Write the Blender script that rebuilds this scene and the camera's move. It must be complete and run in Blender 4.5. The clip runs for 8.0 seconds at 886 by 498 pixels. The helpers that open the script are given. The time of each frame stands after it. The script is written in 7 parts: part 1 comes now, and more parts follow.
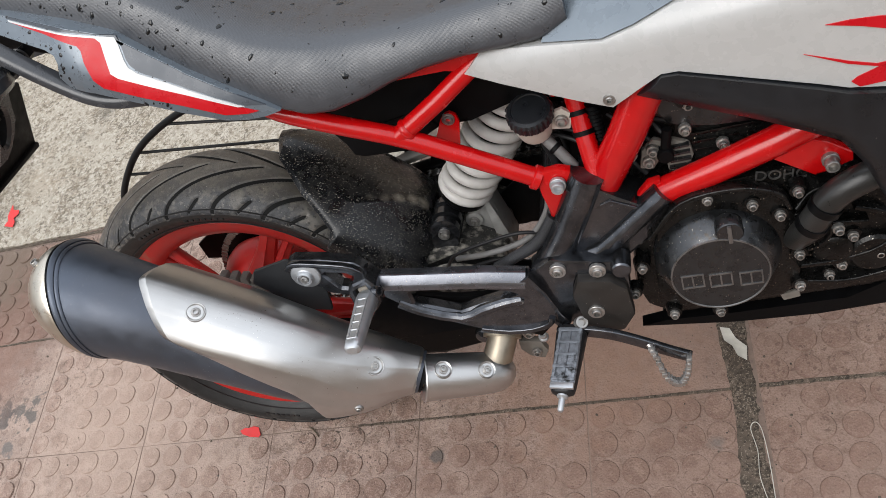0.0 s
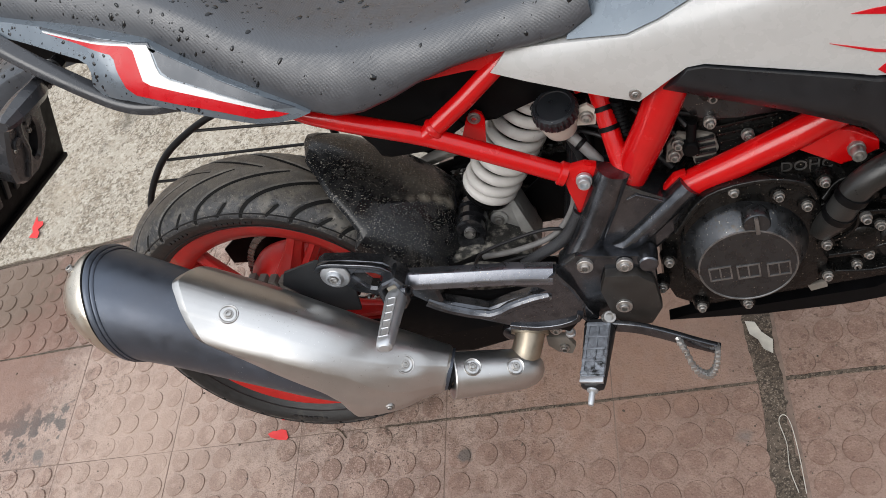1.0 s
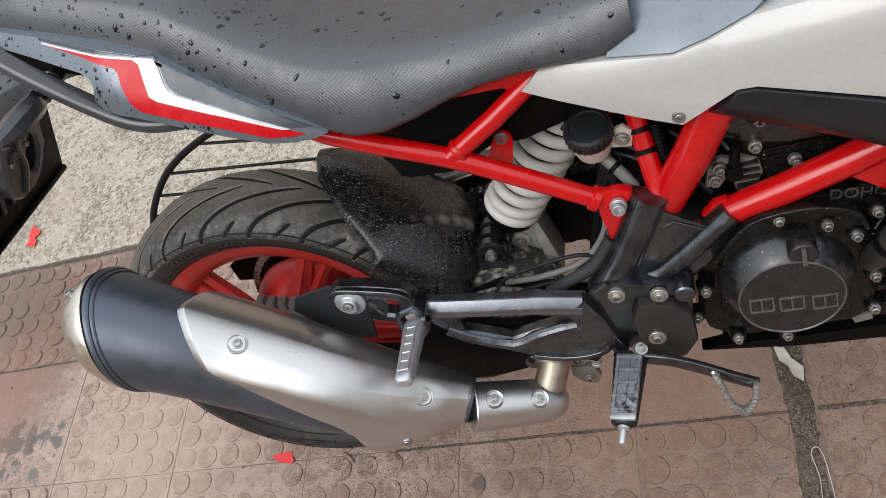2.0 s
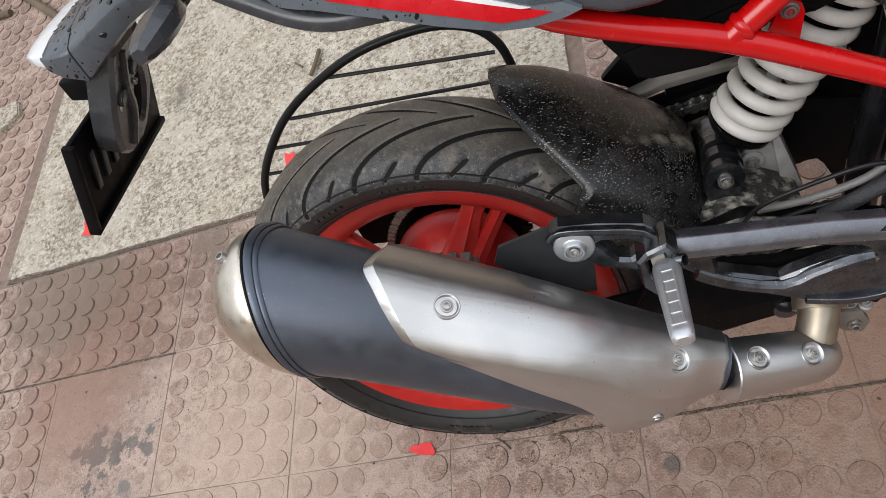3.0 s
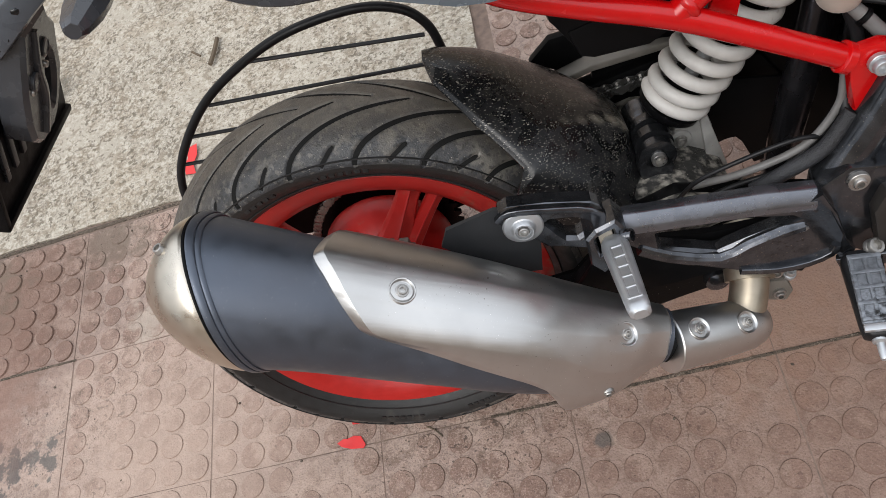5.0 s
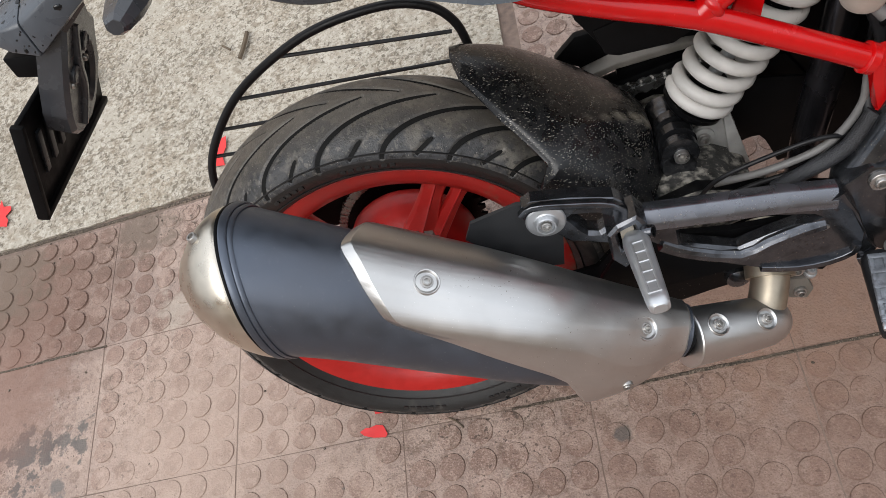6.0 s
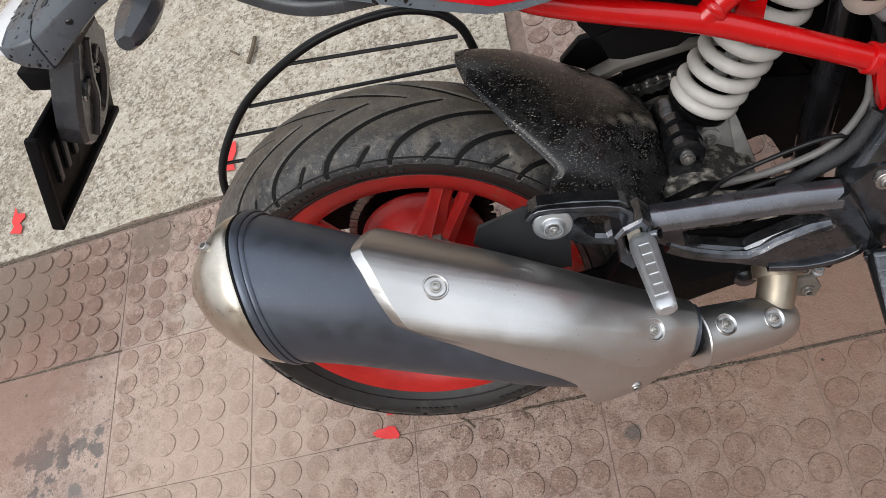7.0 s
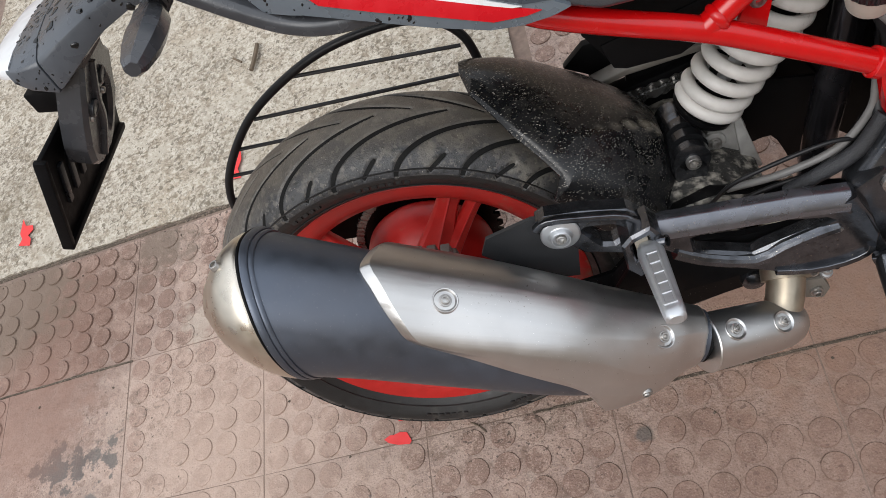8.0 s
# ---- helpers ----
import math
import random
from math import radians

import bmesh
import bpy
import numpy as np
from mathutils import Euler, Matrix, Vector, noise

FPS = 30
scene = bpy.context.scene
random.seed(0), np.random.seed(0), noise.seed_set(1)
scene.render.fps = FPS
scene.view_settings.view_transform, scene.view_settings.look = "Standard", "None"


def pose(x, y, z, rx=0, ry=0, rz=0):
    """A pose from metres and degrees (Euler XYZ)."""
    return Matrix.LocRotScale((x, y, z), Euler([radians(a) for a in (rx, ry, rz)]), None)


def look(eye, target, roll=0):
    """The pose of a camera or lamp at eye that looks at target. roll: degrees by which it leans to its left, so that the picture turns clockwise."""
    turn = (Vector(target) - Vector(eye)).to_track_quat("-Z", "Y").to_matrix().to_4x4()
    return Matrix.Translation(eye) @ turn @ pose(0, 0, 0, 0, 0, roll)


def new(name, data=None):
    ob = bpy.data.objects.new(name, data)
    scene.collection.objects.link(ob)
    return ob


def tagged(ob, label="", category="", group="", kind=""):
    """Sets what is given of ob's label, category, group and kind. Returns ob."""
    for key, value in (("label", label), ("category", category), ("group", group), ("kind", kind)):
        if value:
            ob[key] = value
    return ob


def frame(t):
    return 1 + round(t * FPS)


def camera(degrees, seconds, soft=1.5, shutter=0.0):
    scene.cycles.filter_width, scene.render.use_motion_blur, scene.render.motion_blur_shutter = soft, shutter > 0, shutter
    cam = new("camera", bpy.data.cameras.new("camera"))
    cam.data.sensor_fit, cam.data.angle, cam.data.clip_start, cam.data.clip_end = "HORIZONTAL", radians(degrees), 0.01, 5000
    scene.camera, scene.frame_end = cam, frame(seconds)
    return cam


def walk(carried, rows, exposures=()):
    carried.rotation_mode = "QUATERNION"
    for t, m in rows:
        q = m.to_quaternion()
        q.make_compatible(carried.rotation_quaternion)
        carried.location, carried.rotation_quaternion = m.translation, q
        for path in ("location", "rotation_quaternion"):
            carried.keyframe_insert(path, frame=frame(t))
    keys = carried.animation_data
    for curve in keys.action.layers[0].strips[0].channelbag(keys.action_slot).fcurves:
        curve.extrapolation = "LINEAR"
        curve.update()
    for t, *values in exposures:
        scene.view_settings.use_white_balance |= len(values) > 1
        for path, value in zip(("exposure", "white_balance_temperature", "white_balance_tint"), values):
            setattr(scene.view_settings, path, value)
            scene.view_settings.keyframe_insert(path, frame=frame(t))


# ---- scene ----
# Camera: seconds, eye, target, roll. The motorcycle's rear axle stands over the origin, its nose points along +x.
cam = camera(57.08, 8.0, soft=0.5)
PATH = [
    (0, (0.7647, -0.7064, 1.3869), (0.4526, -0.1668, 0.6050), -33.76),
    (0.5, (0.7556, -0.7203, 1.3956), (0.4367, -0.1776, 0.6185), -34.64),
    (1, (0.7478, -0.7221, 1.3980), (0.4224, -0.1771, 0.6253), -35.56),
    (1.2, (0.7398, -0.7221, 1.3950), (0.4194, -0.1730, 0.6231), -35.36),
    (2.3, (0.6499, -0.6310, 1.3545), (0.3265, -0.0895, 0.5785), -35.02),
    (2.5, (0.5803, -0.6142, 1.3276), (0.2567, -0.0771, 0.5486), -36.56),
    (2.7, (0.497, -0.591, 1.307), (0.1686, -0.0632, 0.5237), -39.4),
    (3, (0.3856, -0.5822, 1.2661), (0.0539, -0.0544, 0.4842), -40.01),
    (3.3, (0.324, -0.559, 1.234), (0.0271, -0.0327, 0.4372), -39.7),
    (3.5, (0.3037, -0.5575, 1.2215), (0.0267, -0.0330, 0.4164), -39.02),
    (4, (0.2800, -0.5548, 1.2044), (0.0573, -0.0321, 0.3816), -36.29),
    (4.5, (0.2951, -0.5586, 1.2286), (0.0924, -0.0408, 0.3974), -34.41),
    (4.7, (0.3155, -0.5673, 1.2529), (0.1185, -0.0527, 0.4184), -33.56),
    (6, (0.3199, -0.5913, 1.2868), (0.0891, -0.0809, 0.4584), -34.90),
    (6.5, (0.3248, -0.5911, 1.2911), (0.0871, -0.0794, 0.4654), -35.75),
    (7, (0.3263, -0.5902, 1.2977), (0.0826, -0.0810, 0.4722), -36.72),
    (7.5, (0.3262, -0.5821, 1.3036), (0.0797, -0.0752, 0.4775), -37.64),
    (8, (0.3293, -0.5753, 1.3097), (0.0775, -0.0710, 0.4837), -38.85),
]
walk(cam, [(t, look(eye, target, roll)) for t, eye, target, roll in PATH])

# ---- world and light: bright overcast sky ----
world = bpy.data.worlds.new("overcast_sky")
scene.world = world
world.use_nodes = True
wn = world.node_tree
sky = wn.nodes.new("ShaderNodeTexSky")
sky.sky_type = "NISHITA"
sky.sun_disc = False
SUN_EL, SUN_ROT = radians(52), radians(209)
sky.sun_elevation, sky.sun_rotation = SUN_EL, SUN_ROT
sky.air_density, sky.dust_density, sky.ozone_density = 1.0, 6.0, 1.0
soften = wn.nodes.new("ShaderNodeHueSaturation")
soften.inputs["Saturation"].default_value = 0.25
wn.links.new(sky.outputs[0], soften.inputs["Color"])
cloud = wn.nodes.new("ShaderNodeMix")
cloud.data_type = "RGBA"
cloud.inputs["Factor"].default_value = 0.8
# overcast sky, about three times brighter overhead than at the horizon
up_axis = wn.nodes.new("ShaderNodeTexCoord")
split = wn.nodes.new("ShaderNodeSeparateXYZ")
wn.links.new(up_axis.outputs["Generated"], split.inputs[0])
dome = wn.nodes.new("ShaderNodeMix")
dome.data_type = "RGBA"
dome.inputs["A"].default_value = (5.6, 5.8, 6.0, 1)
dome.inputs["B"].default_value = (15.2, 16.2, 17.8, 1)
wn.links.new(split.outputs["Z"], dome.inputs["Factor"])
wn.links.new(dome.outputs["Result"], cloud.inputs["B"])
wn.links.new(soften.outputs[0], cloud.inputs["A"])
wn.links.new(cloud.outputs["Result"], wn.nodes["Background"].inputs["Color"])
wn.nodes["Background"].inputs["Strength"].default_value = 0.117
sun = new("sun", bpy.data.lights.new("sun", "SUN"))
sun.data.energy, sun.data.angle, sun.data.color = 1.35, radians(40), (1.0, 0.96, 0.91)
sun.matrix_world = look((-1.0, -1.8, 2.65), (0, 0, 0))
scene.view_settings.exposure = 0.0


# ---- materials ----
def surface(name, base, rough=0.5, metal=0.0, vary=0.15, scale=60.0, patch=6.0, bump=0.05, bump_scale=400.0,
            coat=0.0, dust=None, dust_amount=0.0, dust_scale=220.0, rough_vary=0.1, spots=0.0, spot_scale=260.0, island=False, specular=0.5, stretch=None, spot_tint=(0.36, 0.33, 0.28)):
    """A painted, plastic or metal surface: two scales of colour variation, fine relief, and dust where given."""
    m = bpy.data.materials.new(name)
    m.use_nodes = True
    nt = m.node_tree
    nd, ln = nt.nodes, nt.links
    b = nd["Principled BSDF"]
    tc = nd.new("ShaderNodeTexCoord")
    fine = nd.new("ShaderNodeTexNoise")
    fine.inputs["Scale"].default_value, fine.inputs["Detail"].default_value = scale, 6
    big = nd.new("ShaderNodeTexNoise")
    big.inputs["Scale"].default_value, big.inputs["Detail"].default_value = patch, 4
    grain_axes = tc.outputs["Object"]
    ln.new(grain_axes, fine.inputs["Vector"])
    ln.new(tc.outputs["Object"], big.inputs["Vector"])
    mix1 = nd.new("ShaderNodeMix")
    mix1.data_type = "RGBA"
    mix1.inputs["A"].default_value = (*[c * (1 - vary) for c in base], 1)
    mix1.inputs["B"].default_value = (*[min(1, c * (1 + vary)) for c in base], 1)
    add = nd.new("ShaderNodeMath")
    add.operation = "ADD"
    half = nd.new("ShaderNodeMath")
    half.operation = "MULTIPLY"
    half.inputs[1].default_value = 0.5
    ln.new(fine.outputs["Fac"], add.inputs[0])
    ln.new(big.outputs["Fac"], add.inputs[1])
    ln.new(add.outputs[0], half.inputs[0])
    wide = nd.new("ShaderNodeMapRange")
    wide.inputs["From Min"].default_value, wide.inputs["From Max"].default_value = 0.35, 0.65
    ln.new(half.outputs[0], wide.inputs["Value"])
    ln.new(wide.outputs[0], mix1.inputs["Factor"])
    colour = mix1.outputs["Result"]
    if island:
        info = nd.new("ShaderNodeObjectInfo")
        tone = nd.new("ShaderNodeMapRange")
        tone.inputs["To Min"].default_value, tone.inputs["To Max"].default_value = 0.8, 1.15
        ln.new(info.outputs["Random"], tone.inputs["Value"])
        hs = nd.new("ShaderNodeHueSaturation")
        ln.new(colour, hs.inputs["Color"])
        ln.new(tone.outputs[0], hs.inputs["Value"])
        colour = hs.outputs[0]
    rough_in = None
    if dust:
        grain = nd.new("ShaderNodeTexNoise")
        grain.inputs["Scale"].default_value, grain.inputs["Detail"].default_value = dust_scale, 3
        ln.new(tc.outputs["Object"], grain.inputs["Vector"])
        where = nd.new("ShaderNodeMath")
        where.operation = "MULTIPLY"
        ln.new(grain.outputs["Fac"], where.inputs[0])
        ln.new(big.outputs["Fac"], where.inputs[1])
        cut = nd.new("ShaderNodeMapRange")
        cut.inputs["From Min"].default_value = 0.42 - 0.3 * dust_amount
        cut.inputs["From Max"].default_value = 0.52 - 0.25 * dust_amount
        ln.new(where.outputs[0], cut.inputs["Value"])
        mix2 = nd.new("ShaderNodeMix")
        mix2.data_type = "RGBA"
        mix2.inputs["B"].default_value = (*dust, 1)
        ln.new(cut.outputs[0], mix2.inputs["Factor"])
        ln.new(colour, mix2.inputs["A"])
        colour = mix2.outputs["Result"]
    if spots:
        vor = nd.new("ShaderNodeTexVoronoi")
        vor.inputs["Scale"].default_value = spot_scale
        spot_axes = tc.outputs["Object"]
        if stretch is not None:          # splashes drawn out along an axis pitched by this many degrees
            turned = nd.new("ShaderNodeMapping")
            turned.inputs["Rotation"].default_value = (0, radians(stretch), 0)
            turned.inputs["Scale"].default_value = (0.33, 1, 1)
            ln.new(tc.outputs["Object"], turned.inputs["Vector"])
            spot_axes = turned.outputs[0]
        ln.new(spot_axes, vor.inputs["Vector"])
        near = nd.new("ShaderNodeMath")
        near.operation = "LESS_THAN"
        sized = nd.new("ShaderNodeMath")
        sized.operation = "MULTIPLY"
        sep = nd.new("ShaderNodeSeparateColor")
        ln.new(vor.outputs["Color"], sep.inputs[0])
        pw = nd.new("ShaderNodeMath")
        pw.operation = "POWER"
        pw.inputs[1].default_value = 3.0
        ln.new(sep.outputs[0], pw.inputs[0])
        ln.new(pw.outputs[0], sized.inputs[0])
        sized.inputs[1].default_value = 0.55 * spots
        ln.new(vor.outputs["Distance"], near.inputs[0])
        ln.new(sized.outputs[0], near.inputs[1])
        mix3 = nd.new("ShaderNodeMix")
        mix3.data_type = "RGBA"
        mix3.inputs["B"].default_value = (*spot_tint, 1)
        ln.new(near.outputs[0], mix3.inputs["Factor"])
        ln.new(colour, mix3.inputs["A"])
        colour = mix3.outputs["Result"]
    ln.new(colour, b.inputs["Base Color"])
    b.inputs["Metallic"].default_value = metal
    b.inputs["Specular IOR Level"].default_value = specular
    rr = nd.new("ShaderNodeMapRange")
    rr.inputs["From Min"].default_value, rr.inputs["From Max"].default_value = 0.3, 0.7
    rr.inputs["To Min"].default_value, rr.inputs["To Max"].default_value = max(0.03, rough - rough_vary), min(1, rough + rough_vary)
    ln.new(fine.outputs["Fac"], rr.inputs["Value"])
    ln.new(rr.outputs[0], b.inputs["Roughness"])
    b.inputs["Coat Weight"].default_value = coat
    b.inputs["Coat Roughness"].default_value = 0.12
    if bump:
        bt = nd.new("ShaderNodeTexNoise")
        bt.inputs["Scale"].default_value, bt.inputs["Detail"].default_value = bump_scale, 3
        ln.new(grain_axes, bt.inputs["Vector"])
        bn = nd.new("ShaderNodeBump")
        bn.inputs["Strength"].default_value, bn.inputs["Distance"].default_value = bump, 0.002
        ln.new(bt.outputs["Fac"], bn.inputs["Height"])
        ln.new(bn.outputs[0], b.inputs["Normal"])
    return m


RED = surface("red_frame_paint", (0.52, 0.0035, 0.0045), 0.2, vary=0.08, bump=0.02, bump_scale=120, coat=0.35, specular=0.4)
WHEEL_RED = surface("red_wheel_paint", (0.44, 0.015, 0.012), 0.4, vary=0.15, bump=0.04, dust=(0.30, 0.09, 0.06), dust_amount=0.3, dust_scale=60)
WHITE = surface("white_tank_paint", (0.47, 0.465, 0.45), 0.28, vary=0.03, bump=0.01, coat=0.5)
GREY = surface("grey_metallic_paint", (0.150, 0.180, 0.210), 0.30, metal=0.35, vary=0.06, bump=0.02, coat=0.5)
TAIL_NAVY = surface("dark_navy_paint", (0.040, 0.049, 0.062), 0.30, metal=0.2, vary=0.08, bump=0.02, coat=0.3)
DARK_GREY = surface("dark_grey_plastic", (0.070, 0.078, 0.090), 0.32, vary=0.15, bump=0.06)
DECAL_RED = surface("red_decal", (0.54, 0.004, 0.011), 0.30, vary=0.06, bump=0.02, specular=0.4)
DECAL_WHITE = surface("white_decal", (0.66, 0.665, 0.66), 0.3, vary=0.03, bump=0.01, coat=0.5)
# black plastic, kept near black: the shade of recesses is in the colour
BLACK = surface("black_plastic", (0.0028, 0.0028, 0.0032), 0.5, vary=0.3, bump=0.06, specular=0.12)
SHROUD = surface("textured_black_plastic", (0.010, 0.0112, 0.0135), 0.34, vary=0.2, bump=0.12, bump_scale=900, specular=0.5, spots=0.12, spot_scale=130)
RAIL = surface("grey_black_plastic", (0.042, 0.044, 0.049), 0.24, vary=0.15, bump=0.05, specular=0.6)
DIRTY = surface("splashed_black_plastic", (0.0080, 0.0084, 0.0094), 0.28, vary=0.25, bump=0.05, dust=(0.030, 0.027, 0.023), dust_amount=0.26, dust_scale=14, spots=0.85, spot_scale=760, specular=0.4, stretch=38, spot_tint=(0.26, 0.24, 0.21))
MUD = surface("muddy_black_metal", (0.036, 0.035, 0.033), 0.40, vary=0.5, bump=0.45, bump_scale=260, dust=(0.36, 0.335, 0.29), dust_amount=0.58, dust_scale=95, spots=0.45, spot_scale=420, specular=0.35)
# the pale spots paint in glints of wet drops as well as grime
BLACK_METAL = surface("black_coated_metal", (0.092, 0.096, 0.106), 0.19, metal=0.9, vary=0.40, scale=45, bump=0.16, bump_scale=75, dust=(0.05, 0.046, 0.042), dust_amount=0.2, spots=0.48, spot_scale=420, rough_vary=0.10)
# paler version of the hanger metal: the beam's sky sheen is in the colour
BEAM = surface("sky_sheen_beam_metal", (0.20, 0.208, 0.232), 0.26, metal=0.9, vary=0.18, scale=40, bump=0.05, bump_scale=60, dust=(0.07, 0.065, 0.06), dust_amount=0.18, dust_scale=30, spots=0.35, spot_scale=330)
# black metal, darkened further for the shade round the swingarm
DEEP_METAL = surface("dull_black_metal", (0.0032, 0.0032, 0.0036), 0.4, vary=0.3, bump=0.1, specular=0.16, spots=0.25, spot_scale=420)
# spots here are grime and painted wet highlights
ENGINE = surface("black_engine_casting", (0.028, 0.0275, 0.027), 0.27, metal=0.85, vary=0.4, bump=0.35, bump_scale=260, dust=(0.045, 0.041, 0.037), dust_amount=0.34, dust_scale=30, specular=0.45, spots=0.5, spot_scale=300, rough_vary=0.16)
COVER = surface("dark_grey_cover", (0.072, 0.074, 0.078), 0.30, metal=0.88, vary=0.2, bump=0.09, bump_scale=120, dust=(0.08, 0.07, 0.06), dust_amount=0.28, spots=0.45, spot_scale=300, rough_vary=0.12)
CAN = surface("satin_black_can", (0.098, 0.112, 0.140), 0.42, vary=0.08, bump=0.03, spots=0.22, spot_scale=460, metal=0.75, spot_tint=(0.6, 0.6, 0.58))
STEEL = surface("brushed_stainless", (0.575, 0.57, 0.56), 0.36, metal=1.0, vary=0.04, scale=60, patch=4, bump=0.0, spots=0.24, spot_scale=430, rough_vary=0.03, spot_tint=(0.95, 0.94, 0.92))
CAP_STEEL = surface("heat_tinted_steel", (0.64, 0.585, 0.50), 0.33, metal=1.0, vary=0.1, bump=0.02)
PIPE = surface("tarnished_pipe", (0.36, 0.31, 0.24), 0.4, metal=0.9, vary=0.2, bump=0.06)
ALLOY = surface("cast_aluminium", (0.52, 0.535, 0.55), 0.4, metal=0.8, vary=0.1, bump=0.06)
BOLT = surface("zinc_bolt", (0.42, 0.405, 0.385), 0.36, metal=0.85, vary=0.35, bump=0.05, dust=(0.12, 0.105, 0.09), dust_amount=0.3, dust_scale=300)
SPRING = surface("white_spring_paint", (0.62, 0.60, 0.57), 0.40, vary=0.1, bump=0.05, dust=(0.28, 0.24, 0.2), dust_amount=0.2)
RUBBER = surface("tyre_rubber", (0.042, 0.0425, 0.0445), 0.44, vary=0.4, scale=120, patch=9, bump=0.4, bump_scale=500, dust=(0.17, 0.155, 0.132), dust_amount=0.40, dust_scale=34, spots=0.4, spot_scale=360)
SCUFFS = [(45, 0.55, 0.63, 0.5, (0.135, 0.122, 0.102)), (130, 0.57, 0.63, 0.6, (0.15, 0.138, 0.12)), (160, 0.57, 0.62, 0.7, (0.018, 0.017, 0.016))]
SIDEWALL = surface("sidewall_rubber", (0.016, 0.0158, 0.0158), 0.5, vary=0.35, scale=90, bump=0.2, dust=(0.06, 0.054, 0.047), dust_amount=0.28, dust_scale=26)
# undusted rubber, painted darker for the shade down in the grooves
GROOVE = surface("shaded_groove_rubber", (0.010, 0.0098, 0.0095), 0.8, vary=0.3, bump=0.2, specular=0.2)
BRAID = surface("braided_hose", (0.030, 0.031, 0.034), 0.4, vary=0.6, scale=700, bump=0.8, bump_scale=700)
HOSE = surface("black_hose", (0.009, 0.009, 0.010), 0.45, vary=0.2, bump=0.1, specular=0.35)
WATER_HOSE = surface("dusty_rubber_hose", (0.022, 0.0215, 0.0205), 0.36, vary=0.3, scale=40, bump=0.12, dust=(0.12, 0.11, 0.095), dust_amount=0.3, dust_scale=22, specular=0.5)
GREY_CABLE = surface("grey_sleeve", (0.16, 0.155, 0.15), 0.5, vary=0.2, bump=0.08)
CHAIN = surface("oiled_chain", (0.24, 0.236, 0.228), 0.26, metal=0.9, vary=0.3, bump=0.05)
RESERVOIR = surface("translucent_white_plastic", (0.52, 0.48, 0.42), 0.4, vary=0.1)
BLOCK = surface("dusty_bare_block", (0.33, 0.30, 0.25), 0.6, vary=0.2, bump=0.1)
CYLINDER_COVER = surface("dusty_brown_black_cover", (0.022, 0.0195, 0.0175), 0.42, vary=0.25, bump=0.06, dust=(0.05, 0.044, 0.037), dust_amount=0.3, dust_scale=26, spots=0.25, spot_scale=320)
MARK = surface("worn_raised_edge", (0.22, 0.215, 0.21), 0.35, metal=0.8, vary=0.3, bump=0.1)
LENS = surface("pale_lamp_lens", (0.7, 0.72, 0.74), 0.12, vary=0.05, bump=0.0)


def seat_material():
    m = surface("ribbed_seat_vinyl", (0.043, 0.047, 0.055), 0.34, vary=0.08, bump=0.0, specular=0.95)
    nt = m.node_tree
    nd, ln = nt.nodes, nt.links
    tc = nd.new("ShaderNodeTexCoord")
    ribs = nd.new("ShaderNodeTexWave")
    ribs.wave_type, ribs.bands_direction = "BANDS", "Z"
    ribs.inputs["Scale"].default_value, ribs.inputs["Distortion"].default_value = 235.0, 0.2
    cross = nd.new("ShaderNodeTexWave")
    cross.bands_direction = "X"
    cross.inputs["Scale"].default_value = 235.0
    both = nd.new("ShaderNodeMath")
    both.operation = "MULTIPLY"
    bn = nd.new("ShaderNodeBump")
    bn.inputs["Strength"].default_value, bn.inputs["Distance"].default_value = 0.20, 0.001
    for n in (ribs, cross):
        ln.new(tc.outputs["Object"], n.inputs["Vector"])
    ln.new(ribs.outputs["Fac"], both.inputs[0])
    ln.new(cross.outputs["Fac"], both.inputs[1])
    ln.new(both.outputs[0], bn.inputs["Height"])
    ln.new(bn.outputs[0], nd["Principled BSDF"].inputs["Normal"])
    return m


SEAT = seat_material()


def stains(m, marks):
    """Patches of colour with ragged outlines on a material: rows of x, y, radius, raggedness, softness, strength,
    colour.
    """
    nt = m.node_tree
    nd, ln = nt.nodes, nt.links
    b = nd["Principled BSDF"]
    geo = nd.new("ShaderNodeNewGeometry")
    rag = nd.new("ShaderNodeTexNoise")
    rag.inputs["Scale"].default_value, rag.inputs["Detail"].default_value = 24, 10
    rag.inputs["Roughness"].default_value = 0.66
    ln.new(geo.outputs["Position"], rag.inputs["Vector"])
    colour = b.inputs["Base Color"].links[0].from_socket
    for x, y, radius, ragged, soft, strength, tint in marks:
        d = nd.new("ShaderNodeVectorMath")
        d.operation = "DISTANCE"
        d.inputs[1].default_value = x if isinstance(x, tuple) else (x, y, 0)
        ln.new(geo.outputs["Position"], d.inputs[0])
        w = nd.new("ShaderNodeMath")
        w.operation = "MULTIPLY_ADD"
        w.inputs[1].default_value = ragged
        ln.new(rag.outputs["Fac"], w.inputs[0])
        ln.new(d.outputs["Value"], w.inputs[2])
        cut = nd.new("ShaderNodeMapRange")
        cut.inputs["From Min"].default_value, cut.inputs["From Max"].default_value = radius + ragged * 0.5, radius + ragged * 0.5 - soft
        cut.inputs["To Max"].default_value = strength
        ln.new(w.outputs[0], cut.inputs["Value"])
        mx = nd.new("ShaderNodeMix")
        mx.data_type = "RGBA"
        mx.inputs["B"].default_value = (*tint, 1)
        ln.new(cut.outputs[0], mx.inputs["Factor"])
        ln.new(colour, mx.inputs["A"])
        colour = mx.outputs["Result"]
    ln.new(colour, b.inputs["Base Color"])


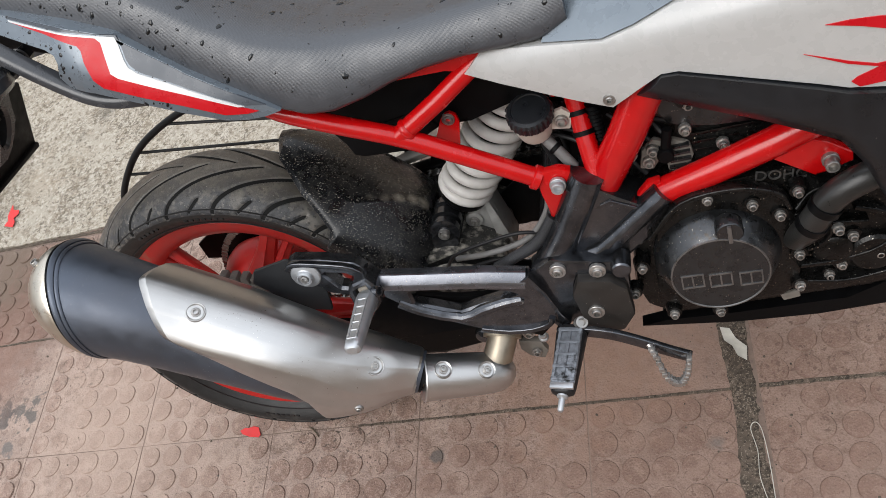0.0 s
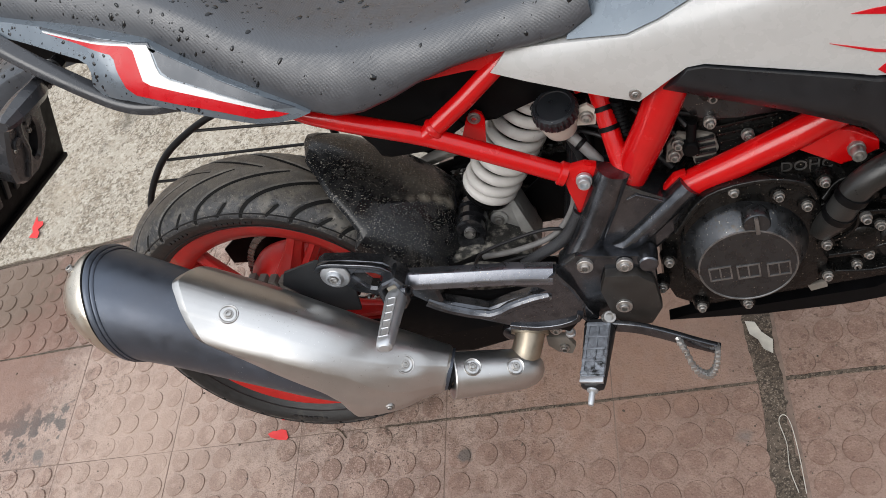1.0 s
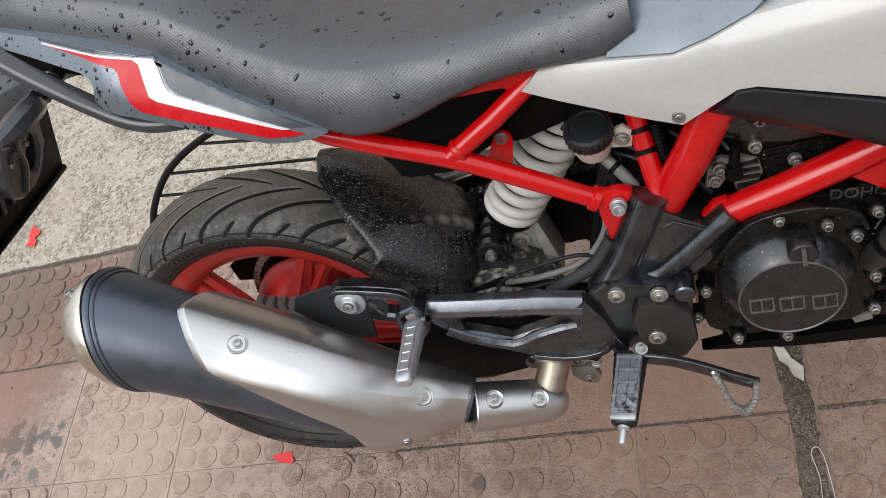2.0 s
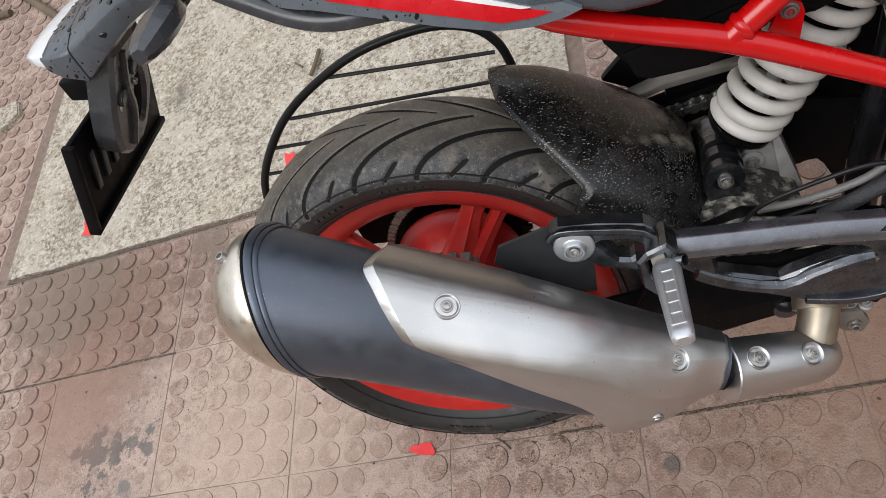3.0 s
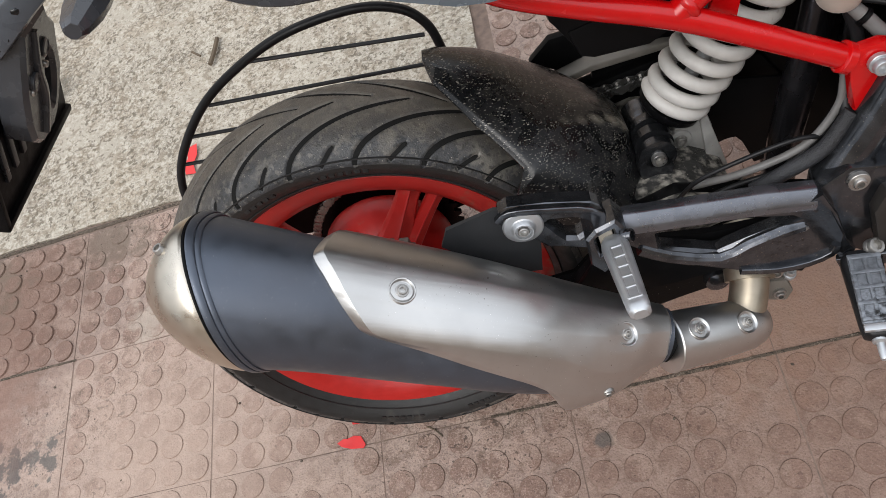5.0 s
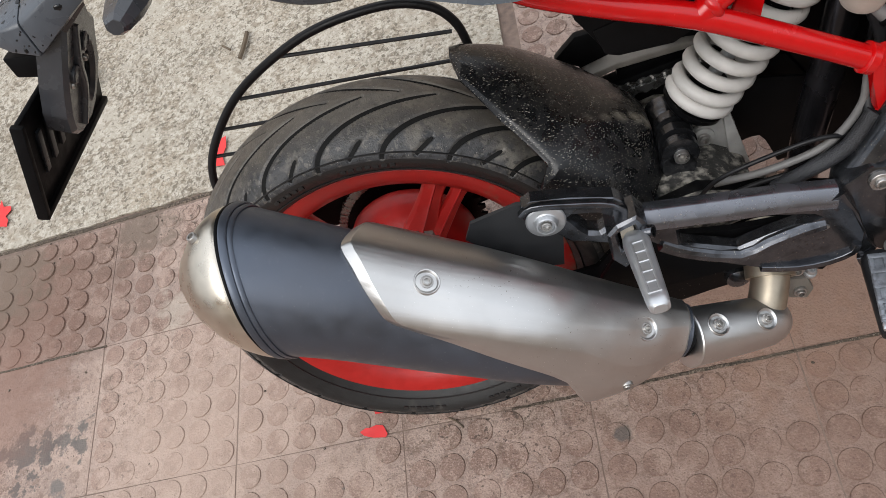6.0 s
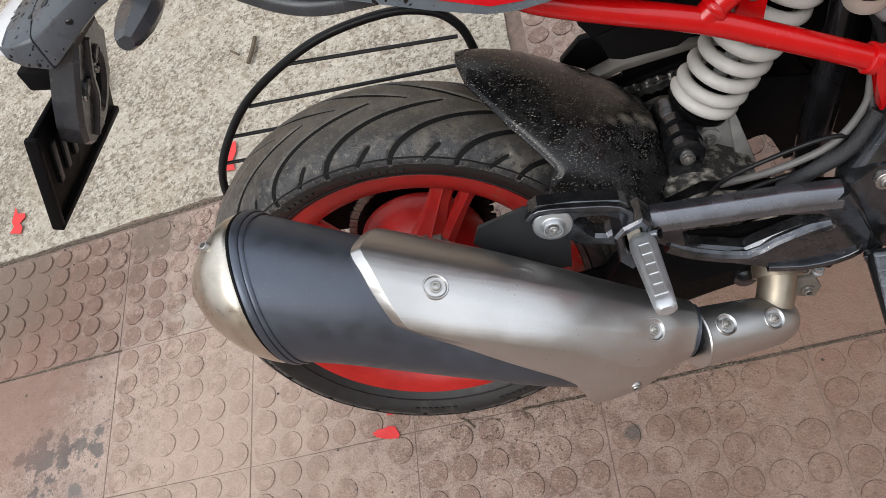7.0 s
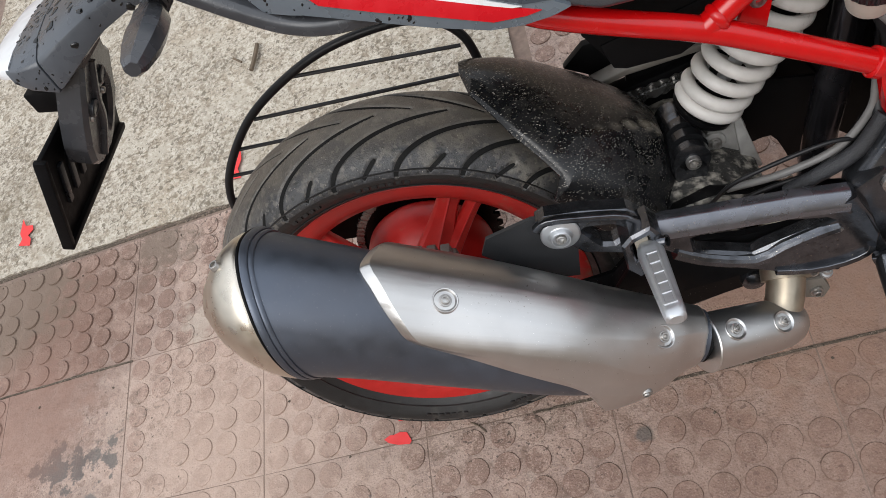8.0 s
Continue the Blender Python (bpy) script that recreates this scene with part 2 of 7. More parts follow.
# pale dust along the hugger's crease, which also paints in its lit crown
stains(DIRTY, [((0.363, 0.022, 0.463), 0, 0.015, 0.014, 0.016, 0.9, (0.46, 0.42, 0.34)), ((0.352, 0.02, 0.479), 0, 0.014, 0.014, 0.016, 0.85, (0.42, 0.38, 0.31)), ((0.335, 0.016, 0.494), 0, 0.012, 0.014, 0.016, 0.75, (0.36, 0.33, 0.27)), ((0.318, 0.011, 0.509), 0, 0.010, 0.014, 0.016, 0.6, (0.3, 0.27, 0.225)), ((0.298, 0.007, 0.52), 0, 0.008, 0.014, 0.016, 0.5, (0.24, 0.22, 0.18)), ((0.349, 0.046, 0.47), 0, 0.03, 0.08, 0.05, 0.4, (0.2, 0.18, 0.15)), ((0.316, 0.041, 0.5), 0, 0.028, 0.09, 0.05, 0.3, (0.16, 0.145, 0.12)), ((0.26, 0.06, 0.55), 0, 0.06, 0.14, 0.10, 0.35, (0.06, 0.053, 0.044))])


def layers(m, rows, patch_scale=7, weight=0.35):
    """Layers of grit and smears: rows of noise scale, lower and upper cut, amount, colour."""
    nt = m.node_tree
    nd, ln = nt.nodes, nt.links
    b = nd["Principled BSDF"]
    colour = b.inputs["Base Color"].links[0].from_socket
    geo = nd.new("ShaderNodeNewGeometry")
    patches = nd.new("ShaderNodeTexNoise")
    patches.inputs["Scale"].default_value, patches.inputs["Detail"].default_value = patch_scale, 5
    ln.new(geo.outputs["Position"], patches.inputs["Vector"])
    for scale, lo, hi, amount, tint in rows:
        n = nd.new("ShaderNodeTexNoise")
        n.inputs["Scale"].default_value, n.inputs["Detail"].default_value = scale, 4
        ln.new(geo.outputs["Position"], n.inputs["Vector"])
        both = nd.new("ShaderNodeMath")
        both.operation = "MULTIPLY_ADD"
        both.inputs[1].default_value = weight
        ln.new(patches.outputs["Fac"], both.inputs[0])
        off = nd.new("ShaderNodeMath")
        off.operation = "SUBTRACT"
        off.inputs[1].default_value = weight / 2
        ln.new(n.outputs["Fac"], off.inputs[0])
        ln.new(off.outputs[0], both.inputs[2])
        cut = nd.new("ShaderNodeMapRange")
        cut.inputs["From Min"].default_value, cut.inputs["From Max"].default_value = lo, hi
        cut.inputs["To Max"].default_value = amount
        ln.new(both.outputs[0], cut.inputs["Value"])
        mx = nd.new("ShaderNodeMix")
        mx.data_type = "RGBA"
        mx.inputs["B"].default_value = (*tint, 1)
        ln.new(cut.outputs[0], mx.inputs["Factor"])
        ln.new(colour, mx.inputs["A"])
        colour = mx.outputs["Result"]
    ln.new(colour, b.inputs["Base Color"])


layers(RUBBER, SCUFFS, 12)
layers(BLACK_METAL, [(26, 0.50, 0.66, 0.40, (0.15, 0.15, 0.155)), (70, 0.55, 0.66, 0.35, (0.02, 0.02, 0.021))], 9, 0.3)
layers(DIRTY, [(340, 0.64, 0.68, 0.6, (0.16, 0.145, 0.12)), (60, 0.58, 0.72, 0.25, (0.04, 0.036, 0.03))], 12, 0.3)


def brushed(m, along, strength):
    """Fine lengthwise brush marks on bare steel: streaks drawn out along one direction."""
    nt = m.node_tree
    nd, ln = nt.nodes, nt.links
    b = nd["Principled BSDF"]
    d = Vector(along).normalized()
    tc = nd.new("ShaderNodeTexCoord")
    turned = nd.new("ShaderNodeMapping")
    turned.inputs["Rotation"].default_value = d.rotation_difference(Vector((1, 0, 0))).to_euler()
    ln.new(tc.outputs["Object"], turned.inputs["Vector"])
    drawn = nd.new("ShaderNodeMapping")
    drawn.inputs["Scale"].default_value = (0.03, 1, 1)
    ln.new(turned.outputs[0], drawn.inputs["Vector"])
    n = nd.new("ShaderNodeTexNoise")
    n.inputs["Scale"].default_value, n.inputs["Detail"].default_value = 260, 5
    ln.new(drawn.outputs[0], n.inputs["Vector"])
    bn = nd.new("ShaderNodeBump")
    bn.inputs["Strength"].default_value, bn.inputs["Distance"].default_value = strength, 0.001
    ln.new(n.outputs["Fac"], bn.inputs["Height"])
    ln.new(bn.outputs[0], b.inputs["Normal"])


brushed(STEEL, (0.874, -0.016, -0.485), 0.16)
layers(STEEL, [(330, 0.715, 0.73, 0.7, (0.20, 0.175, 0.14)), (5, 0.52, 0.72, 0.22, (0.58, 0.55, 0.50))], 6, 0.3)
layers(CAN, [(5, 0.50, 0.70, 0.35, (0.085, 0.078, 0.078)), (420, 0.72, 0.735, 0.4, (0.28, 0.27, 0.26))], 6, 0.3)


def crown_dust(m, inner, outer, tint, amount):
    """Road dust where the tyre rolls on the ground: from one radius to another."""
    nt = m.node_tree
    nd, ln = nt.nodes, nt.links
    b = nd["Principled BSDF"]
    colour = b.inputs["Base Color"].links[0].from_socket
    tc = nd.new("ShaderNodeTexCoord")
    flat = nd.new("ShaderNodeVectorMath")
    flat.operation = "MULTIPLY"
    flat.inputs[1].default_value = (1, 0, 1)
    ln.new(tc.outputs["Object"], flat.inputs[0])
    far = nd.new("ShaderNodeVectorMath")
    far.operation = "LENGTH"
    ln.new(flat.outputs[0], far.inputs[0])
    rag = nd.new("ShaderNodeTexNoise")
    rag.inputs["Scale"].default_value, rag.inputs["Detail"].default_value = 40, 8
    ln.new(tc.outputs["Object"], rag.inputs["Vector"])
    w = nd.new("ShaderNodeMath")
    w.operation = "MULTIPLY_ADD"
    w.inputs[1].default_value = 0.03
    ln.new(rag.outputs["Fac"], w.inputs[0])
    ln.new(far.outputs["Value"], w.inputs[2])
    cut = nd.new("ShaderNodeMapRange")
    cut.inputs["From Min"].default_value, cut.inputs["From Max"].default_value = inner + 0.015, outer + 0.015
    cut.inputs["To Max"].default_value = amount
    ln.new(w.outputs[0], cut.inputs["Value"])
    mx = nd.new("ShaderNodeMix")
    mx.data_type = "RGBA"
    mx.inputs["B"].default_value = (*tint, 1)
    ln.new(cut.outputs[0], mx.inputs["Factor"])
    ln.new(colour, mx.inputs["A"])
    ln.new(mx.outputs["Result"], b.inputs["Base Color"])


crown_dust(RUBBER, 0.286, 0.309, (0.150, 0.130, 0.105), 0.75)


def paving_material(name, base):
    m = surface(name, base, 0.75, vary=0.20, scale=55, patch=3.0, bump=0.9, bump_scale=260,
                dust=(0.34, 0.28, 0.23), dust_amount=0.22, dust_scale=16, island=True, spots=0.22, spot_scale=120, specular=0.3)
    nt = m.node_tree
    geo = nt.nodes.new("ShaderNodeNewGeometry")
    for n in nt.nodes:
        if n.bl_idname in ("ShaderNodeTexNoise", "ShaderNodeTexVoronoi"):
            for l in list(n.inputs["Vector"].links):
                nt.links.remove(l)
            nt.links.new(geo.outputs["Position"], n.inputs["Vector"])
        if n.bl_idname == "ShaderNodeMapRange" and abs(n.inputs["To Min"].default_value - 0.8) < 1e-6:
            n.inputs["To Min"].default_value, n.inputs["To Max"].default_value = 0.9, 1.1
    layers(m, [(13, 0.52, 0.60, 0.6, (0.43, 0.325, 0.268)), (19, 0.55, 0.70, 0.45, (0.17, 0.108, 0.082)), (70, 0.54, 0.66, 0.48, (0.165, 0.107, 0.084)), (85, 0.55, 0.66, 0.48, (0.43, 0.312, 0.254)), (38, 0.57, 0.62, 0.45, (0.15, 0.098, 0.076)), (45, 0.58, 0.63, 0.45, (0.45, 0.335, 0.275)), (330, 0.54, 0.62, 0.42, (0.11, 0.077, 0.060)), (360, 0.55, 0.63, 0.42, (0.50, 0.38, 0.315)), (120, 0.655, 0.675, 0.75, (0.06, 0.045, 0.036))], 3.5, 0.3)
    # broad tones: darker towards the front right and far left, paler between
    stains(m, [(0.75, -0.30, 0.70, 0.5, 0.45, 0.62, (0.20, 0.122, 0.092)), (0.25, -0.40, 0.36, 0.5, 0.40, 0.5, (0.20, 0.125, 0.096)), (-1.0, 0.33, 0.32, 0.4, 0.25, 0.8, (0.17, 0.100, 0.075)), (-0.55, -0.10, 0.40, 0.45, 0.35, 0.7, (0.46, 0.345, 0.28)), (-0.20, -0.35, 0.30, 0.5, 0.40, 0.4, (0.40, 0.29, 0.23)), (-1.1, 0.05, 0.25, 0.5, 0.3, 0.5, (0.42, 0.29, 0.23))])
    stains(m, [(-0.62, 0.22, 0.06, 0.22, 0.04, 0.6, (0.42, 0.36, 0.30)), (0.222, -0.212, 0.018, 0.03, 0.006, 0.75, (0.09, 0.085, 0.078)), (-0.95, -0.03, 0.055, 0.34, 0.015, 0.85, (0.105, 0.10, 0.095)), (-0.85, -0.02, 0.035, 0.28, 0.015, 0.8, (0.105, 0.10, 0.095)), (-0.87, -0.11, 0.02, 0.12, 0.012, 0.75, (0.125, 0.12, 0.115)), (-1.18, 0.42, 0.24, 0.40, 0.10, 0.75, (0.165, 0.125, 0.095)), (-0.72, 0.46, 0.10, 0.30, 0.06, 0.75, (0.165, 0.128, 0.10))])
    stains(m, [(-1.05, 0.10, 0.22, 0.25, 0.12, 0.55, (0.21, 0.120, 0.092)),
               (-1.0, 0.36, 0.05, 0.3, 0.12, 0.6, (0.12, 0.085, 0.06)), (-0.80, 0.42, 0.12, 0.4, 0.2, 0.5, (0.15, 0.105, 0.08)), (0.50, 0.03, 0.28, 0.35, 0.22, 0.7, (0.34, 0.205, 0.145)), (0.58, -0.231, 0.003, 0.015, 0.002, 0.9, (0.03, 0.02, 0.015)),
               (0.72, -0.23, 0.015, 0.05, 0.01, 0.5, (0.13, 0.13, 0.125)), (-0.73, 0.034, 0.003, 0.004, 0.001, 0.9, (0.04, 0.03, 0.025)), (-0.26, -0.215, 0.004, 0.012, 0.002, 0.8, (0.09, 0.085, 0.08))])
    return m


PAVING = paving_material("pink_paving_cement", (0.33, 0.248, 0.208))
STUD = paving_material("worn_stud_cement", (0.246, 0.163, 0.131))
# stud sides in a darker tone than the stud tops
STUD_RIM = paving_material("dark_stud_rim_cement", (0.172, 0.112, 0.088))
EARTH = surface("packed_earth_joint", (0.10, 0.079, 0.062), 0.95, vary=0.4, scale=90, patch=6, bump=1.0, bump_scale=160, specular=0.2)
layers(EARTH, [(320, 0.57, 0.63, 0.6, (0.30, 0.25, 0.20)), (60, 0.56, 0.68, 0.45, (0.18, 0.135, 0.105)), (210, 0.56, 0.61, 0.7, (0.03, 0.025, 0.02))])
MORTAR = surface("dark_cement_joint", (0.19, 0.136, 0.109), 0.9, vary=0.35, scale=70, patch=5, bump=0.6, bump_scale=120, dust=(0.22, 0.165, 0.13), dust_amount=0.4, dust_scale=20)
LINK = surface("dusty_aluminium_casting", (0.36, 0.355, 0.34), 0.45, metal=0.35, vary=0.2, bump=0.15, dust=(0.12, 0.11, 0.095), dust_amount=0.3, dust_scale=90, spots=0.4, spot_scale=380)
CASTING = surface("dusty_caliper_casting", (0.17, 0.155, 0.135), 0.6, vary=0.2, bump=0.2)


def cracks(m, scale, width, amount, tint):
    """Fine wandering cracks: the edges of large warped cells, broken up by a coarse noise."""
    nt = m.node_tree
    nd, ln = nt.nodes, nt.links
    b = nd["Principled BSDF"]
    colour = b.inputs["Base Color"].links[0].from_socket
    geo = nd.new("ShaderNodeNewGeometry")
    warp = nd.new("ShaderNodeTexNoise")
    warp.inputs["Scale"].default_value, warp.inputs["Detail"].default_value = 14, 6
    ln.new(geo.outputs["Position"], warp.inputs["Vector"])
    moved = nd.new("ShaderNodeVectorMath")
    moved.operation = "MULTIPLY_ADD"
    moved.inputs[1].default_value = (0.16, 0.16, 0.0)
    ln.new(warp.outputs["Color"], moved.inputs[0])
    ln.new(geo.outputs["Position"], moved.inputs[2])
    cells = nd.new("ShaderNodeTexVoronoi")
    cells.feature = "DISTANCE_TO_EDGE"
    cells.inputs["Scale"].default_value = scale
    ln.new(moved.outputs[0], cells.inputs["Vector"])
    line = nd.new("ShaderNodeMapRange")
    line.inputs["From Min"].default_value, line.inputs["From Max"].default_value = width * scale, 0.0
    line.inputs["To Max"].default_value = amount
    ln.new(cells.outputs["Distance"], line.inputs["Value"])
    gaps = nd.new("ShaderNodeTexNoise")
    gaps.inputs["Scale"].default_value, gaps.inputs["Detail"].default_value = 5, 3
    ln.new(geo.outputs["Position"], gaps.inputs["Vector"])
    keep = nd.new("ShaderNodeMapRange")
    keep.inputs["From Min"].default_value, keep.inputs["From Max"].default_value = 0.48, 0.56
    ln.new(gaps.outputs["Fac"], keep.inputs["Value"])
    both = nd.new("ShaderNodeMath")
    both.operation = "MULTIPLY"
    ln.new(line.outputs[0], both.inputs[0])
    ln.new(keep.outputs[0], both.inputs[1])
    mx = nd.new("ShaderNodeMix")
    mx.data_type = "RGBA"
    mx.inputs["B"].default_value = (*tint, 1)
    ln.new(both.outputs[0], mx.inputs["Factor"])
    ln.new(colour, mx.inputs["A"])
    ln.new(mx.outputs["Result"], b.inputs["Base Color"])


def concrete_material():
    m = surface("worn_concrete", (0.41, 0.368, 0.303), 0.85, vary=0.12, scale=120, patch=3.5, bump=0.9, bump_scale=130, specular=0.3)
    layers(m, [(6, 0.48, 0.66, 0.55, (0.33, 0.265, 0.19)), (22, 0.53, 0.62, 0.45, (0.30, 0.245, 0.18)), (30, 0.54, 0.62, 0.5, (0.55, 0.505, 0.43)), (52, 0.53, 0.585, 0.65, (0.22, 0.18, 0.13)), (64, 0.53, 0.60, 0.60, (0.53, 0.485, 0.41)), (90, 0.58, 0.62, 0.75, (0.11, 0.09, 0.068)), (110, 0.54, 0.60, 0.45, (0.20, 0.165, 0.12)), (120, 0.55, 0.61, 0.5, (0.52, 0.475, 0.40)), (170, 0.57, 0.62, 0.45, (0.15, 0.125, 0.095)), (230, 0.57, 0.62, 0.35, (0.15, 0.125, 0.095))])
    cracks(m, 5.0, 0.0028, 0.7, (0.12, 0.095, 0.07))
    stains(m, [(-0.92, 0.98, 0.05, 0.22, 0.06, 0.75, (0.10, 0.09, 0.075)), (-0.98, 0.88, 0.03, 0.2, 0.05, 0.6, (0.10, 0.09, 0.075)), (-0.78, 1.02, 0.02, 0.16, 0.05, 0.6, (0.12, 0.11, 0.09)), (-1.2, 0.72, 0.1, 0.4, 0.15, 0.6, (0.14, 0.11, 0.07)), (-0.485, 0.90, 0.006, 0.05, 0.01, 0.6, (0.07, 0.07, 0.07))])
    return m


CONCRETE = concrete_material()
PAPER = surface("red_paper", (0.72, 0.04, 0.04), 0.6, vary=0.1, bump=0.05)
FOIL = surface("crumpled_white_wrapper", (0.55, 0.52, 0.46), 0.5, vary=0.2, bump=0.3, bump_scale=90)
TWIG = surface("dry_twig", (0.12, 0.09, 0.06), 0.9, vary=0.3, bump=0.2)
BRACKET = surface("dark_steel_bracket", (0.022, 0.023, 0.025), 0.45, vary=0.15, bump=0.05)
PLASTER = surface("pale_plaster_wall", (0.52, 0.43, 0.34), 0.85, vary=0.15, scale=8, patch=0.8, bump=0.3, bump_scale=40)


# ---- mesh helpers ----
def finish(name, bm, material, parent=None, label="", sharp=40.0):
    bmesh.ops.recalc_face_normals(bm, faces=bm.faces[:])
    for f in bm.faces:
        f.smooth = True
    for e in bm.edges:
        if len(e.link_faces) == 2 and e.calc_face_angle(0.0) > radians(sharp):
            e.smooth = False
    me = bpy.data.meshes.new(name)
    bm.to_mesh(me)
    bm.free()
    me.materials.append(material)
    ob = new(name, me)
    if parent is not None:
        ob.parent = parent
    if label:
        tagged(ob, label)
    return ob


def part(name, bm, material, parent, label="", sharp=40.0):
    return finish(name, bm, material, parent, label, sharp)


def merged(*bms):
    out = bmesh.new()
    for b in bms:
        me = bpy.data.meshes.new("tmp")
        b.to_mesh(me)
        b.free()
        out.from_mesh(me)
        bpy.data.meshes.remove(me)
    return out


def loft(rings, caps=True, closed=True):
    bm = bmesh.new()
    vs = [[bm.verts.new(p) for p in ring] for ring in rings]
    n = len(vs[0])
    for a, b in zip(vs, vs[1:]):
        for i in range(n if closed else n - 1):
            j = (i + 1) % n
            bm.faces.new((a[i], a[j], b[j], b[i]))
    if caps and closed:
        bm.faces.new(vs[0][::-1])
        bm.faces.new(vs[-1])
    return bm


def smooth_line(pts, steps=8):
    """A Catmull-Rom curve through the points."""
    p = [Vector(q) for q in pts]
    p = [2 * p[0] - p[1]] + p + [2 * p[-1] - p[-2]]
    out = []
    for i in range(1, len(p) - 2):
        for k in range(steps):
            t = k / steps
            a, b, c, d = p[i - 1:i + 3]
            out.append(0.5 * (2 * b + (c - a) * t + (2 * a - 5 * b + 4 * c - d) * t * t + (3 * b - a - 3 * c + d) * t ** 3))
    return out + [p[-2]]


def sweep(pts, section, up=(0, 1, 0), scales=None, caps=True):
    """Sweep a 2D section (list of (a, b)) along a line; a runs along up, b across it."""
    p = [Vector(q) for q in pts]
    rings, ref = [], Vector(up)
    for i, q in enumerate(p):
        d = (p[min(i + 1, len(p) - 1)] - p[max(i - 1, 0)]).normalized()
        u = (ref - d * ref.dot(d))
        if u.length < 1e-5:
            u = d.orthogonal()
        u.normalize()
        w = d.cross(u)
        ref = u
        k = scales[i] if scales else 1.0
        rings.append([q + (u * a + w * b) * k for a, b in section])
    return loft(rings, caps)


def circle(r, n=14):
    return [(r * math.cos(2 * math.pi * i / n), r * math.sin(2 * math.pi * i / n)) for i in range(n)]


def rounded_rect(a, b, r, n=3):
    """Half sizes a, b and corner radius r."""
    out = []
    for cx, cy, t0 in ((a - r, b - r, 0), (-(a - r), b - r, 90), (-(a - r), -(b - r), 180), (a - r, -(b - r), 270)):
        for k in range(n + 1):
            t = radians(t0 + 90 * k / n)
            out.append((cx + r * math.cos(t), cy + r * math.sin(t)))
    return out


def tube(pts, r, n=14, caps=True, up=(0, 1, 0), scales=None):
    return sweep(pts, circle(r, n), up, scales, caps)


def lathe(profile, origin, axis, n=32, up=(0, 0, 1), phase=0.0):
    """Revolve (radius, height) round the axis from the origin."""
    axis = Vector(axis).normalized()
    u = Vector(up) - axis * Vector(up).dot(axis)
    if u.length < 1e-5:
        u = axis.orthogonal()
    u.normalize()
    w = axis.cross(u)
    o = Vector(origin)
    rings = []
    for r, h in profile:
        rings.append([o + axis * h + (u * math.cos(phase + 2 * math.pi * i / n) + w * math.sin(phase + 2 * math.pi * i / n)) * max(r, 1e-5) for i in range(n)])
    return loft(rings, math.dist(profile[0], profile[-1]) > 1e-6)


def bolt(parent, at, axis=(0, -1, 0), r=0.0075, washer=0.011, height=0.006, material=None, name="bolt"):
    a = Vector(axis).normalized()
    r, washer = r * 0.9, washer * 0.86
    prof = [(washer, -0.004), (washer, 0.0012), (washer * 0.95, 0.0018), (r, 0.002), (r, height - 0.001), (r - 0.0008, height), (r * 0.60, height), (r * 0.56, height - 0.004), (r * 0.50, height - 0.006)]
    return part(name, lathe(prof, at, a, 16), material or BOLT, parent)


def prism(poly, y0, y1, bevel=0.0, segments=2):
    """An (x, z) outline between two lateral planes."""
    bm = bmesh.new()
    a = [bm.verts.new((x, y0, z)) for x, z in poly]
    b = [bm.verts.new((x, y1, z)) for x, z in poly]
    n = len(poly)
    fa, fb = bm.faces.new(a), bm.faces.new(b[::-1])
    for i in range(n):
        j = (i + 1) % n
        bm.faces.new((a[i], b[i], b[j], a[j]))
    if bevel:
        bmesh.ops.bevel(bm, geom=[e for e in bm.edges], offset=bevel, segments=segments, affect="EDGES", profile=0.6, clamp_overlap=True)
    bmesh.ops.triangulate(bm, faces=[f for f in bm.faces if len(f.verts) > 4])
    return bm


def box(lo, hi, bevel=0.004, turn=None):
    bm = bmesh.new()
    bmesh.ops.create_cube(bm, size=1)
    c, s = (Vector(lo) + Vector(hi)) / 2, Vector(hi) - Vector(lo)
    for v in bm.verts:
        v.co = Vector((v.co.x * s.x, v.co.y * s.y, v.co.z * s.z))
    if bevel:
        bmesh.ops.bevel(bm, geom=bm.edges[:], offset=bevel, segments=2, affect="EDGES", profile=0.6, clamp_overlap=True)
    m = Matrix.Translation(c) @ (turn or Matrix.Identity(4))
    bmesh.ops.transform(bm, matrix=m, verts=bm.verts)
    return bm


def drape(poly, depth, thick=0.004, lift=0.0, cell=0.012, rim=0.0):
    """An (x, z) outline laid on the surface y = depth(x, z), with its own thickness inwards (+y)."""
    bm = bmesh.new()
    fs = bm.faces.new([bm.verts.new((x, 0, z)) for x, z in poly])
    xs, zs = [p[0] for p in poly], [p[1] for p in poly]
    k = int(min(xs) / cell)
    while k * cell < max(xs):
        bmesh.ops.bisect_plane(bm, geom=bm.verts[:] + bm.edges[:] + bm.faces[:], plane_co=(k * cell, 0, 0), plane_no=(1, 0, 0))
        k += 1
    k = int(min(zs) / cell) - 1
    while k * cell < max(zs):
        bmesh.ops.bisect_plane(bm, geom=bm.verts[:] + bm.edges[:] + bm.faces[:], plane_co=(0, 0, k * cell), plane_no=(0, 0, 1))
        k += 1
    bmesh.ops.recalc_face_normals(bm, faces=bm.faces[:])
    edge = {v for e in bm.edges if len(e.link_faces) == 1 for v in e.verts}
    front = bm.faces[:]
    top = {v: v.co.copy() for v in bm.verts}
    for v in bm.verts:
        x, z = v.co.x, v.co.z
        v.co.y = depth(x, z) - lift + (rim if v in edge else 0.0)
    if thick:
        ext = bmesh.ops.extrude_face_region(bm, geom=front)
        for g in ext["geom"]:
            if isinstance(g, bmesh.types.BMVert):
                g.co.y += thick
    return bm


def lerp_table(table):
    xs, ys = zip(*table)
    return lambda x: float(np.interp(x, xs, ys))


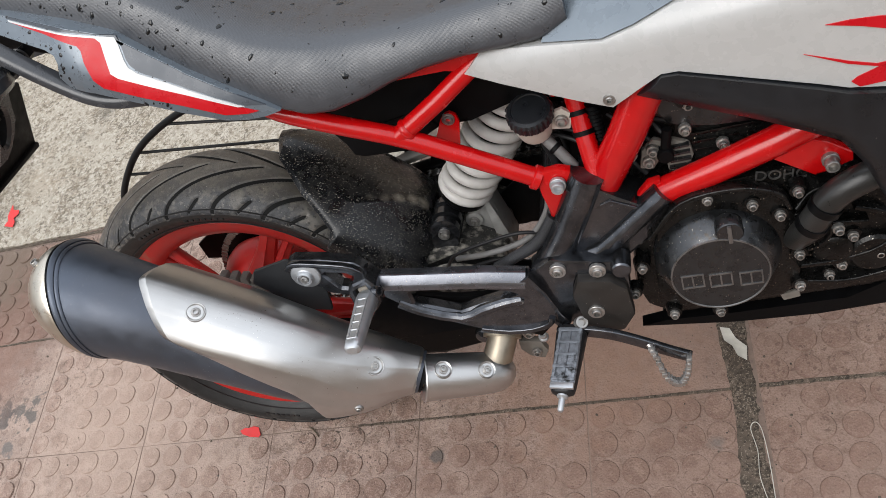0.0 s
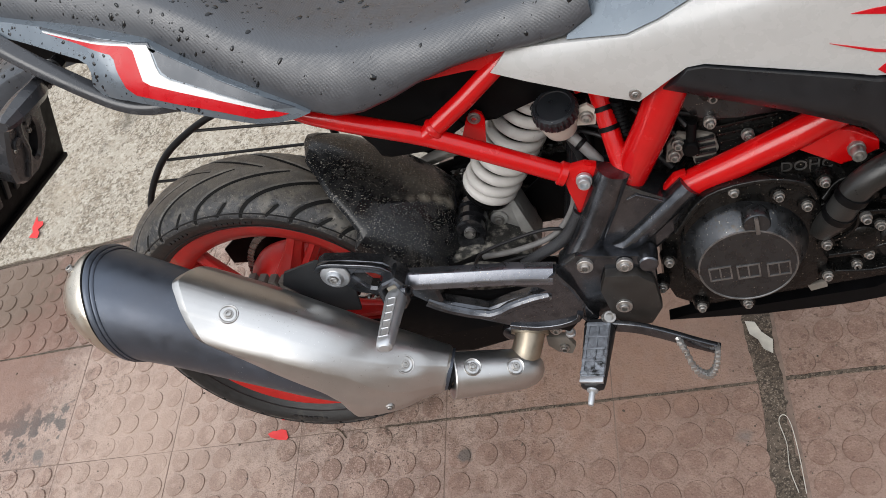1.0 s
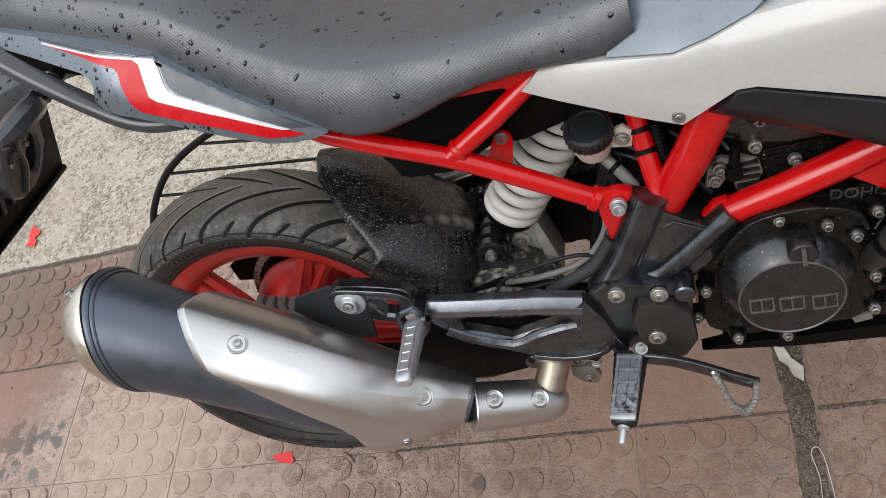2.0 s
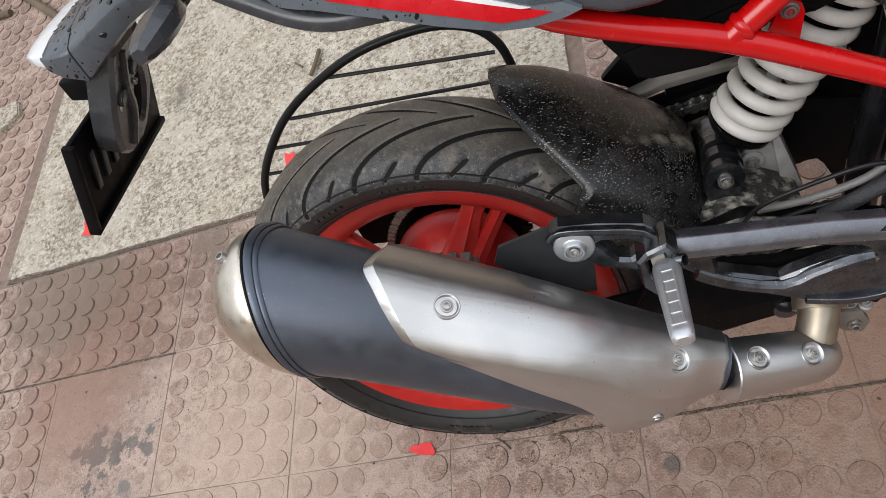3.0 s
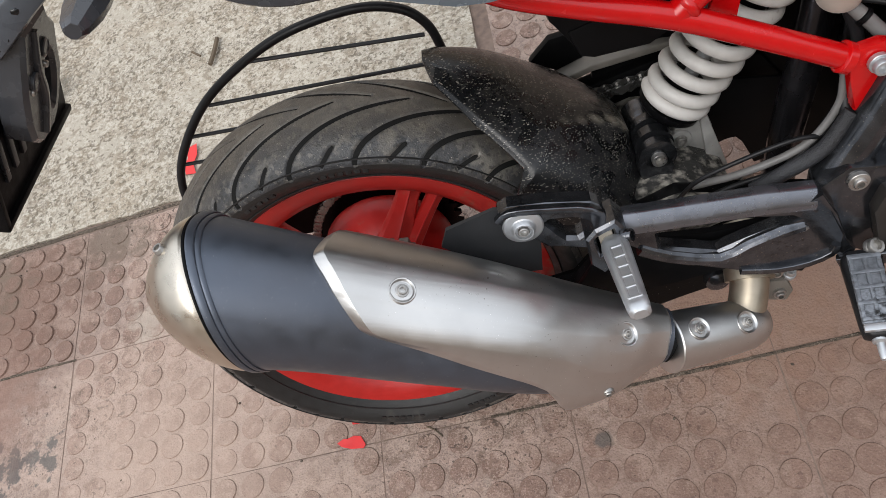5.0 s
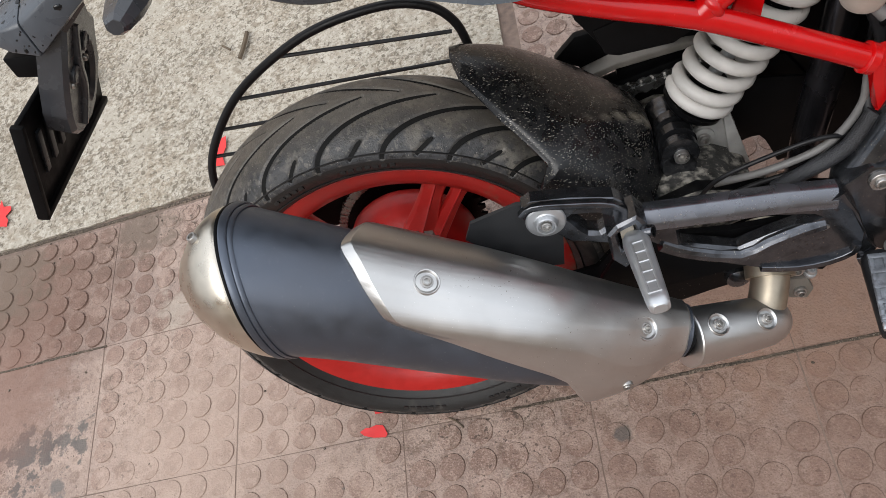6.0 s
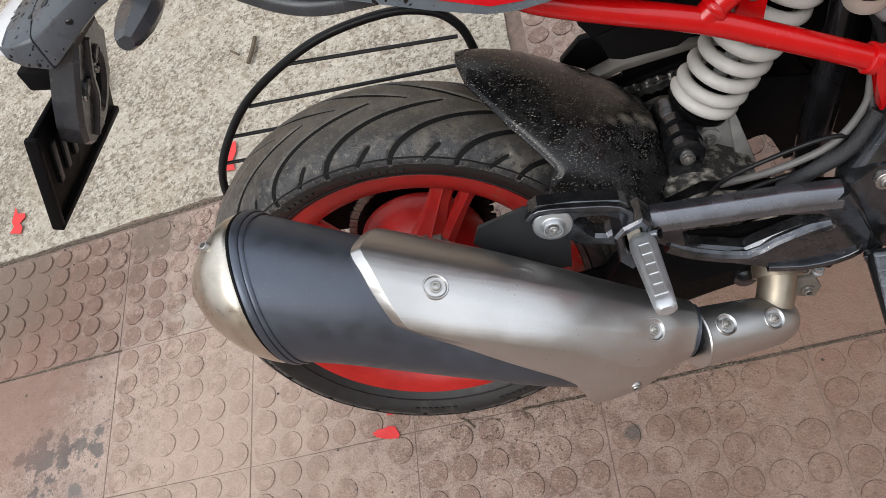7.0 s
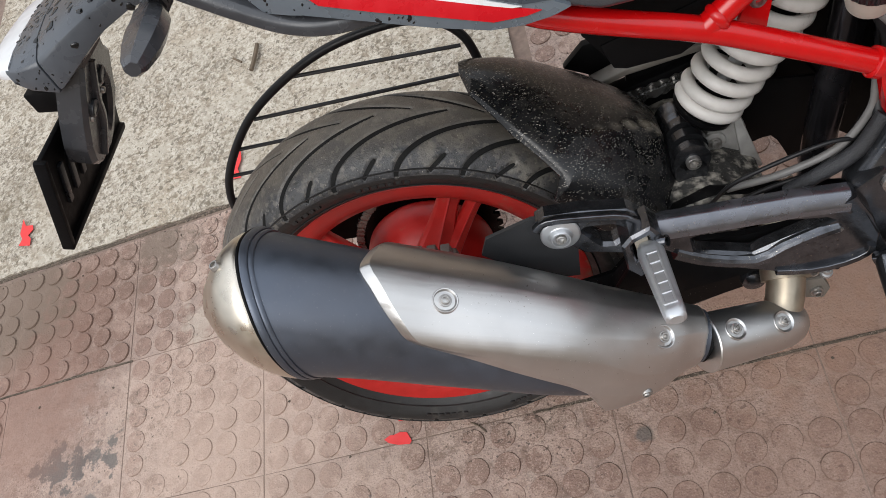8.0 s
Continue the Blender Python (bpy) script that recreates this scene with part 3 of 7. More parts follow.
def smooth_step(x, lo, hi):
    f = min(1.0, max(0.0, (x - lo) / (hi - lo)))
    return f * f * (3 - 2 * f)


def smooth_interp(x, xs, ys):
    """Catmull-Rom through a table."""
    if x <= xs[0] or x >= xs[-1]:
        return float(np.interp(x, xs, ys))
    i = int(np.searchsorted(xs, x)) - 1
    t = (x - xs[i]) / (xs[i + 1] - xs[i])
    a, d = ys[max(i - 1, 0)], ys[min(i + 2, len(ys) - 1)]
    p, q = ys[i], ys[i + 1]
    return 0.5 * (2 * p + (q - a) * t + (2 * a - 5 * p + 4 * q - d) * t * t + (3 * p - a - 3 * q + d) * t ** 3)


# ---- the ground: base sheet, concrete apron, litter ----
def slab(lo, hi, z0, z1, bevel=0.003):
    return box((lo[0], lo[1], z0), (hi[0], hi[1], z1), bevel)


def ground_sheet():
    bm = bmesh.new()
    bmesh.ops.create_grid(bm, x_segments=40, y_segments=40, size=60)
    for v in bm.verts:
        v.co.z = -0.022
    return tagged(finish("ground", bm, MORTAR), "brown earth and cement bed under the paving", "ground", kind="structure")


ground = ground_sheet()


def concrete_apron():
    """A cast slab with a broken front edge."""
    x0, x1, y0, y1 = -1.40, 0.145, 0.50, 4.0
    nx, ny = 220, 60
    bm = bmesh.new()
    ys = [y0 + (y1 - y0) * (j / ny) ** 2 for j in range(ny + 1)]
    grid = []
    for i in range(nx + 1):
        x = x0 + (x1 - x0) * i / nx
        rag = 0.010 * noise.noise((x * 7, 0, 3)) + 0.005 * noise.noise((x * 31, 1, 3))
        col = []
        for j, y in enumerate(ys):
            side = 0.008 * noise.noise((9, y * 9, 1)) * (i / nx) ** 20
            z = 0.006 + 0.004 * noise.noise((x * 2, y * 2, 0)) + 0.0012 * noise.noise((x * 25, y * 25, 5))
            col.append(bm.verts.new((x + side, y + rag * (1 - j / ny) ** 4, z)))
        grid.append(col)
    for i in range(nx):
        for j in range(ny):
            bm.faces.new((grid[i][j], grid[i + 1][j], grid[i + 1][j + 1], grid[i][j + 1]))
    rim = grid[0][:0:-1] + [c[0] for c in grid] + grid[-1][1:]
    low = [bm.verts.new((v.co.x, v.co.y, -0.03)) for v in rim]
    for k in range(len(rim) - 1):
        bm.faces.new((rim[k], low[k], low[k + 1], rim[k + 1]))
    return tagged(finish("concrete_apron", bm, CONCRETE), "worn cream concrete slab with exposed gravel and dark stains", "concrete", kind="structure")


concrete_apron()
# plain unseen walls, added for reflections and bounce: behind the camera and beyond the slab
tagged(finish("unseen_wall_south", box((-9, -5.7, -0.03), (9, -5.5, 4.0), 0.01), PLASTER), "unseen pale wall added to shape light and reflections", "wall", kind="structure")
tagged(finish("unseen_wall_north", box((-7, 5.0, -0.03), (7, 5.2, 3.2), 0.01), PLASTER), "unseen pale wall added to shape light and reflections", "wall", kind="structure")


def scrap(name, outline, z, material, label, category, curl=0.004, seed=1.0):
    bm = bmesh.new()
    c = bm.verts.new((sum(p[0] for p in outline) / len(outline), sum(p[1] for p in outline) / len(outline), z + 0.0015))
    ring = [bm.verts.new((x, y, z + curl * (0.35 + 0.65 * abs(noise.noise((x * 60, y * 60, seed)))))) for x, y in outline]
    for a, b in zip(ring, ring[1:] + ring[:1]):
        bm.faces.new((c, a, b))
    bmesh.ops.subdivide_edges(bm, edges=bm.edges[:], cuts=1, use_grid_fill=True)
    ext = bmesh.ops.extrude_face_region(bm, geom=bm.faces[:])
    for g in ext["geom"]:
        if isinstance(g, bmesh.types.BMVert):
            g.co.z -= 0.0008
    return tagged(finish(name, bm, material), label, category)


scrap("paper_scrap", [(-0.224, -0.124), (-0.216, -0.132), (-0.198, -0.139), (-0.176, -0.142), (-0.172, -0.137), (-0.176, -0.128), (-0.180, -0.120), (-0.192, -0.117), (-0.205, -0.120), (-0.212, -0.119)], 0.003, PAPER, "torn bright red paper scrap on the paving", "paper")
scrap("paper_scrap", [(-0.197, -0.085), (-0.193, -0.097), (-0.168, -0.098), (-0.166, -0.084), (-0.180, -0.078)], 0.003, PAPER, "torn bright red paper scrap beside the tyre", "paper", seed=2.0)
scrap("paper_scrap", [(-1.156, 0.652), (-1.146, 0.630), (-1.122, 0.624), (-1.120, 0.612), (-1.133, 0.598), (-1.122, 0.584), (-1.123, 0.565), (-1.157, 0.574), (-1.150, 0.592), (-1.160, 0.610)], 0.011, PAPER, "torn bright red paper scrap on the concrete", "paper", seed=3.0)
scrap("paper_scrap", [(-0.549, 0.640), (-0.536, 0.632), (-0.522, 0.636), (-0.519, 0.604), (-0.528, 0.580), (-0.520, 0.552), (-0.545, 0.556), (-0.551, 0.585), (-0.542, 0.600)], 0.011, PAPER, "torn bright red paper scrap on the concrete", "paper", seed=4.0)
scrap("wrapper", [(0.752, -0.020), (0.768, -0.024), (0.776, -0.045), (0.792, -0.062), (0.788, -0.088), (0.774, -0.078), (0.768, -0.058), (0.756, -0.045)], 0.002, FOIL, "crumpled dirty white wrapper on the joint", "litter", curl=0.012, seed=5.0)


def twig(pts, r, label):
    return tagged(finish("twig", tube(smooth_line(pts, 4), r, 6), TWIG), label, "twig")


def stone(outline, z0, z1, label):
    """A broken slab of stone."""
    bm = bmesh.new()
    top = [bm.verts.new((x, y, z1)) for x, y in outline]
    low = [bm.verts.new((x, y, z0)) for x, y in outline]
    bm.faces.new(top)
    bm.faces.new(low[::-1])
    for k in range(len(outline)):
        j = (k + 1) % len(outline)
        bm.faces.new((top[k], low[k], low[j], top[j]))
    bmesh.ops.bevel(bm, geom=bm.edges[:], offset=0.004, segments=2, affect="EDGES", clamp_overlap=True)
    return tagged(finish("stone_slab", bm, CONCRETE), label, "stone")


stone([(-1.74, 1.19), (-1.591, 1.199), (-1.563, 1.13), (-1.60, 1.10), (-1.633, 1.08), (-1.74, 1.06)], -0.002, 0.020, "broken pale stone slab lying on the paving")
tagged(finish("stick", merged(tube(smooth_line([(-1.95, 1.93, 0.018), (-1.80, 1.80, 0.020), (-1.64, 1.65, 0.019), (-1.48, 1.50, 0.016)], 4), 0.015, 9), tube([(-1.74, 1.74, 0.02), (-1.66, 1.73, 0.035)], 0.006, 6)), TWIG), "dry brown stick lying on the paving", "stick")
tagged(finish("stick", tube(smooth_line([(-2.00, 1.70, 0.014), (-1.90, 1.71, 0.016), (-1.80, 1.695, 0.014)], 4), 0.013, 9), TWIG), "short dry grey stick lying on the paving", "stick")
twig([(-0.060, -0.130, 0.004), (-0.046, -0.140, 0.005), (-0.036, -0.152, 0.004)], 0.0014, "short dry brown twig on the paving")
twig([(-0.475, 0.945, 0.016), (-0.482, 0.90, 0.017), (-0.492, 0.865, 0.016)], 0.006, "dark damp twig on the concrete")
twig([(-0.545, 0.93, 0.014), (-0.520, 0.905, 0.015)], 0.003, "dark damp twig on the concrete")

# ---- the motorcycle, leaning on its side stand ----
bike = new("motorcycle")
bike.matrix_world = pose(0, 0, 0.2984, -14.91, 0, 0)
bike.empty_display_size = 0.2
tagged(bike, "wet, dusty white, grey and red motorcycle leaning on its side stand", "motorcycle")
UP, OUT = Vector((0, 0, 1)), Vector((0, -1, 0))


# rear wheel -----------------------------------------------------------
def tyre_mesh():
    """Round-profile tyre with curved tread grooves cut into it."""
    R, rim_r = 0.306, 0.2270
    nu, nv = 1400, 160
    # profile: bead, sidewall, shoulder, crown
    prof = smooth_line([(-0.0540, rim_r, 0), (-0.0655, 0.240, 0), (-0.0755, 0.258, 0), (-0.0735, 0.272, 0), (-0.060, 0.2885, 0), (-0.036, 0.3005, 0), (0, R, 0)], 10)
    prof = [(p.x, p.y) for p in prof]
    prof = prof + [(-a, b) for a, b in prof[-2::-1]]
    lens = np.r_[0, np.cumsum([math.hypot(prof[i + 1][0] - prof[i][0], prof[i + 1][1] - prof[i][1]) for i in range(len(prof) - 1)])]
    w = np.linspace(0, lens[-1], nv)
    yy = np.interp(w, lens, [p[0] for p in prof])
    rr = np.interp(w, lens, [p[1] for p in prof])
    wc = w - lens[-1] / 2                       # across the tread from the crown
    th = np.linspace(0, 2 * np.pi, nu, endpoint=False)
    pitches = 21
    s = th * R                                   # along the tread
    L = 2 * np.pi * R / pitches
    depth = np.zeros((nu, nv))
    S = s[:, None] + 0 * wc[None]
    for side in (-1, 1):
        for kind in (0, 1):
            u = np.linspace(0, 1, 40)
            if kind == 0:                        # long swept groove
                gy = 0.002 + 0.089 * u
                gs = 0.0695 + 0.161 * (1 - (1 - u) ** 1.9)
                wd = 0.0031
            else:                                # short shoulder groove
                gy = 0.066 + 0.021 * u
                gs = 0.0695 + 0.0025 + 0.021 * u
                wd = 0.0025
            if side > 0:
                gs = gs + L / 2
            for k in range(len(u) - 1):
                ym, sm = (gy[k] + gy[k + 1]) / 2, (gs[k] + gs[k + 1]) / 2
                cols = np.where(np.abs(wc - side * ym) < 0.006)[0]
                if not len(cols):
                    continue
                t = np.array([gs[k + 1] - gs[k], gy[k + 1] - gy[k]])
                hl = np.hypot(*t) / 2 + 0.0004
                t = t / np.hypot(*t)
                ds = (S[:, cols] - sm + L / 2) % L - L / 2
                dy = side * wc[cols][None] - ym
                along = np.clip(ds * t[0] + dy * t[1], -hl, hl)
                d = np.hypot(ds - along * t[0], dy - along * t[1])
                taper = 1.0 if k > 3 else (k + 1) / 5
                depth[:, cols] = np.maximum(depth[:, cols], 0.0055 * np.clip((wd * (0.5 + 0.5 * taper) - d) / 0.0032 + 0.5, 0, 1))
    r2 = rr[None] - depth
    x = r2 * np.cos(th)[:, None]
    z = r2 * np.sin(th)[:, None]
    y = np.broadcast_to(yy, (nu, nv))
    verts = np.stack([x, y, z], -1).reshape(-1, 3)
    i = np.arange(nu)[:, None] * nv
    i2 = ((np.arange(nu) + 1) % nu)[:, None] * nv
    j = np.arange(nv - 1)[None]
    faces = np.stack([i + j, i2 + j, i2 + j + 1, i + j + 1], -1).reshape(-1, 4)
    me = bpy.data.meshes.new("rear_tyre")
    me.vertices.add(len(verts))
    me.vertices.foreach_set("co", verts.ravel())
    me.loops.add(faces.size)
    me.loops.foreach_set("vertex_index", faces.ravel().astype(np.int32))
    me.polygons.add(len(faces))
    me.polygons.foreach_set("loop_start", np.arange(0, faces.size, 4, dtype=np.int32))
    me.polygons.foreach_set("use_smooth", np.ones(len(faces), dtype=bool))
    me.update()
    me.validate()
    me.materials.append(RUBBER)
    me.materials.append(SIDEWALL)
    wall = ((w[:-1] + w[1:]) / 2 < 0.044) | ((w[:-1] + w[1:]) / 2 > lens[-1] - 0.044)
    me.polygons.foreach_set("material_index", np.tile(wall.astype(np.int32), nu))
    return me


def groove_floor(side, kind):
    """A black strip laid inside one tread groove, its colour standing in for the shade of the cut."""
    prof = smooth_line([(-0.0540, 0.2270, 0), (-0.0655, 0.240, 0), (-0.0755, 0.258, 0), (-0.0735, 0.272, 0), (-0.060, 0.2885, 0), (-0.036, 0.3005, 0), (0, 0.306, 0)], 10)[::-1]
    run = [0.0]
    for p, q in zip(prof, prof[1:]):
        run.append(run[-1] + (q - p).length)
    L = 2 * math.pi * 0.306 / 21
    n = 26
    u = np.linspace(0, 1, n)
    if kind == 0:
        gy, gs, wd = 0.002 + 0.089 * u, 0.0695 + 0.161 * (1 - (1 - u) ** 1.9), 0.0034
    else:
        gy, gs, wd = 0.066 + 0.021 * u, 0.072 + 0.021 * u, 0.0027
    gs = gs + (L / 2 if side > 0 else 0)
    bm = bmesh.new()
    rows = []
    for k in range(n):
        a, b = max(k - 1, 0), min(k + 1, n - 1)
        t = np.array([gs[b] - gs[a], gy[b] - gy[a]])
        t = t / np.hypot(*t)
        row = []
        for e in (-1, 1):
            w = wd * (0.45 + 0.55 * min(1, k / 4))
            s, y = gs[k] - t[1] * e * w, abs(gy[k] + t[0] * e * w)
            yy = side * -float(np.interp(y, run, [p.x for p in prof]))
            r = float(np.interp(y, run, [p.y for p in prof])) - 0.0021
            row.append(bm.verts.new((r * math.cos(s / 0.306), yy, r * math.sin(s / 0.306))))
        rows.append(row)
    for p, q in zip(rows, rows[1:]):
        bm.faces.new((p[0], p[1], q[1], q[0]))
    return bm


tyre = new("rear_tyre", tyre_mesh())
tyre.parent = bike
tagged(tyre, "dusty black radial tyre with swept grooves")
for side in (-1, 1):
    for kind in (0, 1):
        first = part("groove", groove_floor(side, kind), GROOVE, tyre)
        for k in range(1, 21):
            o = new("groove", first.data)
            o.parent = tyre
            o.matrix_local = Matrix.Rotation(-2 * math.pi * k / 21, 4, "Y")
AX = (0, 1, 0)
for r, y in ((0.2715, -0.0740), (0.2400, -0.0662)):
    part("sidewall_line", lathe([(r - 0.0010, y + 0.0006), (r - 0.0006, y - 0.0010), (r + 0.0006, y - 0.0010), (r + 0.0010, y + 0.0006), (r - 0.0010, y + 0.0006)], (0, 0, 0), AX, 160), SIDEWALL, tyre)
rim = part("rear_rim", lathe([(0.2295, -0.0575), (0.2315, -0.0555), (0.2300, -0.0530), (0.2240, -0.0525), (0.220, -0.047), (0.205, -0.036), (0.200, -0.02), (0.200, 0.02), (0.205, 0.036), (0.222, 0.048), (0.2325, 0.0545),
                            (0.2345, 0.057), (0.2325, 0.0595), (0.222, 0.0575), (0.209, 0.052), (0.194, 0.04), (0.187, 0.018), (0.187, -0.018), (0.194, -0.040), (0.209, -0.052), (0.220, -0.0560), (0.2295, -0.0575)],
                           (0, 0, 0), AX, 120), WHEEL_RED, bike, "dusty red cast alloy rim")
hub = part("hub", lathe([(0.020, -0.056), (0.034, -0.056), (0.037, -0.052), (0.041, -0.034), (0.052, -0.020), (0.068, -0.004), (0.083, 0.014), (0.093, 0.034), (0.097, 0.050), (0.096, 0.062), (0.092, 0.068), (0.02, 0.068)], (0, 0, 0), AX, 56), WHEEL_RED, rim)


def spoke_arm(a_hub, a_rim, wide_hub, wide_rim):
    """A cast spoke with a raised spine, wide at the hub and narrower at the rim."""
    def at(r, a, y):
        return Vector((r * math.cos(radians(a)), y, r * math.sin(radians(a))))
    rings = []
    near, far = at(0.044, a_hub, -0.044), at(0.196, a_rim, -0.022)
    along = (far - near).normalized()
    side = along.cross(Vector((0, 1, 0))).normalized()
    for k in range(15):
        f = k / 14
        c = near.lerp(far, f) + Vector((0, 0.004 * math.sin(math.pi * f), 0))
        w = wide_hub + (wide_rim - wide_hub) * smooth_step(f, 0.0, 0.85) + 0.004 * max(0.0, (f - 0.88) / 0.12)
        t = 0.013 - 0.003 * f
        rings.append([c + side * (w * a) + Vector((0, t * b, 0)) for a, b in ((-1.0, 0.35), (-0.94, -0.15), (-0.80, -0.45), (-0.12, -0.80), (0.0, -1.0), (0.12, -0.80), (0.80, -0.45), (0.94, -0.15), (1.0, 0.35), (0.8, 1.0), (-0.8, 1.0))])
    return loft(rings)


for k in range(5):
    c = 61 + 72 * k
    part("spoke", spoke_arm(c + 12, c, 0.033, 0.0155), WHEEL_RED, rim, sharp=28)
    part("spoke", spoke_arm(c - 6, c - 10.5, 0.015, 0.0105), WHEEL_RED, rim, sharp=28)
part("axle_nut", lathe([(0.016, -0.06), (0.016, -0.052), (0.013, -0.075), (0.006, -0.076), (0.006, -0.06)], (0, -0.03, 0), AX, 6), BOLT, bike)
# raised sidewall marks, as plain bars
for a0, n in ((75, 7), (102, 5), (246, 7), (278, 6)):
    for k in range(n):
        a = radians(a0 + k * 2.3)
        m = Matrix.Translation((0.2535 * math.cos(a), -0.0742, 0.2535 * math.sin(a))) @ Matrix.Rotation(-a, 4, "Y")
        b = box((-0.0028, -0.001, -0.0035), (0.0028, 0.0015, 0.0035), 0.0006)
        bmesh.ops.transform(b, matrix=m, verts=b.verts)
        part("sidewall_mark", b, SIDEWALL, tyre)


# sprocket, chain
def sprocket():
    teeth = 40
    rings = []
    for y in (0.087, 0.093):
        rings.append([Vector(((0.108 + 0.0045 * (1 if i % 4 < 2 else -1)) * math.cos(2 * math.pi * i / (teeth * 4)), y, (0.108 + 0.0045 * (1 if i % 4 < 2 else -1)) * math.sin(2 * math.pi * i / (teeth * 4)))) for i in range(teeth * 4)])
    return loft(rings)


part("sprocket", sprocket(), DEEP_METAL, bike)
for k in range(6):
    a = radians(60 * k + 20)
    bolt(bike, (0.068 * math.cos(a), 0.086, 0.068 * math.sin(a)), r=0.006, washer=0.009)


def chain():
    path = []
    for k in range(0, 41):
        a = radians(90 + 180 * k / 40)
        path.append(Vector((0.111 * math.cos(a), 0.090, 0.111 * math.sin(a))))
    top = [Vector((0.56 - 0.56 * k / 36, 0.090, 0.147 - 0.036 * k / 36)) for k in range(36)]
    low = [Vector((0.53 * k / 34, 0.090, -0.111 + 0.02 * k / 34)) for k in range(1, 35)]
    line = top + path + low
    bms = []
    for k in range(len(line) - 1):
        a, b = line[k], line[k + 1]
        d = (b - a).normalized()
        off = 0.0075 if k % 2 else 0.0052
        for sgn in (-1, 1):
            q = [a - d * 0.004, a + d * 0.002, (a + b) / 2, b - d * 0.002, b + d * 0.004]
            bms.append(sweep([p + Vector((0, sgn * off, 0)) for p in q], [(0.0012, 0.0068), (-0.0012, 0.0068), (-0.0012, -0.0068), (0.0012, -0.0068)], scales=[0.7, 1, 0.7, 1, 0.7]))
        bms.append(lathe([(0.0042, -0.0062), (0.0042, 0.0062)], a, AX, 8))
    return merged(*bms)


part("drive_chain", chain(), CHAIN, bike, "oily steel roller chain")

# swingarm: two deep box arms, a bridge and a muddy top plate
ARM = [(-0.03, 0.028), (0.10, 0.022), (0.20, -0.004), (0.26, 0.000), (0.30, 0.038), (0.335, 0.092), (0.40, 0.110), (0.47, 0.085), (0.56, 0.055), (0.58, 0.0), (0.55, -0.03), (0.46, -0.048), (0.33, -0.072), (0.20, -0.055), (-0.03, -0.03)]
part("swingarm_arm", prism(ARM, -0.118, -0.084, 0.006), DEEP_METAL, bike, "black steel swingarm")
# far arm blacker than the near one: the bay's shade is in its colour
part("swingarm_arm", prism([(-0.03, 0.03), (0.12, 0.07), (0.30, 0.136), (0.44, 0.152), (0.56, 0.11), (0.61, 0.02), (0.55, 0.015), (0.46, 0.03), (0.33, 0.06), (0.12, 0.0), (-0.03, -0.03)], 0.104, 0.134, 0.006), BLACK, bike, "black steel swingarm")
# grey strip along the far arm's top edge, painting in its reflected light
part("arm_top_sheen", sweep([(0.20, 0.118, 0.124), (0.305, 0.118, 0.158), (0.345, 0.118, 0.166), (0.44, 0.118, 0.166), (0.50, 0.118, 0.152)], rounded_rect(0.014, 0.005, 0.002), up=(0, 1, 0)), CASTING, bike, "top edge of the far swingarm, coloured grey for its reflection")
part("swingarm_bridge", prism([(0.335, 0.102), (0.385, 0.110), (0.43, 0.098), (0.468, 0.070), (0.468, 0.02), (0.35, 0.02)], -0.086, 0.10, 0.006), MUD, bike, "swingarm bridge caked with dried mud")
part("mud_plate", drape([(0.335, 0.088), (0.345, 0.110), (0.40, 0.116), (0.455, 0.098), (0.45, 0.06), (0.40, 0.05)], lambda x, z: -0.119 + 0.05 * max(0, z - 0.1), 0.006), MUD, bike)

# hugger over the tyre
# sections of the hugger by angle round the axle: (y, radius) of its near edge, near side, crease, crown, far shoulder, far edge
HUGGER = [
    (15, (-0.113, 0.300), (-0.110, 0.350), (-0.018, 0.406), (0.030, 0.402), (0.085, 0.378), (0.108, 0.300)),
    (26, (-0.113, 0.286), (-0.110, 0.336), (-0.031, 0.397), (0.028, 0.390), (0.085, 0.362), (0.108, 0.290)),
    (38.5, (-0.113, 0.290), (-0.110, 0.324), (-0.070, 0.358), (0.016, 0.366), (0.085, 0.348), (0.107, 0.300)),
    (40.5, (-0.104, 0.318), (-0.099, 0.329), (-0.068, 0.353), (0.016, 0.363), (0.084, 0.346), (0.105, 0.305)),
    (51, (-0.060, 0.322), (-0.055, 0.332), (-0.030, 0.344), (0.020, 0.355), (0.075, 0.342), (0.095, 0.318)),
    (60, (-0.002, 0.328), (0.004, 0.334), (0.020, 0.339), (0.044, 0.340), (0.065, 0.335), (0.081, 0.325)),
    (62.2, (0.042, 0.331), (0.046, 0.332), (0.050, 0.3325), (0.054, 0.332), (0.060, 0.331), (0.064, 0.330)),
]


def hugger():
    """A moulded guard with a rounded back, a crease along its near shoulder and a slanting rear edge."""
    angles = [row[0] for row in HUGGER]
    outer, inner = [], []
    for a in [62.2, 61.9, 61.6, 61, 60, 58.5, 56.5, 54, 51, 48, 45, 42.5, 41, 40.5, 40, 39.5, 39, 38.5, 37, 35, 33, 31, 28.5, 26, 23, 20, 17.5, 15]:
        p = [tuple(float(np.interp(a, angles, [row[k + 1][c] for row in HUGGER])) for c in (0, 1)) for k in range(6)]
        side = smooth_line([(*q, 0) for q in p[:3]], 5)
        top = smooth_line([(*q, 0) for q in p[2:]], 5)
        sec = [(q.x, q.y) for q in side] + [(q.x, q.y) for q in top[1:]]
        ca, sa = math.cos(radians(a)), math.sin(radians(a))
        outer.append([Vector((min(r * ca, 0.366 - 0.05 * (y + 0.026)), y, r * sa)) for y, r in sec])
        inner.append([Vector((min((r - 0.002) * ca, 0.364 - 0.05 * (y + 0.026)), y * 0.98, (r - 0.002) * sa)) for y, r in sec])
    return loft([o + i[::-1] for o, i in zip(outer, inner)])


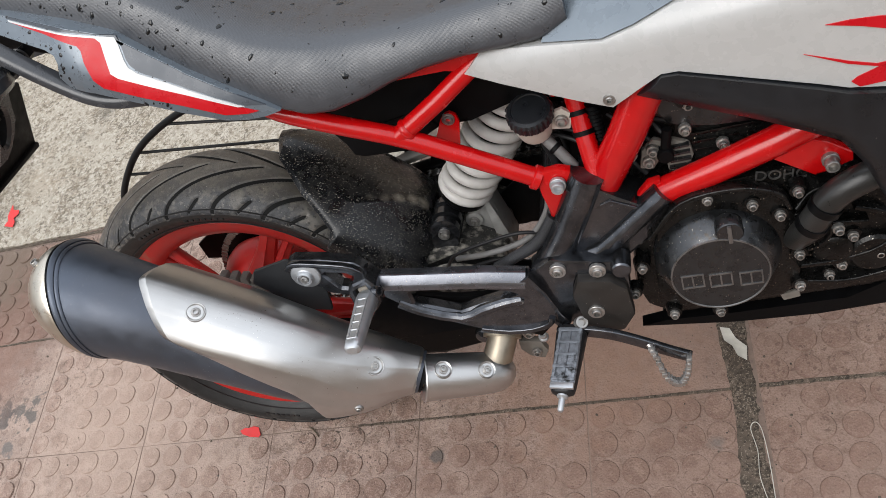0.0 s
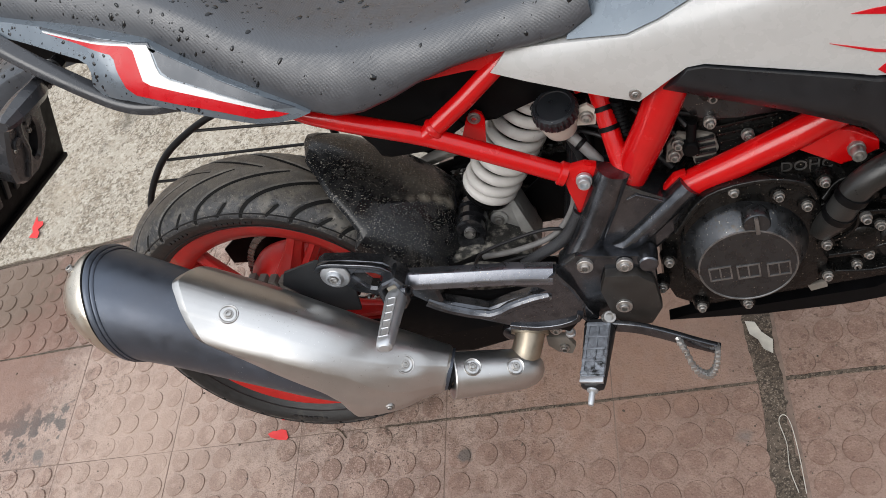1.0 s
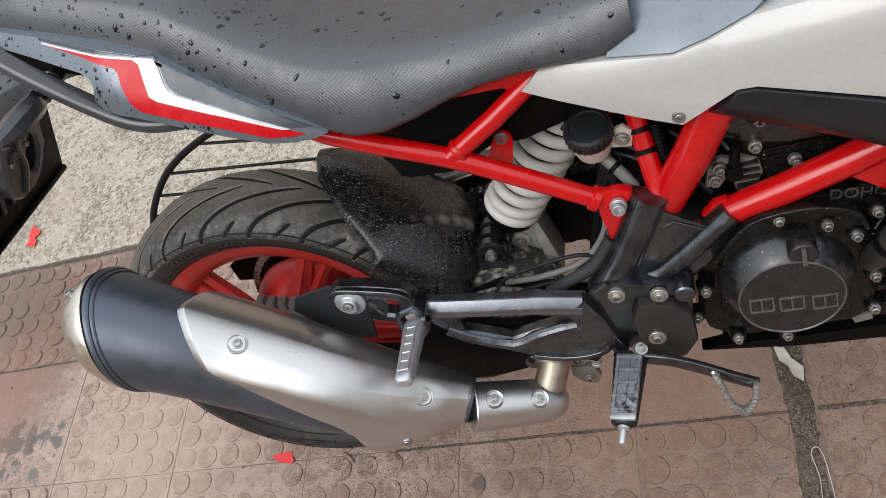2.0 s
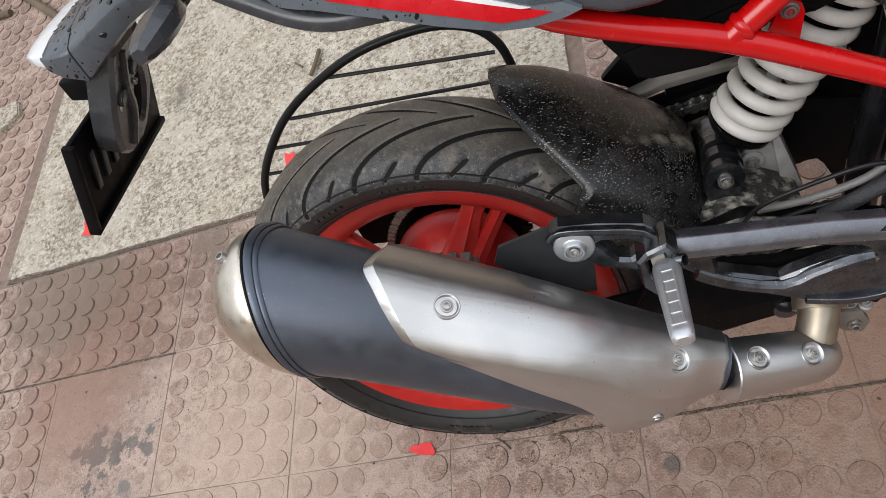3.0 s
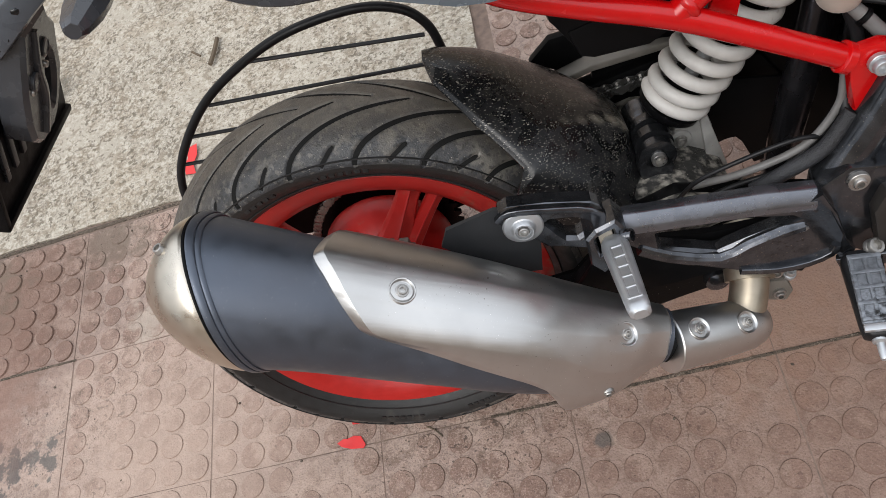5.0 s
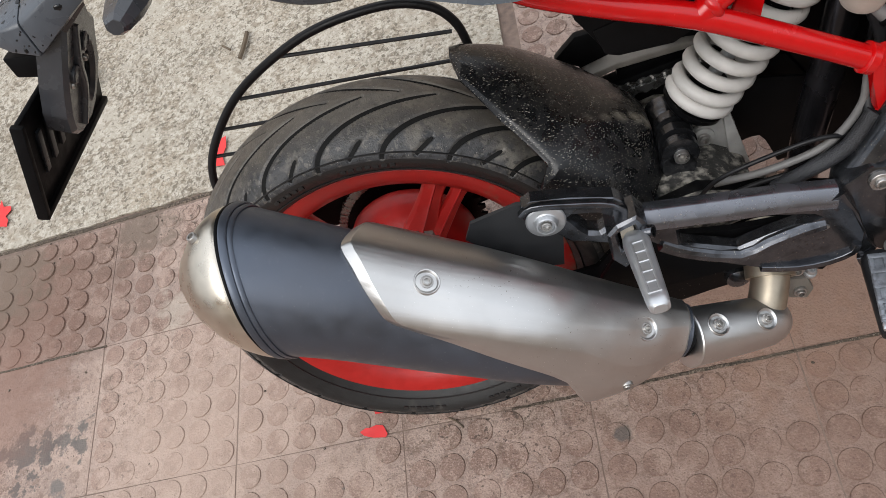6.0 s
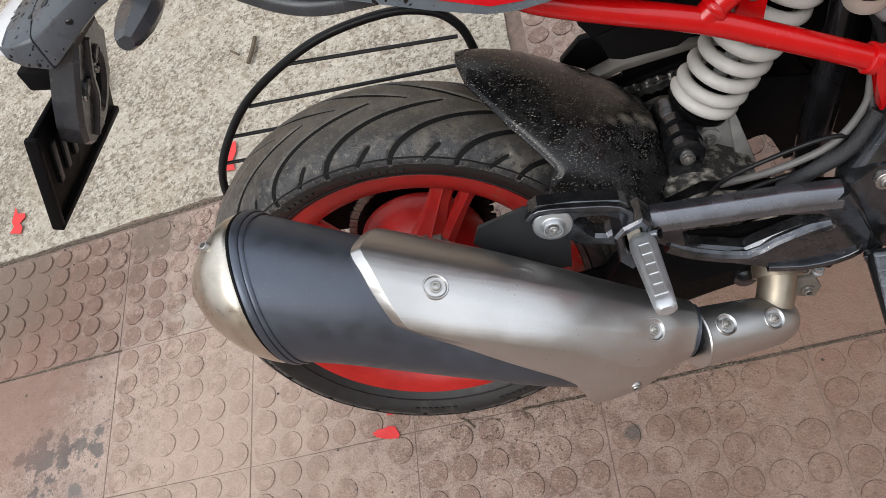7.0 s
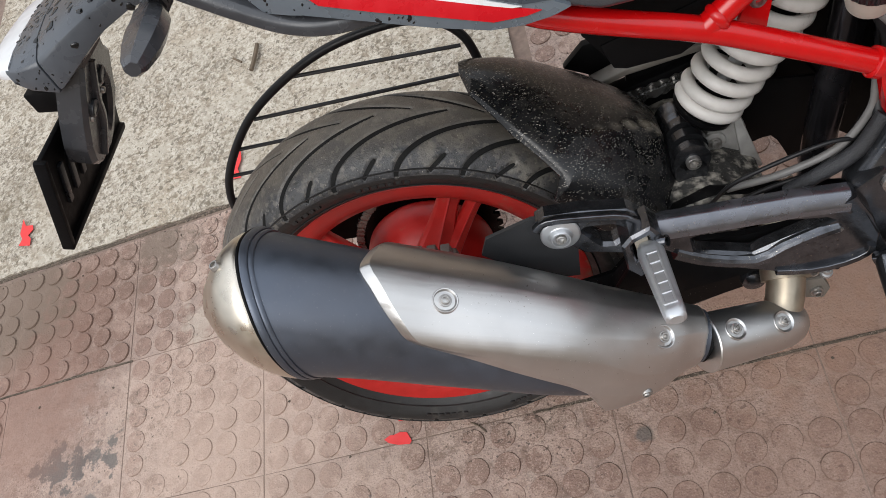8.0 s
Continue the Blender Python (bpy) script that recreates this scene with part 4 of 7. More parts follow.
part("rear_hugger", hugger(), DIRTY, bike, "black plastic hugger splashed with dried mud", sharp=24)

# shock absorber
S0, SD = Vector((0.4280, -0.0064, 0.1700)), Vector((0.542, -0.096, 0.700)).normalized()


def on_shock(s):
    return S0 + SD * s


def coil():
    """Open turns with the two end turns closed up."""
    turns, r = 9.4, 0.0351
    u = (Vector((0, 1, 0)) - SD * SD.y).normalized()
    w = SD.cross(u)
    pts = []
    for k in range(321):
        q = turns * k / 320
        lift = 0.012 * min(q, 0.8) + 0.0238 * max(0.0, min(q, 8.6) - 0.8) + 0.012 * max(0.0, q - 8.6)
        a = 2 * math.pi * q + 1.2
        pts.append(on_shock(lift) + (u * math.cos(a) + w * math.sin(a)) * r)
    return tube(pts, 0.0083, 12, up=SD)


shock = part("shock_absorber", lathe([(0.012, -0.050), (0.016, -0.045), (0.016, -0.024), (0.034, -0.020), (0.039, -0.014), (0.039, -0.008), (0.022, -0.006), (0.022, 0.03), (0.0075, 0.034), (0.0075, 0.085), (0.024, 0.088), (0.024, 0.20), (0.042, 0.208), (0.042, 0.222), (0.03, 0.25)], S0, SD, 28), DEEP_METAL, bike, "black damper inside a white coil spring")
part("damper_rod", lathe([(0.0085, 0.034), (0.0085, 0.086)], S0, SD, 16), ALLOY, shock, "bright damper rod")
part("coil_spring", coil(), SPRING, shock, "white painted coil spring")
part("lower_mount", lathe([(0.02, -0.066), (0.022, -0.062), (0.022, 0.05), (0.02, 0.05)], (0.386, 0, 0.118), AX, 20), BLACK_METAL, shock)
part("damper_boot", lathe([(0.016, -0.01), (0.022, -0.008), (0.022, 0.004), (0.015, 0.005), (0.015, 0.011), (0.0235, 0.012), (0.0235, 0.026), (0.021, 0.028), (0.015, 0.029), (0.015, 0.036), (0.023, 0.037), (0.023, 0.050), (0.020, 0.054), (0.010, 0.055)], (0.3904, -0.056, 0.1352), AX, 28), BLACK_METAL, shock, sharp=25)
bolt(bike, (0.3904, -0.064, 0.1352), r=0.010, washer=0.014, height=0.009)
bolt(bike, (0.372, -0.118, 0.105), r=0.007, washer=0.011)
link = part("linkage_bracket", merged(
    prism([(0.404, 0.062), (0.410, 0.100), (0.418, 0.124), (0.430, 0.140), (0.446, 0.150), (0.458, 0.146), (0.464, 0.120), (0.470, 0.056)], -0.014, -0.004, 0.003),
    prism([(0.452, 0.056), (0.450, 0.148), (0.458, 0.148), (0.476, 0.052)], -0.022, 0.030, 0.002),
    lathe([(0.014, -0.003), (0.0135, 0.004), (0.0115, 0.005)], (0.4247, -0.014, 0.1109), OUT, 24)), LINK, bike, "dusty grey linkage casting", sharp=30)
bolt(link, (0.4247, -0.019, 0.1109), r=0.0075, washer=0.0095, height=0.006)

# saree guard: a hoop and bars on the far side of the wheel
HY = 0.122
hoop = smooth_line([(x, HY, z) for x, z in [(-0.27, 0.06), (-0.275, 0.12), (-0.261, 0.176), (-0.225, 0.227), (-0.161, 0.283), (-0.086, 0.320), (-0.007, 0.342), (0.082, 0.343), (0.135, 0.325), (0.160, 0.297), (0.168, 0.262), (0.168, 0.20), (0.168, 0.09)]], 6)
guard = part("wheel_guard", tube(hoop, 0.0062, 12), HOSE, bike, "black steel saree guard hoop")
for a, b in (((-0.074, 0.321), (0.155, 0.279)), ((-0.156, 0.279), (0.167, 0.234)), ((-0.205, 0.241), (0.168, 0.187)), ((-0.242, 0.202), (0.168, 0.141)), ((-0.266, 0.160), (0.168, 0.096))):
    part("guard_bar", tube([(a[0], HY, a[1]), (b[0], HY, b[1])], 0.0028, 8), HOSE, guard)

# caliper over the disc
part("brake_caliper", merged(*[prism([(0.012 + 0.017 * k, 0.104), (0.012 + 0.017 * k, 0.149 - 0.005 * k), (0.024 + 0.017 * k, 0.147 - 0.005 * k), (0.026 + 0.017 * k, 0.102)], -0.098, -0.078, 0.002) for k in range(4)],
                                 prism([(0.004, 0.090), (0.004, 0.134), (0.080, 0.120), (0.084, 0.074)], -0.101, -0.076, 0.004)), CASTING, bike, "dusty grey brake caliper")

# exhaust -------------------------------------------------------------
# the silencer's axis runs from MA along MD; MN points up from it and MO outwards
MA, MB = Vector((-0.081, -0.236, 0.272)), Vector((0.346, -0.244, 0.035))
MD = (MB - MA).normalized()
ML = (MB - MA).length
MO = (OUT - MD * OUT.dot(MD)).normalized()
MN = MD.cross(MO)
MN = MN if MN.z > 0 else -MN
# along the axis: how far the centre line stands off it upwards and outwards, and the radii of can and heat shield
M_S = [-0.03, 0.03, 0.10, 0.17, 0.24, 0.31, 0.38, 0.43, 0.487]
M_UP = [0.0136, 0.0159, 0.0155, 0.0070, 0.0070, 0.0040, -0.0085, -0.0099, -0.0108]
M_OUT = [0.0135, 0.0166, 0.0195, 0.0190, 0.0235, 0.0270, 0.0165, 0.0061, -0.0090]
CAN_R = [0.0784, 0.0734, 0.0686, 0.0653, 0.0627, 0.0589, 0.0541, 0.0470, 0.0310]
SHIELD_R = [0.0796, 0.0796, 0.0806, 0.0812, 0.0775, 0.0728, 0.0644, 0.0515, 0.0345]


def axis_point(s):
    return MA + MD * s + MN * smooth_interp(s, M_S, M_UP) + MO * smooth_interp(s, M_S, M_OUT)


def round_axis(phi):
    """The direction at phi degrees round the axis: 0 up, 90 outwards."""
    return MN * math.cos(radians(phi)) + MO * math.sin(radians(phi))


def muffler_point(s, phi, lift=0.0):
    """A place on the can's skin."""
    return axis_point(s) + round_axis(phi) * (smooth_interp(s, M_S, CAN_R) + lift)


def shield_radius(s, phi):
    """The pressed shield stands clear of the can on top, closes on it below, and has flats between soft folds."""
    r = smooth_interp(s, M_S, SHIELD_R)
    flat = 1.0
    edges = [-60, -28, 2, 23 + 9 * smooth_step(s, 0.13, 0.34), 55 + 24 * smooth_step(s, 0.34, 0.44), 88 + 14 * smooth_step(s, 0.34, 0.44), 118, 140]
    for lo, hi in zip(edges, edges[1:]):
        if lo <= phi < hi:
            flat = math.cos(radians((hi - lo) / 2)) / math.cos(radians(phi - (lo + hi) / 2))
    r *= 1 + (0.30 if phi < 31 else 0.5) * (flat - 1)
    low = smooth_step(phi, 42, 82) * (1 - smooth_step(s, 0.29, 0.36))
    chin = 0.0075 * smooth_step(phi, 78, 112) * smooth_step(s, 0.325, 0.375) * (1 - smooth_step(s, 0.42, 0.475))
    return r * (1 - low) + (smooth_interp(s, M_S, CAN_R) + 0.004) * low + chin


def shield_point(s, phi, lift=0.0):
    return axis_point(s) + round_axis(phi) * (shield_radius(s, phi) + lift)


# the rear end is cut on a slant: where the seam lies round the axis
seam_at = lerp_table([(-180, 0.056), (-135, 0.036), (-90, 0.007), (-60, -0.010), (-30, -0.0215), (-10, -0.0285), (5, -0.029), (20, -0.0245), (35, -0.0170), (50, -0.0080), (65, 0.0015), (80, 0.0120), (97, 0.0245), (113, 0.0345), (140, 0.050), (180, 0.056)])


def seam_s(phi):
    """The seam's place along the axis, smoothed over neighbouring angles."""
    return sum(seam_at((phi + d + 180) % 360 - 180) for d in (-8, -4, 0, 4, 8)) / 5


def can():
    rings = []
    for k in range(49):
        ring = []
        for i in range(72):
            phi = 5 * i
            s0 = seam_s(phi)
            ring.append(muffler_point(s0 + (ML - s0) * k / 48, phi))
        rings.append(ring)
    return loft(rings)


silencer = part("exhaust_silencer", can(), CAN, bike, "satin dark grey exhaust silencer")


def ring_band(s0, s1, lift, n=72):
    prof = [(s0, -0.004), (s0, lift), (s0 + 0.0016, lift + 0.0008), (s1 - 0.0016, lift + 0.0008), (s1, lift), (s1, -0.004)]
    return loft([[muffler_point(seam_s(360 * i / n) + s, 360 * i / n, l) for i in range(n)] for s, l in prof])


part("end_seam", ring_band(-0.0018, 0.0018, 0.0012), BLACK, silencer, "black seal")
part("end_ring", ring_band(0.0016, 0.0100, 0.0026), CAN, silencer)
part("end_ring", ring_band(0.0100, 0.0160, 0.0013), CAN, silencer)


def end_cap():
    """A slanted dome that closes the can, with the outlet sunk into its tip."""
    n = 72
    rows = [(0.0, 0.985), (0.06, 0.995), (0.14, 0.985), (0.25, 0.955), (0.38, 0.895), (0.52, 0.805), (0.63, 0.715), (0.72, 0.625), (0.80, 0.52), (0.87, 0.41), (0.93, 0.30), (0.955, 0.26), (0.94, 0.235), (0.80, 0.225), (0.60, 0.22)]
    rings = []
    for g, h in rows:
        ring = []
        for i in range(n):
            phi = 360 * i / n
            s = seam_s(phi) * (1 - g) - 0.067 * g
            ring.append(MA + MD * s + MN * 0.0147 + MO * 0.0148 + round_axis(phi) * (0.0765 * h))
        rings.append(ring)
    return loft(rings)


cap = part("end_cap", end_cap(), CAP_STEEL, silencer, "bronze-tinted stainless end cap")
bolt(cap, MA + MD * -0.049 + MN * 0.0147 + MO * 0.0148 + round_axis(8) * 0.0600, axis=(round_axis(8) - MD * 0.75), r=0.0060, washer=0.0068, height=0.0055)

SCREWS = ((0.179, 22), (0.422, 31), (0.413, 101))
shield_start = lerp_table([(-75, 0.150), (-60, 0.126), (-46, 0.1135), (-32, 0.1050), (-24, 0.1010), (-12, 0.0960), (-3, 0.0925), (3, 0.0920), (10, 0.0965), (17, 0.1030), (30, 0.1145), (41, 0.1260), (50, 0.1365), (55, 0.1430), (57.5, 0.1490), (59.5, 0.158), (61, 0.169), (65, 0.201), (71, 0.233), (75, 0.252), (80, 0.282), (86, 0.311), (96, 0.340), (110, 0.356), (125, 0.366), (185, 0.380)])


def heat_shield():
    nphi, ns = 150, 60
    outer, inner = [], []
    for k in range(nphi + 1):
        phi = -75 + 260 * k / nphi
        s0 = sum(shield_start(phi + d) for d in (-1.6, 0, 1.6)) / 3
        s1 = ML - 0.004
        co, ci = [], []
        slope = (shield_start(phi + 2) - shield_start(phi - 2)) / (radians(4) * 0.08)
        wide = min(math.hypot(1, slope), (s1 - s0) * 0.5 / 0.016)   # the width of the lip along s
        steps = [s0 + wide * f for f in (0.0, 0.0012, 0.0045, 0.0080, 0.0094, 0.0108, 0.0135)]
        steps += [steps[-1] + (s1 - 0.004 - steps[-1]) * (j + 1) / ns for j in range(ns)] + [s1]
        for s in steps:
            r = shield_radius(s, phi)
            gap = r - smooth_interp(s, M_S, CAN_R)
            # a sloping lip that runs down to the can, then the raised skin
            down = max(0.0, 1 - (s - s0) / (0.0094 * wide))
            lip = -min(0.0075, max(0.0, gap - 0.0025)) * down ** 1.15 - (0.003 if s == s1 else 0.0)
            # a shallow dent on top, and the hollow round the front screw
            d = math.hypot((s - 0.271) / 0.020, (phi + 9) / 9)
            dent = 0.0016 * (0.5 + 0.5 * math.cos(math.pi * d)) if d < 1 else 0.0
            h = math.hypot((s - 0.425) / 0.034, (phi - 31) / 26)
            hollow = -0.0035 * (0.5 + 0.5 * math.cos(math.pi * min(1.0, h)))
            co.append(shield_point(s, phi, lip + dent + hollow))
            ci.append(muffler_point(s, phi, min(gap + lip - 0.0016, 0.0)))
        outer.append(co)
        inner.append(ci)
    return loft([o + i[::-1] for o, i in zip(outer, inner)])


shield = part("heat_shield", heat_shield(), STEEL, silencer, "brushed stainless heat shield with dried splashes", sharp=24)
for s, phi in SCREWS:
    out = (round_axis(phi) + MD * (0.0 if s < 0.3 else 0.22)).normalized()
    at = shield_point(s, phi, 0.0 if s < 0.3 else -0.0035 if phi < 90 else -0.001)
    if phi > 90:
        bolt(shield, at, axis=out, r=0.0050, washer=0.0085, height=0.0036)
        continue
    part("screw_seat", lathe([(0.0135, -0.004), (0.0135, -0.0002), (0.0128, 0.0008), (0.0118, 0.0006), (0.0100, -0.0012), (0.0085, -0.0016), (0.001, -0.0016)], at + out * 0.0006, out, 32), STEEL, shield, sharp=30)
    bolt(shield, at - out * 0.0006, axis=out, r=0.0056, washer=0.0078, height=0.0042, material=BOLT)

# link pipe and its cover
FRONT = axis_point(ML)
link = part("link_pipe", tube(smooth_line([FRONT - MD * 0.03, FRONT + MD * 0.006, (0.372, -0.226, 0.014), (0.412, -0.217, -0.006), (0.436, -0.205, -0.010), (0.449, -0.186, 0.004), (0.457, -0.162, 0.022), (0.464, -0.12, 0.05)], 6), 0.022, 24), PIPE, bike, "tarnished exhaust link pipe")


COVER_A, COVER_D = Vector((0.3861, -0.2286, 0.0010)), Vector((0.8656, 0.2969, -0.4033)).normalized()


def pipe_cover():
    rows = [(-0.0520, 0.0310), (-0.0517, 0.0340), (-0.0500, 0.0350), (-0.047, 0.0342), (-0.026, 0.0335), (0.005, 0.0325), (0.037, 0.0310), (0.058, 0.0290), (0.072, 0.0245), (0.081, 0.0180), (0.086, 0.0100), (0.0875, 0.0030)]
    return sweep([COVER_A + COVER_D * k for k, r in rows], circle(1.0, 40), up=(0, -0.7, 0.7), scales=[r for k, r in rows])


part("joint_gasket", tube([FRONT - MD * 0.016, COVER_A - COVER_D * 0.044], 0.0245, 28), BLACK, link)
cover = part("pipe_cover", pipe_cover(), STEEL, bike, "brushed stainless pipe cover")
for k, r, out in ((-0.0264, 0.0335, (0.485, -0.33, 0.81)), (0.0371, 0.0310, (0.495, -0.46, 0.735))):
    COVER_OUT = (Vector(out) - COVER_D * Vector(out).dot(COVER_D)).normalized()
    p = COVER_A + COVER_D * k + COVER_OUT * (r + 0.0004)
    part("screw_seat", lathe([(0.0130, -0.006), (0.0130, 0.0000), (0.0124, 0.0008), (0.0116, 0.0004), (0.0098, -0.0010), (0.001, -0.0010)], p, COVER_OUT, 32), STEEL, cover, sharp=30)
    bolt(cover, p, axis=COVER_OUT, r=0.0052, washer=0.0075, height=0.0045)
part("pipe_clamp", lathe([(0.028, -0.008), (0.028, 0.008), (0.023, 0.008), (0.023, -0.008), (0.028, -0.008)], (0.4545, -0.170, 0.0165), (0.15, 0.80, 0.55), 32), PIPE, link)
part("pipe_flange", prism([(0.400, 0.050), (0.412, 0.066), (0.455, 0.052), (0.488, 0.024), (0.505, 0.004), (0.492, -0.016), (0.474, -0.010), (0.462, 0.008), (0.420, 0.024), (0.402, 0.034)], -0.158, -0.146, 0.003), BLACK_METAL, link)
bolt(link, (0.488, -0.160, -0.004), r=0.007, washer=0.011)
bolt(link, (0.412, -0.160, 0.048), r=0.007, washer=0.011)

part("pipe_lug", lathe([(0.004, -0.012), (0.013, -0.010), (0.016, 0.0), (0.014, 0.008), (0.008, 0.012), (0.001, 0.012)], (0.421, -0.150, -0.001), OUT, 24), BLACK_METAL, link)
part("clamp_bracket", prism([(0.468, -0.020), (0.500, -0.028), (0.507, -0.050), (0.498, -0.066), (0.478, -0.058), (0.466, -0.040)], -0.158, -0.146, 0.003), CASTING, link)
bolt(link, (0.490, -0.160, -0.047), r=0.006, washer=0.009, height=0.006)
bolt(link, (0.505, -0.152, -0.024), axis=(0.1, -0.4, 0.9), r=0.0065, washer=0.009, height=0.012, material=ALLOY)
part("chain_guide", prism([(-0.15, 0.075), (-0.1, 0.104), (-0.064, 0.112), (-0.062, 0.09), (-0.087, 0.027), (-0.15, 0.038)], 0.099, 0.106, 0.002), BLACK, bike)
# bracket that carries the silencer, and the passenger peg hanger ------------
part("silencer_bracket", drape([(0.140, 0.205), (0.152, 0.226), (0.206, 0.236), (0.242, 0.225), (0.247, 0.198), (0.233, 0.131), (0.19, 0.140)], lambda x, z: -0.190, 0.005), BRACKET, bike, "dark grey steel silencer bracket")
part("silencer_washer", lathe([(0.0205, -0.004), (0.0215, 0.000), (0.0215, 0.0015), (0.0200, 0.003), (0.0135, 0.0040), (0.0125, 0.0050), (0.0112, 0.0095), (0.0105, 0.0105), (0.0090, 0.0105), (0.0085, 0.0070), (0.0070, 0.0070), (0.001, 0.0070)], (0.231, -0.199, 0.212), OUT, 40), ALLOY, bike, "turned aluminium washer and screw", sharp=22)
bolt(bike, (0.231, -0.2055, 0.212), r=0.0068, washer=0.0070, height=0.0045, material=BOLT)
def stepped_plate(poly, y0, y1, steps):
    """An (x, z) outline whose front face is stepped inwards: rows of inset width and rise."""
    bm = bmesh.new()
    a = [bm.verts.new((x, y0, z)) for x, z in poly]
    b = [bm.verts.new((x, y1, z)) for x, z in poly]
    n = len(poly)
    front = bm.faces.new(a)
    bm.faces.new(b[::-1])
    for i in range(n):
        j = (i + 1) % n
        bm.faces.new((a[i], b[i], b[j], a[j]))
    bmesh.ops.recalc_face_normals(bm, faces=bm.faces[:])
    for wide, rise in steps:
        bmesh.ops.inset_region(bm, faces=[front], thickness=wide, depth=rise, use_even_offset=True)
    bmesh.ops.triangulate(bm, faces=[f for f in bm.faces if len(f.verts) > 4])
    return bm


def framed_plate(outer, hole, y0, y1, bevel=0.003, n=64):
    """A cast plate with one opening: (x, z) outlines of both, with rounded front edges."""
    cx, cz = (sum(p[k] for p in hole) / len(hole) for k in (0, 1))

    def reach(loop, a):
        d, best = (math.cos(a), math.sin(a)), 0.0
        for (x1, z1), (x2, z2) in zip(loop, loop[1:] + loop[:1]):
            ex, ez = x2 - x1, z2 - z1
            den = d[0] * ez - d[1] * ex
            if abs(den) < 1e-12:
                continue
            t = ((x1 - cx) * ez - (z1 - cz) * ex) / den
            u = ((x1 - cx) * d[1] - (z1 - cz) * d[0]) / den
            if t > 0 and -1e-9 <= u <= 1 + 1e-9:
                best = max(best, t)
        return best

    marks = sorted({round(math.atan2(z - cz, x - cx), 4) for x, z in outer + hole} | {round(-math.pi + 2 * math.pi * k / n, 4) for k in range(n)})
    ro, rh = [reach(outer, a) for a in marks], [reach(hole, a) for a in marks]

    def ring(r, y):
        return [Vector((cx + q * math.cos(a), y, cz + q * math.sin(a))) for q, a in zip(r, marks)]
    mid = [(p + q) / 2 for p, q in zip(ro, rh)]
    o2 = [max(q - bevel, m) for q, m in zip(ro, mid)]
    h2 = [min(q + bevel, m) for q, m in zip(rh, mid)]
    rings = [ring(ro, y1), ring(ro, y0 + bevel), ring(o2, y0), ring(h2, y0), ring(rh, y0 + bevel), ring(rh, y1), ring(ro, y1)]
    return loft(rings, caps=False)


CHAMFERED = [(0.011, 0.0115), (0.000, 0.0115), (-0.0025, 0.0105), (-0.0105, 0.0005), (-0.012, -0.003), (-0.012, -0.0095), (-0.010, -0.0115), (0.011, -0.0115)]
hanger = part("peg_hanger", merged(
    framed_plate([(0.206, 0.2217), (0.2108, 0.2344), (0.2217, 0.2391), (0.2594, 0.2314), (0.3045, 0.2162), (0.3105, 0.2091), (0.327, 0.182), (0.318, 0.158), (0.300, 0.148), (0.2876, 0.153), (0.2642, 0.1628), (0.247, 0.1705), (0.236, 0.187), (0.218, 0.196)],
                 [(0.2537, 0.2047), (0.261, 0.2080), (0.2857, 0.1995), (0.2956, 0.1920), (0.2953, 0.1807), (0.2805, 0.1735), (0.2698, 0.1779), (0.262, 0.1914)], -0.198, -0.178, 0.004),
    sweep(smooth_line([(0.208, -0.197, 0.226), (0.222, -0.198, 0.2345), (0.2594, -0.199, 0.2265), (0.302, -0.200, 0.2120), (0.322, -0.201, 0.184)], 3), rounded_rect(0.0045, 0.0042, 0.002), up=(0, 1, 0)),
    framed_plate([(0.322, 0.184), (0.3307, 0.1745), (0.4134, 0.160), (0.4946, 0.1442), (0.5238, 0.1367), (0.540, 0.118), (0.552, 0.075), (0.548, 0.050), (0.536, 0.0470), (0.5115, 0.0410), (0.476, 0.0425), (0.45, 0.0505), (0.4137, 0.0708), (0.3676, 0.0985), (0.339, 0.1305), (0.322, 0.150)],
                 [(0.362, 0.1500), (0.392, 0.1500), (0.4548, 0.1365), (0.495, 0.1255), (0.505, 0.117), (0.4858, 0.1130), (0.4519, 0.1065), (0.4191, 0.0980), (0.362, 0.1265)], -0.199, -0.181, 0.004),
    sweep([(0.520, -0.188, 0.142), (0.535, -0.186, 0.105), (0.545, -0.184, 0.060), (0.555, -0.184, 0.04)], rounded_rect(0.012, 0.010, 0.003), up=(0, 1, 0))),
    BLACK_METAL, bike, "black cast footrest hanger with open truss", sharp=24)
part("hanger_beam", sweep([(0.318, -0.1935, 0.178), (0.40, -0.1925, 0.163), (0.47, -0.1905, 0.150), (0.523, -0.1895, 0.137)], CHAMFERED, up=(0, 1, 0)), BEAM, hanger, "chamfered top beam of the hanger, coloured paler for sky sheen", sharp=24)
RIB = [(0.006, 0.0072), (0.000, 0.0072), (-0.0035, 0.0050), (-0.0060, 0.0015), (-0.0062, -0.0040), (-0.004, -0.0066), (0.006, -0.0072)]
part("hanger_rib", sweep(smooth_line([(0.340, -0.198, 0.1335), (0.3676, -0.199, 0.1120), (0.4191, -0.200, 0.0890), (0.4519, -0.200, 0.0985), (0.4858, -0.199, 0.1055), (0.509, -0.197, 0.1060)], 2), RIB, up=(0, 1, 0)), BLACK_METAL, hanger, sharp=22)
part("hanger_rib", sweep(smooth_line([(0.440, -0.197, 0.0600), (0.4767, -0.199, 0.0500), (0.5115, -0.199, 0.0480), (0.536, -0.198, 0.0540), (0.5416, -0.197, 0.0640)], 2), rounded_rect(0.006, 0.0042, 0.002), up=(0, 1, 0)), BLACK_METAL, hanger, sharp=22)
